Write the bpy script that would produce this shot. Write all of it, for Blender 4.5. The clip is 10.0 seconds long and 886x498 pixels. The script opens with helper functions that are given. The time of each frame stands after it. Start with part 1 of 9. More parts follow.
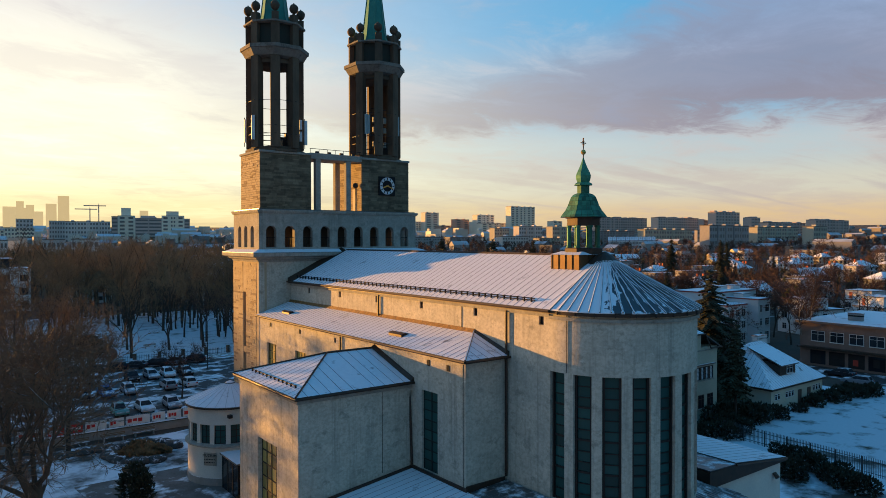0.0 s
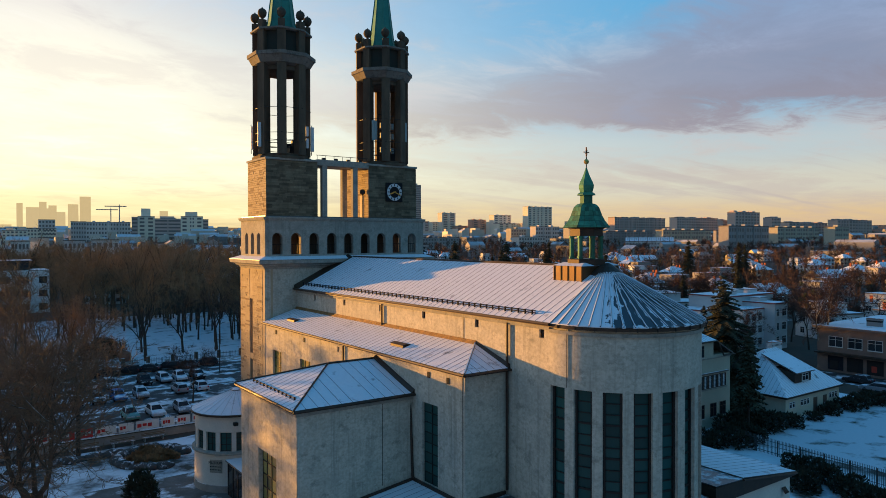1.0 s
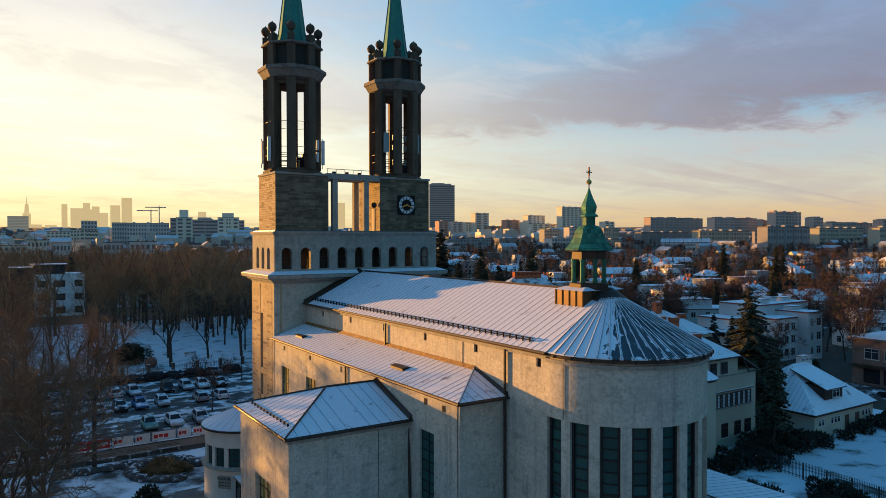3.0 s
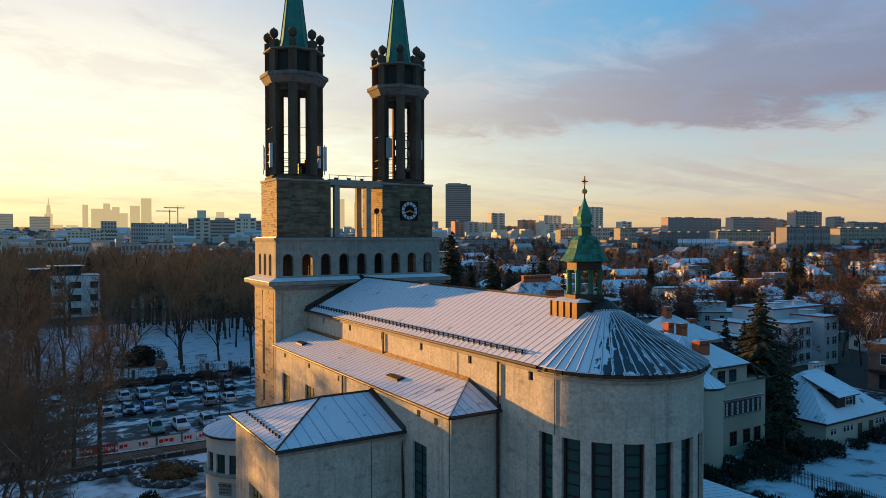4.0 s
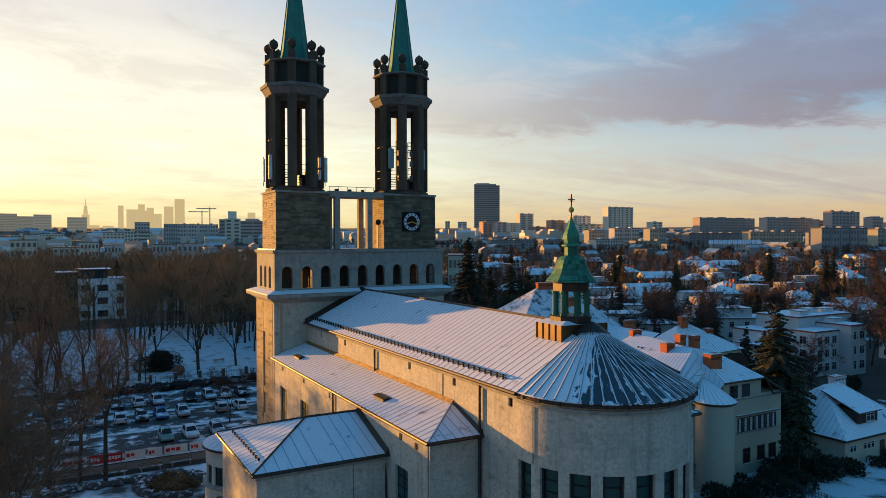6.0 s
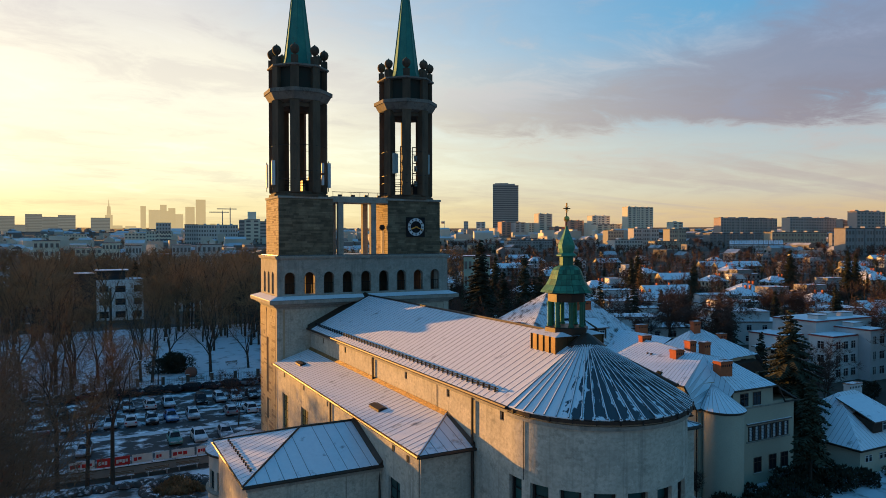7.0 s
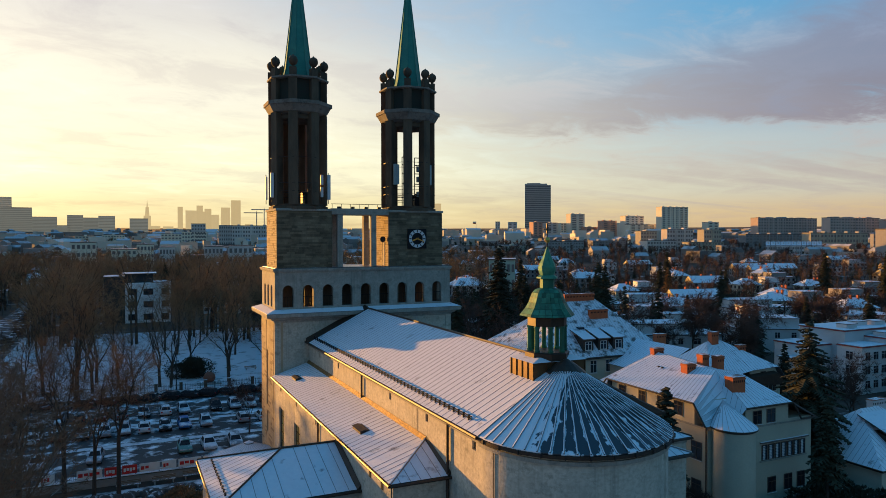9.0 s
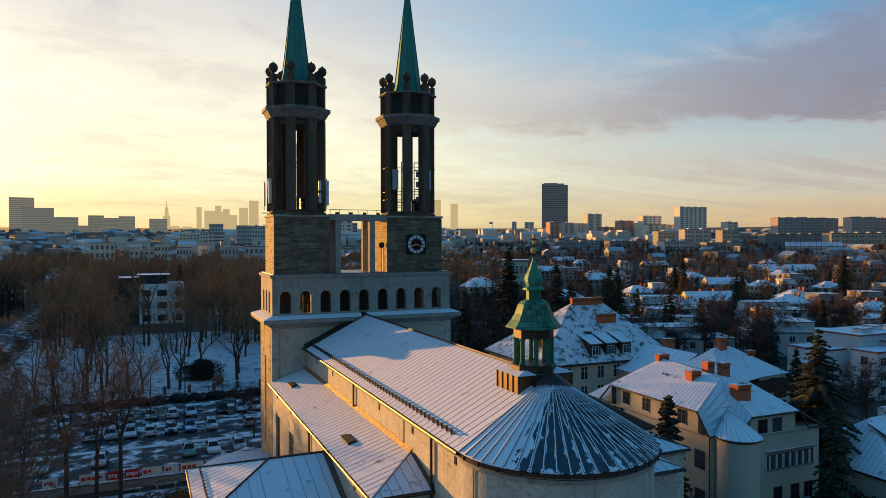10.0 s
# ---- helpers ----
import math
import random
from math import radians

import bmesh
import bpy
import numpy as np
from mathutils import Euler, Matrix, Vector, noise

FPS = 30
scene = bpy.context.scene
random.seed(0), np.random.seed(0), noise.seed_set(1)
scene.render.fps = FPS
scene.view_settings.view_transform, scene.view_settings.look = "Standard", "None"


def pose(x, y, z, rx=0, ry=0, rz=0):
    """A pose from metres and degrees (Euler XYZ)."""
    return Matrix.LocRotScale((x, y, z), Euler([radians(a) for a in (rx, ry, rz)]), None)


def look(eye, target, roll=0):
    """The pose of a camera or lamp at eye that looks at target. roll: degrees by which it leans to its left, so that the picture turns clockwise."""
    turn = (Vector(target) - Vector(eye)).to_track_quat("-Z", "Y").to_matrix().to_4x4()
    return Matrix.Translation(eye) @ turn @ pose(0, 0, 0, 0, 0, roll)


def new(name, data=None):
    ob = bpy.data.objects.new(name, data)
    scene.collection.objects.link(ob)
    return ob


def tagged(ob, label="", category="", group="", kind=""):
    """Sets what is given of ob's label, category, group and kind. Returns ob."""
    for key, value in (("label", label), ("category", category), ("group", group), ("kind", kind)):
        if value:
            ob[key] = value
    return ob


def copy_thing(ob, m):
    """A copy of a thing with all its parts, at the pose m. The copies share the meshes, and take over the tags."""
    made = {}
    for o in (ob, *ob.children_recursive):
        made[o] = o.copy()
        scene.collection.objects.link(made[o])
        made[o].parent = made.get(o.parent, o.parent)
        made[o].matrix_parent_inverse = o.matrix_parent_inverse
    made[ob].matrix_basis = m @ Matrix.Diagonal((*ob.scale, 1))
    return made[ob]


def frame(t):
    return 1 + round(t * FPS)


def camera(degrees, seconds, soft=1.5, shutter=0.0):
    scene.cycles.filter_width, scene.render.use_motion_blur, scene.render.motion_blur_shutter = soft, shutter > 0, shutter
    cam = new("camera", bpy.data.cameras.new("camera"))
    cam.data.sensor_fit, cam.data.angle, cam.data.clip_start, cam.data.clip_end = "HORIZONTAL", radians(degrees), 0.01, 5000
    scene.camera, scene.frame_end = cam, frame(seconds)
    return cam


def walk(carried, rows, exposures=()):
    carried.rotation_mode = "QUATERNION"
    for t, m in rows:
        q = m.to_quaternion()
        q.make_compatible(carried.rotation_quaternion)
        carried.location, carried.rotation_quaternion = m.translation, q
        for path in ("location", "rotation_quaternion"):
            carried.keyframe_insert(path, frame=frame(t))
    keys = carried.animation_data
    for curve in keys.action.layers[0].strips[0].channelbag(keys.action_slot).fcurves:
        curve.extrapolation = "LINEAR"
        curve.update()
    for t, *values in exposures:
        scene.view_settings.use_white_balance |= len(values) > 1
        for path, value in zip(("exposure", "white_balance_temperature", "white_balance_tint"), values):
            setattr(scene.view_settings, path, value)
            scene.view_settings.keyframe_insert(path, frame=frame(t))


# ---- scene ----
# camera: a drone that drifts right and climbs while it turns left
cam = camera(65.05, 10.0, soft=0.55)
PITCH, ROLL = -0.82, 0.09
PATH = [
    (0, 0.000, 0.000, 22.774, -36.927),
    (0.5, 0.478, -0.133, 23.094, -36.314),
    (1, 1.123, -0.267, 23.471, -35.515),
    (1.5, 1.698, -0.416, 23.822, -34.786),
    (2, 2.366, -0.487, 24.246, -34.043),
    (2.5, 2.986, -0.542, 24.586, -33.367),
    (4, 5.151, -1.016, 25.550, -31.346),
    (4.5, 5.838, -1.212, 25.837, -30.649),
    (5, 6.562, -1.339, 26.172, -30.020),
    (5.5, 7.291, -1.479, 26.469, -29.574),
    (7, 9.704, -1.834, 27.307, -27.385),
    (7.5, 10.433, -1.989, 27.613, -26.729),
    (8, 11.279, -2.110, 27.911, -26.055),
    (8.5, 12.158, -2.209, 28.232, -25.393),
    (9, 13.061, -2.294, 28.538, -24.715),
    (9.5, 13.982, -2.372, 28.827, -24.063),
    (10, 14.966, -2.491, 29.120, -23.320),
]
walk(cam, [(t, pose(x, y, z, 90 + PITCH, ROLL, yaw)) for t, x, y, z, yaw in PATH], ((0.0, 1.20, 6250, 10), (5.0, 1.14, 6250, 10), (10.0, 1.02, 6250, 10)))

# ---------------------------------------------------------------- light
SUN_YAW, SUN_UP = 21.4, 3.1          # degrees left of +y, and above the horizon
SUN_WAY = Vector((-math.sin(radians(SUN_YAW)) * math.cos(radians(SUN_UP)), math.cos(radians(SUN_YAW)) * math.cos(radians(SUN_UP)), math.sin(radians(SUN_UP))))
lamp = bpy.data.lights.new("sun", "SUN")
lamp.energy, lamp.angle, lamp.color = 5.0, radians(0.6), (1.0, 0.45, 0.085)
sun = new("sun", lamp)
sun.matrix_world = look(SUN_WAY * 400, (0, 0, 0))


def build_world():
    world = bpy.data.worlds.new("world")
    world.use_nodes = True
    scene.world = world
    nt = world.node_tree
    nt.nodes.clear()
    N, L = nt.nodes, nt.links

    def math_node(op, a, b=None, clamp=False):
        n = N.new("ShaderNodeMath")
        n.operation, n.use_clamp = op, clamp
        for i, v in enumerate((a, b)):
            if v is None:
                continue
            if isinstance(v, (int, float)):
                n.inputs[i].default_value = v
            else:
                L.new(v, n.inputs[i])
        return n.outputs[0]

    def ramp(fac, stops, mode="EASE"):
        n = N.new("ShaderNodeValToRGB")
        n.color_ramp.interpolation = mode
        e = n.color_ramp.elements
        while len(e) < len(stops):
            e.new(0.5)
        for k, (p, c) in zip(e, stops):
            k.position, k.color = p, (*c, 1)
        L.new(fac, n.inputs[0])
        return n.outputs[0]

    def mix(fac, a, b, kind="MIX"):
        n = N.new("ShaderNodeMix")
        n.data_type, n.blend_type = "RGBA", kind
        for i, v in ((0, fac), (6, a), (7, b)):
            if isinstance(v, (int, float)):
                n.inputs[i].default_value = v
            elif isinstance(v, tuple):
                n.inputs[i].default_value = (*v, 1)
            else:
                L.new(v, n.inputs[i])
        return n.outputs[2]

    tc = N.new("ShaderNodeTexCoord").outputs["Generated"]
    sep = N.new("ShaderNodeSeparateXYZ")
    L.new(tc, sep.inputs[0])
    up = sep.outputs[2]
    dot = N.new("ShaderNodeVectorMath")
    dot.operation = "DOT_PRODUCT"
    flat = Vector((SUN_WAY.x, SUN_WAY.y, 0.10)).normalized()
    dot.inputs[1].default_value = flat
    L.new(tc, dot.inputs[0])
    near = dot.outputs["Value"]                      # 1 towards the sun, -1 away from it
    sky = N.new("ShaderNodeTexSky")
    sky.sky_type, sky.sun_disc = "NISHITA", False
    sky.sun_elevation, sky.sun_rotation = radians(SUN_UP), radians(-SUN_YAW)
    sky.air_density, sky.dust_density, sky.ozone_density = 1.0, 1.5, 1.5
    # clear evening sky: warm band at the horizon, blue above
    h = math_node("MULTIPLY", up, 1.0, True)
    clear = ramp(h, [(0.0, (0.66, 0.42, 0.21)), (0.03, (0.78, 0.56, 0.31)), (0.07, (0.70, 0.66, 0.53)), (0.12, (0.54, 0.61, 0.62)), (0.20, (0.20, 0.43, 0.65)), (0.29, (0.10, 0.41, 0.70)), (0.5, (0.055, 0.27, 0.59)), (1.0, (0.045, 0.27, 0.60))])
    # the side away from the sun is dimmer and bluer
    away = ramp(h, [(0.0, (0.31, 0.32, 0.34)), (0.14, (0.26, 0.31, 0.36)), (0.35, (0.08, 0.29, 0.49)), (1.0, (0.04, 0.30, 0.60))])
    behind = N.new("ShaderNodeMapRange")
    behind.inputs[1].default_value, behind.inputs[2].default_value = 0.02, -0.55
    behind.interpolation_type = "SMOOTHSTEP"
    L.new(near, behind.inputs[0])
    # clouds on a flat layer: the way divided by its height
    hh = math_node("ADD", math_node("MAXIMUM", up, 0.0), 0.09)
    comb = N.new("ShaderNodeCombineXYZ")
    L.new(math_node("DIVIDE", sep.outputs[0], hh), comb.inputs[0])
    L.new(math_node("DIVIDE", sep.outputs[1], hh), comb.inputs[1])

    def cloud_noise(scale, stretch, place, detail, rough, turn=-52):
        mapn = N.new("ShaderNodeMapping")
        mapn.inputs["Rotation"].default_value = (0, 0, radians(turn))
        mapn.inputs["Scale"].default_value = (*stretch, 1)
        mapn.inputs["Location"].default_value = (*place, 0)
        L.new(comb.outputs[0], mapn.inputs[0])
        nz = N.new("ShaderNodeTexNoise")
        nz.inputs["Scale"].default_value, nz.inputs["Detail"].default_value, nz.inputs["Roughness"].default_value = scale, detail, rough
        nz.inputs["Distortion"].default_value = 0.5
        L.new(mapn.outputs[0], nz.inputs["Vector"])
        return nz.outputs["Fac"]

    soft = cloud_noise(0.8, (0.55, 0.95), (1.7, 4.1), 6, 0.5)
    fine = cloud_noise(2.6, (0.8, 1.0), (6.3, 2.2), 10, 0.66)
    both = math_node("ADD", math_node("MULTIPLY", soft, 0.5), math_node("MULTIPLY", fine, 0.5))
    # light broken cloud, high up
    cover = ramp(both, [(0.42, (0, 0, 0)), (0.60, (1, 1, 1))])
    cloudcol = ramp(h, [(0.0, (0.72, 0.48, 0.28)), (0.07, (0.62, 0.54, 0.47)), (0.16, (0.64, 0.57, 0.57)), (0.30, (0.52, 0.53, 0.60)), (0.5, (0.10, 0.30, 0.55)), (1.0, (0.05, 0.27, 0.60))])
    col = mix(math_node("MULTIPLY", cover, 0.75), clear, cloudcol)
    # the broad mauve bank, thick away from the sun
    wavy = math_node("ADD", h, math_node("MULTIPLY", math_node("SUBTRACT", both, 0.5), 0.30))
    side = N.new("ShaderNodeMapRange")
    side.inputs[1].default_value, side.inputs[2].default_value, side.inputs[4].default_value = 0.50, 0.10, 0.10
    L.new(near, side.inputs[0])
    foot = ramp(wavy, [(0.130, (0, 0, 0)), (0.175, (1, 1, 1))])
    head = ramp(math_node("SUBTRACT", wavy, side.outputs[0]), [(0.175, (1, 1, 1)), (0.245, (0, 0, 0))])
    bankcol = ramp(wavy, [(0.12, (0.52, 0.41, 0.38)), (0.165, (0.30, 0.26, 0.315)), (0.22, (0.28, 0.295, 0.40)), (0.33, (0.31, 0.41, 0.61))])
    col = mix(math_node("MULTIPLY", math_node("MULTIPLY", foot, head), 0.88), col, bankcol)
    # thin grey-pink streaks low over the roofs
    thin = cloud_noise(1.1, (0.25, 1.6), (3.4, 7.7), 6, 0.55, -48)
    low = ramp(h, [(0.02, (0, 0, 0)), (0.05, (1, 1, 1)), (0.09, (1, 1, 1)), (0.13, (0, 0, 0))])
    streaks = math_node("MULTIPLY", ramp(thin, [(0.52, (0, 0, 0)), (0.66, (1, 1, 1))]), low)
    col = mix(math_node("MULTIPLY", streaks, 0.5), col, (0.52, 0.44, 0.43))
    col = mix(behind.outputs[0], col, away)
    # the glow round the sun, with cloud edges in it
    g = math_node("POWER", math_node("MAXIMUM", near, 0.0), 2.8)
    g = math_node("MULTIPLY", g, math_node("SUBTRACT", 2.15, math_node("MULTIPLY", h, 2.4)), True)
    warm = ramp(h, [(0.0, (1.0, 0.76, 0.36)), (0.04, (1.12, 0.98, 0.55)), (0.09, (1.27, 1.21, 0.84)), (0.2, (1.22, 1.16, 0.94)), (0.32, (0.93, 0.90, 0.86)), (0.5, (0.2, 0.38, 0.56))])
    shade = ramp(both, [(0.36, (1.04, 1.04, 1.04)), (0.50, (0.95, 0.93, 0.90)), (0.62, (0.82, 0.79, 0.80))])
    col = mix(g, col, mix(1.0, warm, shade, "MULTIPLY"))
    g2 = math_node("POWER", math_node("MAXIMUM", near, 0.0), 40.0)
    col = mix(1.0, col, mix(g2, (0, 0, 0), (0.5, 0.42, 0.26)), "ADD")
    col = mix(1.0, col, mix(0.02, (0, 0, 0), sky.outputs[0]), "ADD")
    bg = N.new("ShaderNodeBackground")
    bg.inputs["Strength"].default_value = 0.41
    L.new(col, bg.inputs["Color"])
    out = N.new("ShaderNodeOutputWorld")
    L.new(bg.outputs[0], out.inputs[0])


build_world()

# ---------------------------------------------------------------- materials
MATS = {}


def material(name, base, rough=0.8, metal=0.0, second=None, scale=1.5, contrast=0.5, fine=18.0, bump=0.15, piece=0.0, island=0.0, spec=0.3,
             snow=0.0, snow_scale=0.5, streak=(1, 1, 1), stain=None, stain_scale=0.35, stain_at=0.55, wash=None, grit=0.35, drip=None, tone=1.0, odd=None):
    """A surface with two scales of variation, relief, stains, and a broken cover of snow on what faces up."""
    if name in MATS:
        return MATS[name]
    m = bpy.data.materials.new(name)
    m.use_nodes = True
    nt = m.node_tree
    N, L = nt.nodes, nt.links
    p = N["Principled BSDF"]
    p.inputs["Roughness"].default_value, p.inputs["Metallic"].default_value = rough, metal
    p.inputs["Specular IOR Level"].default_value = spec
    geo = N.new("ShaderNodeNewGeometry")
    mp = N.new("ShaderNodeMapping")
    mp.inputs["Scale"].default_value = streak
    L.new(geo.outputs["Position"], mp.inputs[0])

    def noise_tex(s, detail=5, rough_=0.6):
        n = N.new("ShaderNodeTexNoise")
        n.inputs["Scale"].default_value, n.inputs["Detail"].default_value, n.inputs["Roughness"].default_value = s, detail, rough_
        L.new(mp.outputs[0], n.inputs["Vector"])
        return n.outputs["Fac"]

    def step(v, lo, hi):
        n = N.new("ShaderNodeMapRange")
        n.inputs[1].default_value, n.inputs[2].default_value = lo, hi
        L.new(v, n.inputs[0])
        return n.outputs[0]

    def mixc(f, a, b, kind="MIX"):
        n = N.new("ShaderNodeMix")
        n.data_type, n.blend_type = "RGBA", kind
        for i, v in ((0, f), (6, a), (7, b)):
            if isinstance(v, (int, float)):
                n.inputs[i].default_value = v
            elif isinstance(v, tuple):
                n.inputs[i].default_value = (*v, 1)
            else:
                L.new(v, n.inputs[i])
        return n.outputs[2]

    def times(a, b):
        n = N.new("ShaderNodeMath")
        n.operation = "MULTIPLY"
        for i, v in enumerate((a, b)):
            if isinstance(v, (int, float)):
                n.inputs[i].default_value = v
            else:
                L.new(v, n.inputs[i])
        return n.outputs[0]

    second = second or tuple(c * 0.72 for c in base)
    big, small = noise_tex(scale), noise_tex(fine, 3)
    col = mixc(times(step(big, 0.35, 0.7), contrast), base, second)
    col = mixc(times(step(small, 0.4, 0.75), grit * contrast), col, tuple(c * 0.6 for c in base))
    if stain:
        st = step(noise_tex(stain_scale, 8, 0.7), stain_at, stain_at + 0.16)
        col = mixc(times(st, 0.75), col, stain)
    if drip:      # rain marks running down the face
        dm = N.new("ShaderNodeMapping")
        dm.inputs["Scale"].default_value = (1.6, 1.6, 0.07)
        L.new(geo.outputs["Position"], dm.inputs[0])
        dn = N.new("ShaderNodeTexNoise")
        dn.inputs["Scale"].default_value, dn.inputs["Detail"].default_value, dn.inputs["Roughness"].default_value = 1.5, 6, 0.7
        L.new(dm.outputs[0], dn.inputs["Vector"])
        col = mixc(times(step(dn.outputs["Fac"], 0.52, 0.72), 0.6), col, drip)
    if wash:      # paler repairs and bloom with hard edges
        w = step(noise_tex(1.6, 9, 0.75), 0.60, 0.66)
        col = mixc(times(w, 0.6), col, wash)
    for amount, source in ((piece, "object"), (island, "island")):
        if amount:
            if source == "object":
                r = N.new("ShaderNodeObjectInfo").outputs["Random"]
            else:
                r = geo.outputs["Random Per Island"]
            v = N.new("ShaderNodeMapRange")
            v.inputs[3].default_value, v.inputs[4].default_value = 1 - amount, 1 + amount
            L.new(r, v.inputs[0])
            sc = N.new("ShaderNodeVectorMath")
            sc.operation = "SCALE"
            L.new(col, sc.inputs[0])
            L.new(v.outputs[0], sc.inputs["Scale"])
            col = sc.outputs[0]
    if odd:      # a few stones of another colour
        col = mixc(step(geo.outputs["Random Per Island"], 0.88, 0.885), col, odd)
    if snow:
        sn = N.new("ShaderNodeTexNoise")
        sn.inputs["Scale"].default_value, sn.inputs["Detail"].default_value, sn.inputs["Roughness"].default_value = snow_scale, 7, 0.62
        L.new(geo.outputs["Position"], sn.inputs["Vector"])
        sepn = N.new("ShaderNodeSeparateXYZ")
        L.new(geo.outputs["Normal"], sepn.inputs[0])
        cover = times(step(sn.outputs["Fac"], 0.72 - 0.5 * snow, 0.86 - 0.5 * snow), step(sepn.outputs[2], 0.45, 0.75))
        grain = step(noise_tex(3.0, 6), 0.2, 0.9)
        white = mixc(grain, tuple(c * tone for c in (0.84, 0.85, 0.88)), tuple(c * tone for c in (0.70, 0.72, 0.77)))
        col = mixc(cover, col, white)
        rr = N.new("ShaderNodeMapRange")
        rr.inputs[3].default_value, rr.inputs[4].default_value = rough, 0.75
        L.new(cover, rr.inputs[0])
        L.new(rr.outputs[0], p.inputs["Roughness"])
        if metal:
            rm = N.new("ShaderNodeMapRange")
            rm.inputs[3].default_value, rm.inputs[4].default_value = metal, 0.0
            L.new(cover, rm.inputs[0])
            L.new(rm.outputs[0], p.inputs["Metallic"])
    L.new(col, p.inputs["Base Color"])
    if bump:
        b = N.new("ShaderNodeBump")
        b.inputs["Strength"].default_value, b.inputs["Distance"].default_value = bump, 0.05
        L.new(small, b.inputs["Height"])
        L.new(b.outputs[0], p.inputs["Normal"])
    MATS[name] = m
    return m


def cone_snow(name, cx, cy, count):
    """Sheet cone with snow caught along its seams and slid off the fields between them, more so on the shaded side."""
    m = bpy.data.materials.new(name)
    m.use_nodes = True
    N, L = m.node_tree.nodes, m.node_tree.links
    p = N["Principled BSDF"]

    def calc(op, *args, clamp=False):
        n = N.new("ShaderNodeMath")
        n.operation, n.use_clamp = op, clamp
        for i, v in enumerate(args):
            if isinstance(v, (int, float)):
                n.inputs[i].default_value = v
            else:
                L.new(v, n.inputs[i])
        return n.outputs[0]

    def ranged(v, lo, hi, a=0.0, b=1.0):
        n = N.new("ShaderNodeMapRange")
        n.inputs[1].default_value, n.inputs[2].default_value, n.inputs[3].default_value, n.inputs[4].default_value = lo, hi, a, b
        L.new(v, n.inputs[0])
        return n.outputs[0]

    geo, sep = N.new("ShaderNodeNewGeometry"), N.new("ShaderNodeSeparateXYZ")
    L.new(geo.outputs["Position"], sep.inputs[0])
    dx, dy = calc("SUBTRACT", sep.outputs[0], cx), calc("SUBTRACT", sep.outputs[1], cy)
    ang = calc("ARCTAN2", calc("MULTIPLY", dy, -1.0), calc("MULTIPLY", dx, -1.0))      # 0 towards -x, rising towards -y
    field = calc("MULTIPLY", ang, count / math.pi)
    u = calc("FRACT", field)
    edge = calc("MINIMUM", u, calc("SUBTRACT", 1.0, u))
    r = calc("SQRT", calc("ADD", calc("MULTIPLY", dx, dx), calc("MULTIPLY", dy, dy)))
    comb = N.new("ShaderNodeCombineXYZ")
    L.new(calc("MULTIPLY", calc("FLOOR", field), 5.3), comb.inputs[0])
    L.new(calc("MULTIPLY", r, 0.85), comb.inputs[1])
    L.new(calc("MULTIPLY", u, 0.7), comb.inputs[2])
    nz = N.new("ShaderNodeTexNoise")
    nz.inputs["Scale"].default_value, nz.inputs["Detail"].default_value, nz.inputs["Roughness"].default_value = 1.3, 6, 0.6
    L.new(comb.outputs[0], nz.inputs["Vector"])
    fine = N.new("ShaderNodeTexNoise")
    fine.inputs["Scale"].default_value, fine.inputs["Detail"].default_value = 4.0, 5
    L.new(geo.outputs["Position"], fine.inputs["Vector"])
    # how much stays: whole on the sun's side and along the eave, little in the middle of the shaded fields
    keep = calc("ADD", ranged(ang, 0.38, 0.88, 0.60, 0.0), ranged(edge, 0.04, 0.20, 0.24, -0.02))
    keep = calc("ADD", keep, ranged(r, 4.95, 5.3, 0.0, 0.14))
    total = calc("ADD", calc("ADD", calc("SUBTRACT", calc("MULTIPLY", nz.outputs["Fac"], 1.5), 0.37), calc("MULTIPLY", fine.outputs["Fac"], 0.2)), keep)
    cover = ranged(total, 0.635, 0.695)
    mix = N.new("ShaderNodeMix")
    mix.data_type = "RGBA"
    mix.inputs[6].default_value, mix.inputs[7].default_value = (0.055, 0.062, 0.068, 1), (0.70, 0.715, 0.75, 1)
    L.new(cover, mix.inputs[0])
    L.new(mix.outputs[2], p.inputs["Base Color"])
    L.new(ranged(cover, 0, 1, 0.45, 0.75), p.inputs["Roughness"])
    L.new(ranged(cover, 0, 1, 0.5, 0.0), p.inputs["Metallic"])
    return m


def glass_material(name, base, rough=0.08, piece=0.35):
    m = bpy.data.materials.new(name)
    m.use_nodes = True
    N, L = m.node_tree.nodes, m.node_tree.links
    p = N["Principled BSDF"]
    p.inputs["Roughness"].default_value, p.inputs["Specular IOR Level"].default_value = rough, 0.35
    r = N.new("ShaderNodeObjectInfo")
    v = N.new("ShaderNodeMapRange")
    v.inputs[3].default_value, v.inputs[4].default_value = 1 - piece, 1 + piece
    L.new(r.outputs["Random"], v.inputs[0])
    s = N.new("ShaderNodeVectorMath")
    s.operation = "SCALE"
    s.inputs[0].default_value = base
    L.new(v.outputs[0], s.inputs["Scale"])
    L.new(s.outputs[0], p.inputs["Base Color"])
    MATS[name] = m
    return m


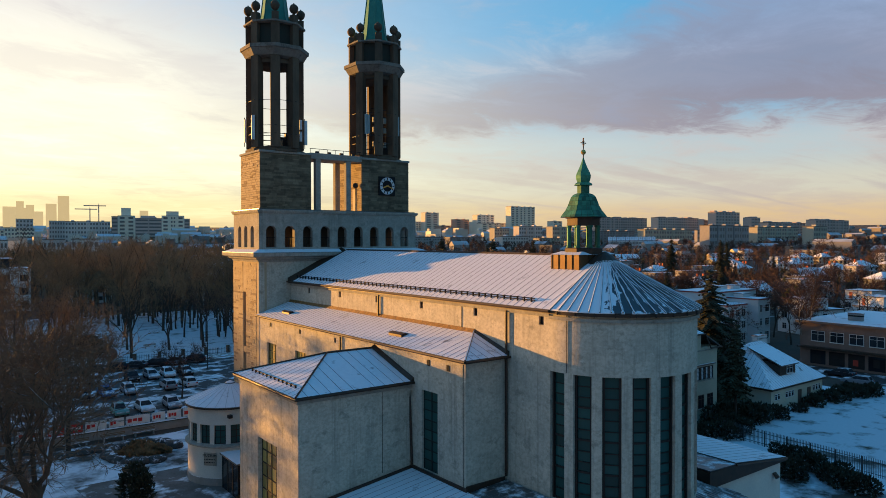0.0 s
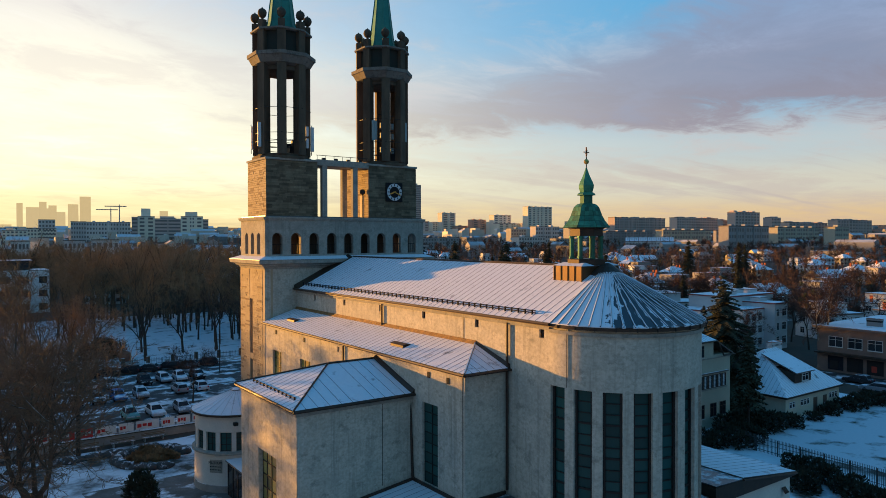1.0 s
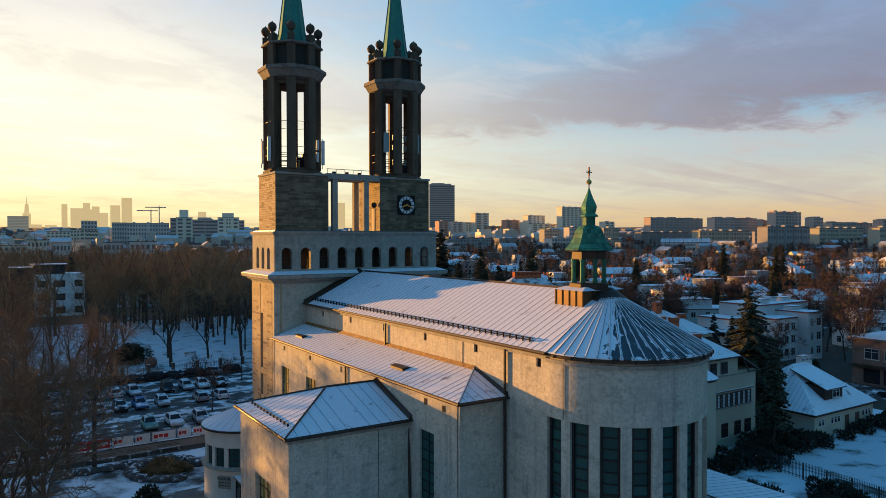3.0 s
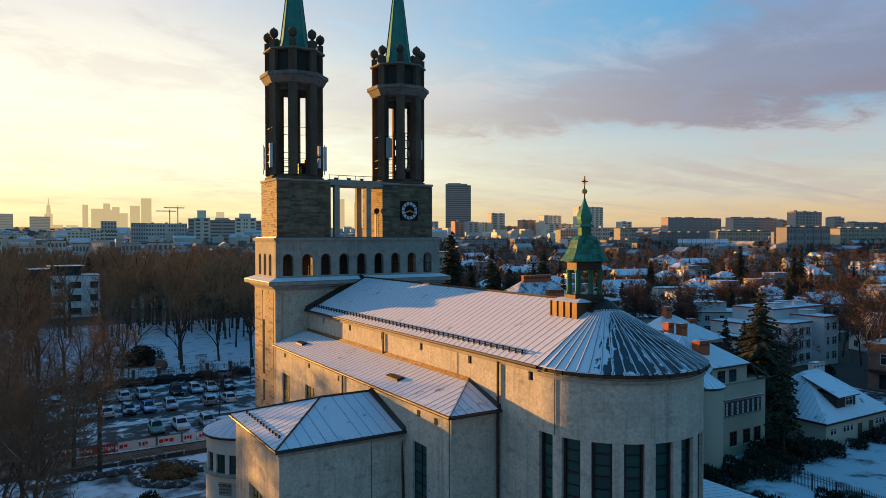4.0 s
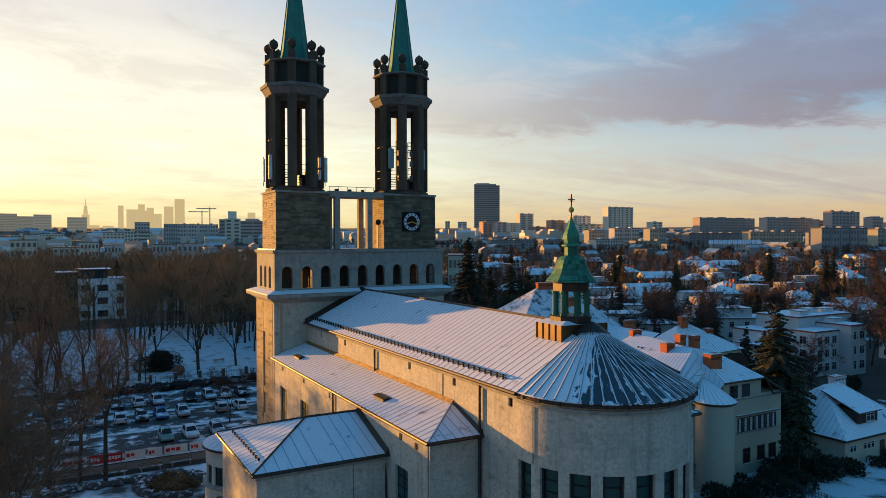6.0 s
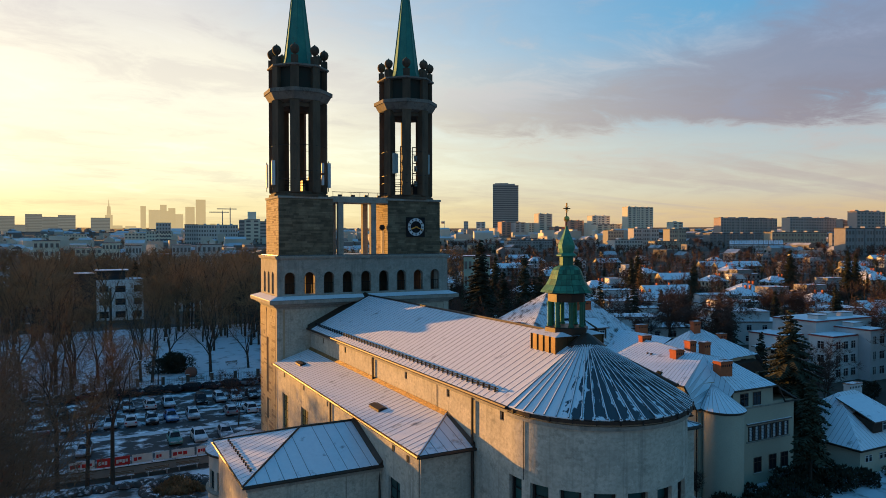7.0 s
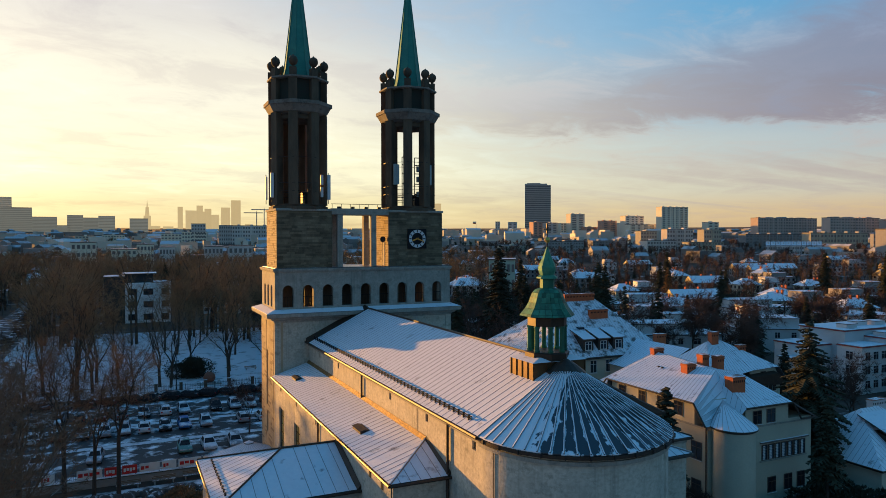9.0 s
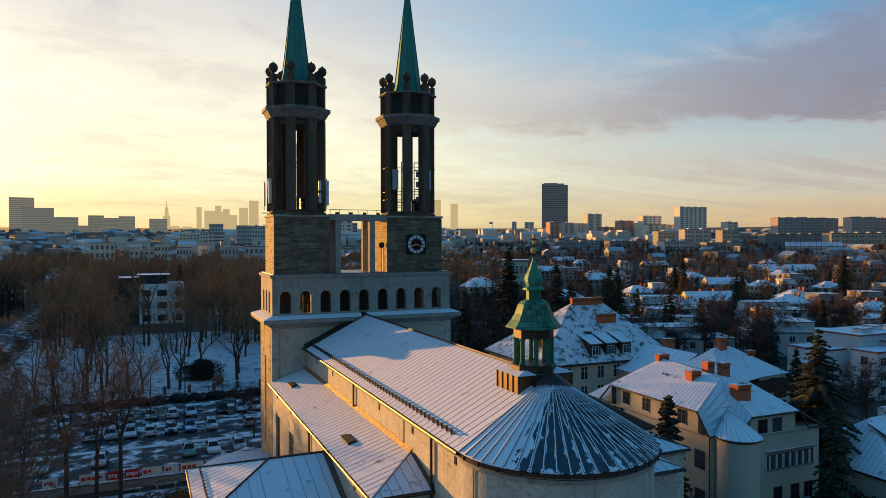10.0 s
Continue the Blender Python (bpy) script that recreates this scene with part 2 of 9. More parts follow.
plaster = material("pale_plaster", (0.55, 0.51, 0.415), 0.9, second=(0.41, 0.385, 0.315), scale=0.7, contrast=1.0, fine=4.5, bump=0.45, stain=(0.19, 0.19, 0.15), stain_scale=1.3, stain_at=0.54, streak=(1, 1, 1.25), wash=(0.62, 0.59, 0.50), grit=0.9, drip=(0.17, 0.17, 0.135))
plaster_light = material("light_plaster", (0.62, 0.58, 0.50), 0.9, second=(0.5, 0.47, 0.42), scale=0.5, contrast=0.7, fine=8, bump=0.15)
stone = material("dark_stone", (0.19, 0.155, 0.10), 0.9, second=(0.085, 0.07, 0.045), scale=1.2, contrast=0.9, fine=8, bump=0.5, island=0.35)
# lighter, golden copy of the stone: sunlight put into the colour of sunward faces
stone_sunlit = material("sunlit_tone_stone", (0.40, 0.325, 0.21), 0.9, second=(0.30, 0.24, 0.155), scale=1.2, contrast=0.8, fine=8, bump=0.4, island=0.10, odd=(0.20, 0.15, 0.10))
cap_stone = material("weathered_cap_stone", (0.235, 0.215, 0.18), 0.9, second=(0.13, 0.12, 0.10), scale=0.9, contrast=0.9, fine=7, bump=0.3, stain=(0.06, 0.055, 0.045), stain_scale=1.4, stain_at=0.52)
dark_copper = material("dark_copper_sheet", (0.016, 0.028, 0.020), 0.6, second=(0.028, 0.024, 0.018), scale=1.2, contrast=0.9, bump=0.1)
pier_stone = material("pier_stone", (0.135, 0.098, 0.064), 0.9, second=(0.05, 0.039, 0.028), scale=0.8, contrast=0.9, fine=7, bump=0.4, streak=(1, 1, 0.35))
trim_stone = material("trim_stone", (0.36, 0.345, 0.295), 0.9, second=(0.25, 0.24, 0.205), scale=0.9, contrast=0.95, fine=6, bump=0.4, stain=(0.13, 0.13, 0.11), stain_scale=1.0, stain_at=0.55, grit=0.8, drip=(0.14, 0.145, 0.12))
metal_snow = material("snowy_metal_sheet", (0.115, 0.12, 0.125), 0.45, 0.5, second=(0.17, 0.165, 0.16), scale=2, contrast=0.6, bump=0.06, piece=0.05, snow=0.95, snow_scale=0.9, tone=0.86)
metal_part_snow = material("half_snowy_metal_sheet", (0.10, 0.115, 0.125), 0.4, 0.6, second=(0.16, 0.16, 0.16), scale=2, contrast=0.6, bump=0.05, piece=0.15, snow=0.50, snow_scale=1.3, tone=0.9)
seam_metal = material("seam_metal", (0.20, 0.18, 0.175), 0.5, 0.3, second=(0.4, 0.4, 0.42), scale=1.3, contrast=1.0, bump=0)
dark_metal = material("dark_sheet_metal", (0.05, 0.038, 0.03), 0.5, 0.5, second=(0.09, 0.06, 0.04), scale=2, contrast=0.6, bump=0.05)
bright_copper = material("bright_copper_flashing", (0.30, 0.17, 0.055), 0.6, 0.3, second=(0.09, 0.055, 0.03), scale=3.5, contrast=0.9, fine=14, bump=0.8)
copper_brown = material("brown_copper", (0.135, 0.078, 0.033), 0.5, 0.5, second=(0.09, 0.05, 0.03), scale=1.5, contrast=0.8, bump=0.05, piece=0.1)
verdigris = material("verdigris_copper", (0.05, 0.205, 0.125), 0.6, 0.15, second=(0.022, 0.10, 0.068), scale=2.0, contrast=0.9, fine=9, bump=0.2, stain=(0.05, 0.06, 0.045), stain_scale=1.1, stain_at=0.55, piece=0.42, drip=(0.018, 0.05, 0.036))
teal_copper = material("teal_copper", (0.035, 0.20, 0.165), 0.6, 0.15, second=(0.06, 0.27, 0.20), scale=0.9, contrast=0.8, fine=7, bump=0.15, stain=(0.06, 0.09, 0.07), stain_scale=0.7, stain_at=0.6)
iron = material("dark_iron", (0.045, 0.042, 0.04), 0.6, 0.6, bump=0)
panel_white = material("white_antenna_plastic", (0.62, 0.66, 0.68), 0.5, bump=0)
panel_grey = material("grey_green_aerial_plastic", (0.30, 0.38, 0.38), 0.5, bump=0)
gold = material("gilded_metal", (0.65, 0.40, 0.10), 0.35, 0.9, bump=0)
glass_dark = glass_material("dark_green_glass", (0.012, 0.062, 0.058), 0.28)
car_glass = material("dusty_car_glass", (0.018, 0.020, 0.024), 0.85, second=(0.05, 0.055, 0.06), scale=3, contrast=0.8, bump=0, spec=0.08)
glass_amber = glass_material("leaded_glass", (0.30, 0.24, 0.07), 0.3, 0.5)
glass_plain = glass_material("dark_glass", (0.02, 0.024, 0.03), 0.06)
black = material("soot_black", (0.012, 0.012, 0.013), 0.9, bump=0)
ground_snow = material("snowy_ground", (0.075, 0.062, 0.05), 0.95, second=(0.05, 0.045, 0.038), scale=0.4, contrast=0.8, fine=4, bump=0.4, snow=0.62, snow_scale=0.16, tone=0.85)

# ---------------------------------------------------------------- building tools
def thing(name, label, category, at=(0, 0, 0), turn=0.0, group="", kind=""):
    ob = new(name)
    ob.empty_display_size = 0.3
    ob.matrix_world = pose(*at, 0, 0, turn)
    return tagged(ob, label, category, group, kind)


def mesh_of(bm, mat, smooth=False):
    me = bpy.data.meshes.new("mesh")
    bmesh.ops.recalc_face_normals(bm, faces=bm.faces)
    bm.to_mesh(me)
    bm.free()
    for m in (mat if isinstance(mat, (list, tuple)) else [mat]):
        me.materials.append(m)
    if smooth:
        me.polygons.foreach_set("use_smooth", [True] * len(me.polygons))
        me.set_sharp_from_angle(angle=radians(42))
    return me


def part(name, bm, mat, parent=None, label="", smooth=False, at=None, kind=""):
    """One bmesh as one mesh object, in the space of its parent."""
    me = bm if isinstance(bm, bpy.types.Mesh) else mesh_of(bm, mat, smooth)
    ob = new(name, me)
    if parent is not None:
        ob.parent = parent
    if at is not None:
        ob.matrix_basis = at
    return tagged(ob, label, kind=kind)


def solid(name, bm, mat, label, category, group="", kind="", smooth=False):
    return tagged(part(name, bm, mat, smooth=smooth), label, category, group, kind)


def box(x0, x1, y0, y1, z0, z1, bm=None, bevel=0.0):
    bm = bm or bmesh.new()
    vs = [bm.verts.new((x, y, z)) for z in (z0, z1) for x, y in ((x0, y0), (x1, y0), (x1, y1), (x0, y1))]
    fs = [bm.faces.new([vs[i] for i in f]) for f in ((3, 2, 1, 0), (4, 5, 6, 7), (0, 1, 5, 4), (1, 2, 6, 5), (2, 3, 7, 6), (3, 0, 4, 7))]
    if bevel:
        bmesh.ops.bevel(bm, geom=list({e for f in fs for e in f.edges}), offset=bevel, segments=1, affect="EDGES")
    return bm


def prism(poly, z0, z1, bm=None):
    bm = bm or bmesh.new()
    a = [bm.verts.new((x, y, z0)) for x, y in poly]
    b = [bm.verts.new((x, y, z1)) for x, y in poly]
    bm.faces.new(a[::-1]), bm.faces.new(b)
    n = len(poly)
    for i in range(n):
        bm.faces.new((a[i], a[(i + 1) % n], b[(i + 1) % n], b[i]))
    return bm


def rings(levels, bm=None, cap=True):
    """Joins closed loops of equal length, each a list of (x, y, z), from the first to the last."""
    bm = bm or bmesh.new()
    loops = [[bm.verts.new(p) for p in lv] for lv in levels]
    n = len(loops[0])
    for a, b in zip(loops, loops[1:]):
        for i in range(n):
            bm.faces.new((a[i], a[(i + 1) % n], b[(i + 1) % n], b[i]))
    if cap:
        bm.faces.new(loops[0][::-1]), bm.faces.new(loops[-1])
    return bm


def lathe(profile, n=16, cx=0.0, cy=0.0, start=0.0, bm=None, cap=True):
    """profile: (radius, z) from below upwards."""
    def loop(r, z):
        return [(cx + r * math.cos(radians(start) + 2 * math.pi * i / n), cy + r * math.sin(radians(start) + 2 * math.pi * i / n), z) for i in range(n)]
    return rings([loop(max(r, 0.004), z) for r, z in profile], bm, cap)


def hull(points, bm=None):
    """A closed convex body round a few corners."""
    bm = bm or bmesh.new()
    vs = [bm.verts.new(p) for p in points]
    bmesh.ops.convex_hull(bm, input=vs)
    return bm


def tube(points, r, n=6, bm=None, r1=None):
    """A round bar along a line of points; r1: its radius at the end."""
    bm = bm or bmesh.new()
    pts = [Vector(p) for p in points]
    loops = []
    for i, p in enumerate(pts):
        d = (pts[min(i + 1, len(pts) - 1)] - pts[max(i - 1, 0)]).normalized()
        side = d.cross(Vector((0, 0, 1)) if abs(d.z) < 0.9 else Vector((1, 0, 0))).normalized()
        up = d.cross(side)
        rr = r if r1 is None else r + (r1 - r) * i / (len(pts) - 1)
        loops.append([tuple(p + rr * (side * math.cos(2 * math.pi * k / n) + up * math.sin(2 * math.pi * k / n))) for k in range(n)])
    return rings(loops, bm)


def wall_with_holes(axis, at, thick, u0, u1, z0, z1, holes, bm=None):
    """An upright wall in the plane axis = at, its body reaching by thick along that axis; holes (ua, ub, za, zb) go through it."""
    bm = bm or bmesh.new()
    us = sorted({u0, u1, *[h[0] for h in holes], *[h[1] for h in holes]})
    a, b = min(at, at + thick), max(at, at + thick)
    for ua, ub in zip(us, us[1:]):
        mid = (ua + ub) / 2
        cuts = sorted((h[2], h[3]) for h in holes if h[0] < mid < h[1])
        z = z0
        for lo, hi in cuts + [(z1, z1)]:
            if lo - z > 1e-4:
                if axis == "x":
                    box(a, b, ua, ub, z, lo, bm)
                else:
                    box(ua, ub, a, b, z, lo, bm)
            z = hi
    bmesh.ops.remove_doubles(bm, verts=bm.verts, dist=1e-4)
    return bm


def grid_window(parent, axis, at, out, u0, u1, z0, z1, cols, rows, glass, frame_mat, bar=0.05, depth=0.25, name="window", sill=None):
    """A window in an opening: frame with bars, one pane to a field, set back by depth from the wall's face at `at`; out: +1 or -1, the way it looks."""
    f0 = at - out * depth
    bm = bmesh.new()

    def bx(ua, ub, za, zb, da, db, into):
        a, b = sorted((f0 + out * da, f0 + out * db))
        if axis == "x":
            box(a, b, ua, ub, za, zb, into)
        else:
            box(ua, ub, a, b, za, zb, into)
    us, zs = [], []
    for lines, lo, hi, n in ((us, u0, u1, cols), (zs, z0, z1, rows)):
        for i in range(n + 1):
            c = lo + (hi - lo) * i / n
            lines += [max(lo, c - bar / 2), min(hi, c + bar / 2)]
    for i in range(len(us) - 1):
        for j in range(len(zs) - 1):
            if i % 2 == 0 or j % 2 == 0:
                bx(us[i], us[i + 1], zs[j], zs[j + 1], -0.03, 0.05, bm)
    bmesh.ops.remove_doubles(bm, verts=bm.verts, dist=1e-4)
    w = part(name, bm, frame_mat, parent)
    for i in range(cols):
        for j in range(rows):
            pb = bmesh.new()
            bx(u0 + (u1 - u0) * i / cols, u0 + (u1 - u0) * (i + 1) / cols, z0 + (z1 - z0) * j / rows, z0 + (z1 - z0) * (j + 1) / rows, -0.01, 0.01, pb)
            part("pane", pb, glass, w)
    if sill:
        sb = bmesh.new()
        bx(u0 - 0.1, u1 + 0.1, z0 - 0.08, z0, 0, depth + 0.08, sb)
        part("sill", sb, sill, w)
    return w


def clipped(poly, lo, hi):
    """The piece of a flat outline of (u, v) between two lines of equal u."""
    for limit, sign in ((lo, 1), (hi, -1)):
        cut = []
        for (u0, v0), (u1, v1) in zip(poly, poly[1:] + poly[:1]):
            i0, i1 = sign * (u0 - limit) >= 0, sign * (u1 - limit) >= 0
            if i0:
                cut.append((u0, v0))
            if i0 != i1:
                f = (limit - u0) / (u1 - u0)
                cut.append((limit, v0 + (v1 - v0) * f))
        poly = cut
        if not poly:
            break
    return poly


def flat_panels(parent, corners, up, pitch, mats, name, seam, thick):
    """Sheet panels that run straight up the slope, cut to the outline of the roof face."""
    u = up.cross(Vector((0, 0, 1))).normalized()
    v = u.cross(up)
    o = corners[0]
    flat = []
    for p in corners:
        w = ((p - o).dot(u), (p - o).dot(v))
        if not flat or (w[0] - flat[-1][0]) ** 2 + (w[1] - flat[-1][1]) ** 2 > 0.0025:
            flat.append(w)
    u0, u1 = min(w[0] for w in flat), max(w[0] for w in flat)
    n = max(1, round((u1 - u0) / pitch))
    for i in range(n):
        lo, hi = u0 + (u1 - u0) * i / n, u0 + (u1 - u0) * (i + 1) / n
        piece = clipped(flat, lo, hi)
        ring = []
        for w in piece:
            if not ring or abs(w[0] - ring[-1][0]) + abs(w[1] - ring[-1][1]) > 0.01:
                ring.append(w)
        if len(ring) > 1 and abs(ring[0][0] - ring[-1][0]) + abs(ring[0][1] - ring[-1][1]) < 0.01:
            ring.pop()
        if len(ring) < 3:
            continue
        pts = [o + u * a + v * b for a, b in ring]
        bm = bmesh.new()
        l0, l1 = [bm.verts.new(p - up * thick) for p in pts], [bm.verts.new(p) for p in pts]
        m = len(pts)
        for k in range(m):
            bm.faces.new((l0[k], l0[(k + 1) % m], l1[(k + 1) % m], l1[k]))
        bm.faces.new(l0[::-1]), bm.faces.new(l1)
        at = [b for a, b in ring if abs(a - lo) < 0.005]
        if i and len(at) > 1 and max(at) - min(at) > 0.25:
            b0, b1 = min(at), max(at)
            w = [o + u * a + v * b for a, b in ((lo - 0.018, b0), (lo + 0.018, b0), (lo + 0.018, b1), (lo - 0.018, b1))]
            s0, s1 = [bm.verts.new(p - up * 0.01) for p in w], [bm.verts.new(p + up * seam) for p in w]
            for k in range(4):
                bm.faces.new((s0[k], s0[(k + 1) % 4], s1[(k + 1) % 4], s1[k])).material_index = 1
            bm.faces.new(s1).material_index = 1
        part(name, bm, mats, parent)


def seamed_roof(parent, corners, pitch, mat, name="roof_panel", seam=0.010, thick=0.06, flip=False, seam_mat=None):
    """A sheet roof of separate panels with a standing seam along each. corners: eave start, eave end, ridge end, ridge start."""
    a, b, c, d = [Vector(p) for p in corners]
    n = max(1, round((b - a).length / pitch))
    up = (b - a).cross(d - a).normalized()
    if up.z < 0:
        up = -up
    if abs((c - a).dot(up)) < 0.03 and up.z < 0.9995:
        flat_panels(parent, (a, b, c, d), up, pitch, [mat, seam_mat or seam_metal], name, seam, thick)
        return
    for i in range(n):
        s, e = i / n, (i + 1) / n
        q = [a.lerp(b, s), a.lerp(b, e), d.lerp(c, e), d.lerp(c, s)]
        bm = bmesh.new()
        loop0 = [bm.verts.new(p - up * thick) for p in q]
        loop1 = [bm.verts.new(p) for p in q]
        same = (q[2] - q[3]).length < 1e-3
        for k in range(4):
            bm.faces.new((loop0[k], loop0[(k + 1) % 4], loop1[(k + 1) % 4], loop1[k]))
        bm.faces.new(loop0[::-1]), bm.faces.new(loop1)
        if same:
            bmesh.ops.remove_doubles(bm, verts=bm.verts, dist=1e-3)
        along = (b - a).normalized() * 0.018
        s0, s1 = q[0], q[3]
        if (s1 - s0).length > 0.3:
            w = [s0 - along, s0 + along, s1 + along, s1 - along]
            lo = [bm.verts.new(p - up * 0.01) for p in w]
            hi = [bm.verts.new(p + up * seam) for p in w]
            for k in range(4):
                bm.faces.new((lo[k], lo[(k + 1) % 4], hi[(k + 1) % 4], hi[k])).material_index = 1
            bm.faces.new(hi).material_index = 1
        part(name, bm, [mat, seam_mat or seam_metal], parent)


# ---------------------------------------------------------------- the church
XC, NAVE, AISLE, WING = 35.1, 5.7, 9.0, 17.2       # axis; half widths of nave, aisles and side wings
APSE_X, APSE_Y, APSE_R = 34.49, 28.43, 5.11        # middle and radius of the apse
FRONT_Y, BACK_Y = 64.4, 71.2
church = thing("church", "large pale plastered twin-towered church with snow-dusted sheet roofs", "church", (XC, 50, 0))
CH = Matrix.Translation((-XC, -50, 0))


def cpart(name, bm, mat, parent=None, label="", smooth=False):
    """A part of the church from world coordinates."""
    bmesh.ops.transform(bm, matrix=CH, verts=bm.verts)
    return part(name, bm, mat, parent or church, label, smooth)


def arch_wall(axis, at, thick, u0, u1, z0, z1, centres, width, foot, top, n=8):
    """A wall pierced by round-headed openings."""
    bm = bmesh.new()
    a, b = sorted((at, at + thick))
    r = width / 2
    spring = top - r

    def slab(pts):
        vs = []
        for d in (a, b):
            vs += [(d, u, z) if axis == "x" else (u, d, z) for u, z in pts]
        k = len(pts)
        v = [bm.verts.new(p) for p in vs]
        bm.faces.new(v[:k]), bm.faces.new(v[k:][::-1])
        for i in range(k):
            bm.faces.new((v[i], v[(i + 1) % k], v[k + (i + 1) % k], v[k + i]))
    u = u0
    for c in centres:
        slab([(u, z0), (c - r, z0), (c - r, z1), (u, z1)])
        if foot > z0 + 1e-3:
            slab([(c - r, z0), (c + r, z0), (c + r, foot), (c - r, foot)])
        for k in range(n):
            t0, t1 = math.pi * (1 - k / n), math.pi * (1 - (k + 1) / n)
            p0, p1 = (c + r * math.cos(t0), spring + r * math.sin(t0)), (c + r * math.cos(t1), spring + r * math.sin(t1))
            slab([p0, p1, (p1[0], z1), (p0[0], z1)])
        u = c + r
    slab([(u, z0), (u1, z0), (u1, z1), (u, z1)])
    bmesh.ops.remove_doubles(bm, verts=bm.verts, dist=1e-4)
    return bm


def small_windows(axis, at, out, spots, w, h, parent):
    for u, z in spots:
        grid_world(axis, at, out, u - w / 2, u + w / 2, z - h / 2, z + h / 2, 1, 1, glass_plain, dark_metal, parent, 0.05, 0.18)


def grid_world(axis, at, out, u0, u1, z0, z1, cols, rows, glass, frame_mat, parent, bar=0.06, depth=0.25):
    dx, dy = (-50, -XC) if axis == "x" else (-XC, -50)
    return grid_window(parent, axis, at + dy, out, u0 + dx, u1 + dx, z0, z1, cols, rows, glass, frame_mat, bar, depth)


# --- nave and aisles
sq_left = [(y, 17.95) for y in (60.3, 54.25, 48.05, 41.8, 35.55, 29.42)]
for side in (-1, 1):
    xw = XC + side * NAVE
    holes = [(y - 0.2, y + 0.2, z - 0.28, z + 0.28) for y, z in sq_left]
    wall = cpart("nave_wall", wall_with_holes("x", xw, -side * 0.5, APSE_Y + 0.26, FRONT_Y - 0.01, 0, 18.45, holes), plaster)
    small_windows("x", xw, side, sq_left, 0.4, 0.56, church)
    cpart("cornice", box(xw - 0.12 if side < 0 else xw, xw if side < 0 else xw + 0.12, APSE_Y + 0.26, FRONT_Y - 0.01, 18.2, 18.45), trim_stone)
    xa, ae = XC + side * AISLE, 32.5 if side < 0 else 29.9      # face and choir end of the aisle
    tall = [(61.4, 2.0, 6.9, 13.05), (55.2, 2.2, 6.9, 13.05), (36.2, 1.75, 7.75, 12.95)]
    tiny = [(61.6, 14.8), (55.3, 14.8), (48.95, 14.8), (36.3, 14.8), (34.2, 14.75)]
    holes = [(y - w / 2, y + w / 2, a, b) for y, w, a, b in tall] + [(y - 0.16, y + 0.16, z - 0.2, z + 0.2) for y, z in tiny[2:3]]
    wall = cpart("aisle_wall", wall_with_holes("x", xa, -side * 0.5, ae, FRONT_Y - 0.01, 0, 15.25, holes), plaster)
    for y, w, a, b in tall:
        grid_world("x", xa, side, y - w / 2, y + w / 2, a, b, 2 if w < 2 else 3, 8, glass_dark if y < 40 else glass_amber, iron, church, 0.06, 0.22)
    small_windows("x", xa, side, tiny[2:3], 0.32, 0.4, church)
    for y, z in tiny[:2] + tiny[3:]:
        cpart("vent_hole", box(xa + side * 0.015 - 0.02, xa + side * 0.015, y - 0.15, y + 0.15, z - 0.19, z + 0.19), black, wall)
    cpart("aisle_end_wall", box(min(xa, xw) + (0.5 if side < 0 else 0), max(xa, xw) - (0 if side < 0 else 0.5), ae, ae + 0.5, 0, 15.25), plaster)
    # aisle roof with a hipped end
    xe = XC + side * (AISLE + 0.28)
    roof = cpart("aisle_roof", hull([(xe, ae - 0.3, 15.3), (xe, FRONT_Y, 15.3), (xw, FRONT_Y, 16.5), (xw, ae + 3.2, 16.5), (xw, ae - 0.3, 15.3), (xe, ae - 0.3, 15.42), (xe, FRONT_Y, 15.42)]), dark_metal, None, "snow-dusted standing-seam sheet roof")
    seamed_roof(roof, [Vector(p) + Vector((-XC, -50, 0.06)) for p in ((xe, ae + 3.2, 15.45), (xe, FRONT_Y, 15.45), (xw, FRONT_Y, 16.58), (xw, ae + 3.2, 16.58))], 0.62, metal_snow)
    seamed_roof(roof, [Vector(p) + Vector((-XC, -50, 0.06)) for p in ((xe, ae - 0.3, 15.45), (xe, ae + 3.2, 15.45), (xw, ae + 3.2, 16.58), (xw - 0.01 * -side, ae + 3.19, 16.57))], 0.62, metal_snow)
    seamed_roof(roof, [Vector(p) + Vector((-XC, -50, 0.06)) for p in ((xw, ae - 0.3, 15.45), (xe, ae - 0.3, 15.45), (xw, ae + 3.18, 16.57), (xw, ae + 3.2, 16.58))], 0.62, metal_snow)
    cpart("ridge_strip", tube([(xe, ae - 0.3, 15.53), (xw, ae + 3.2, 16.66)], 0.06, 6), metal_snow)
    cpart("gutter", tube([(xe + side * 0.06, ae - 0.35, 15.4), (xe + side * 0.06, FRONT_Y, 15.4)], 0.085, 6), dark_metal)
    cpart("gutter", tube([(xe, ae - 0.38, 15.4), (xw, ae - 0.38, 15.4)], 0.085, 6), dark_metal)
    cpart("flashing", hull([(xw + side * 0.02, ae + 3.1, 16.4), (xw + side * 0.02, FRONT_Y, 16.4), (xw + side * 0.02, ae + 3.1, 16.8), (xw + side * 0.02, FRONT_Y, 16.8), (xw + side * 0.3, ae + 3.1, 16.5), (xw + side * 0.3, FRONT_Y, 16.5)]), bright_copper)
    cpart("flashing", hull([(xw + side * 0.02, ae + 3.2, 16.4), (xw + side * 0.02, ae - 0.3, 15.4), (xw + side * 0.02, ae + 3.2, 16.82), (xw + side * 0.02, ae - 0.3, 15.75), (xw + side * 0.2, ae + 3.2, 16.5), (xw + side * 0.2, ae - 0.3, 15.5)]), dark_metal)
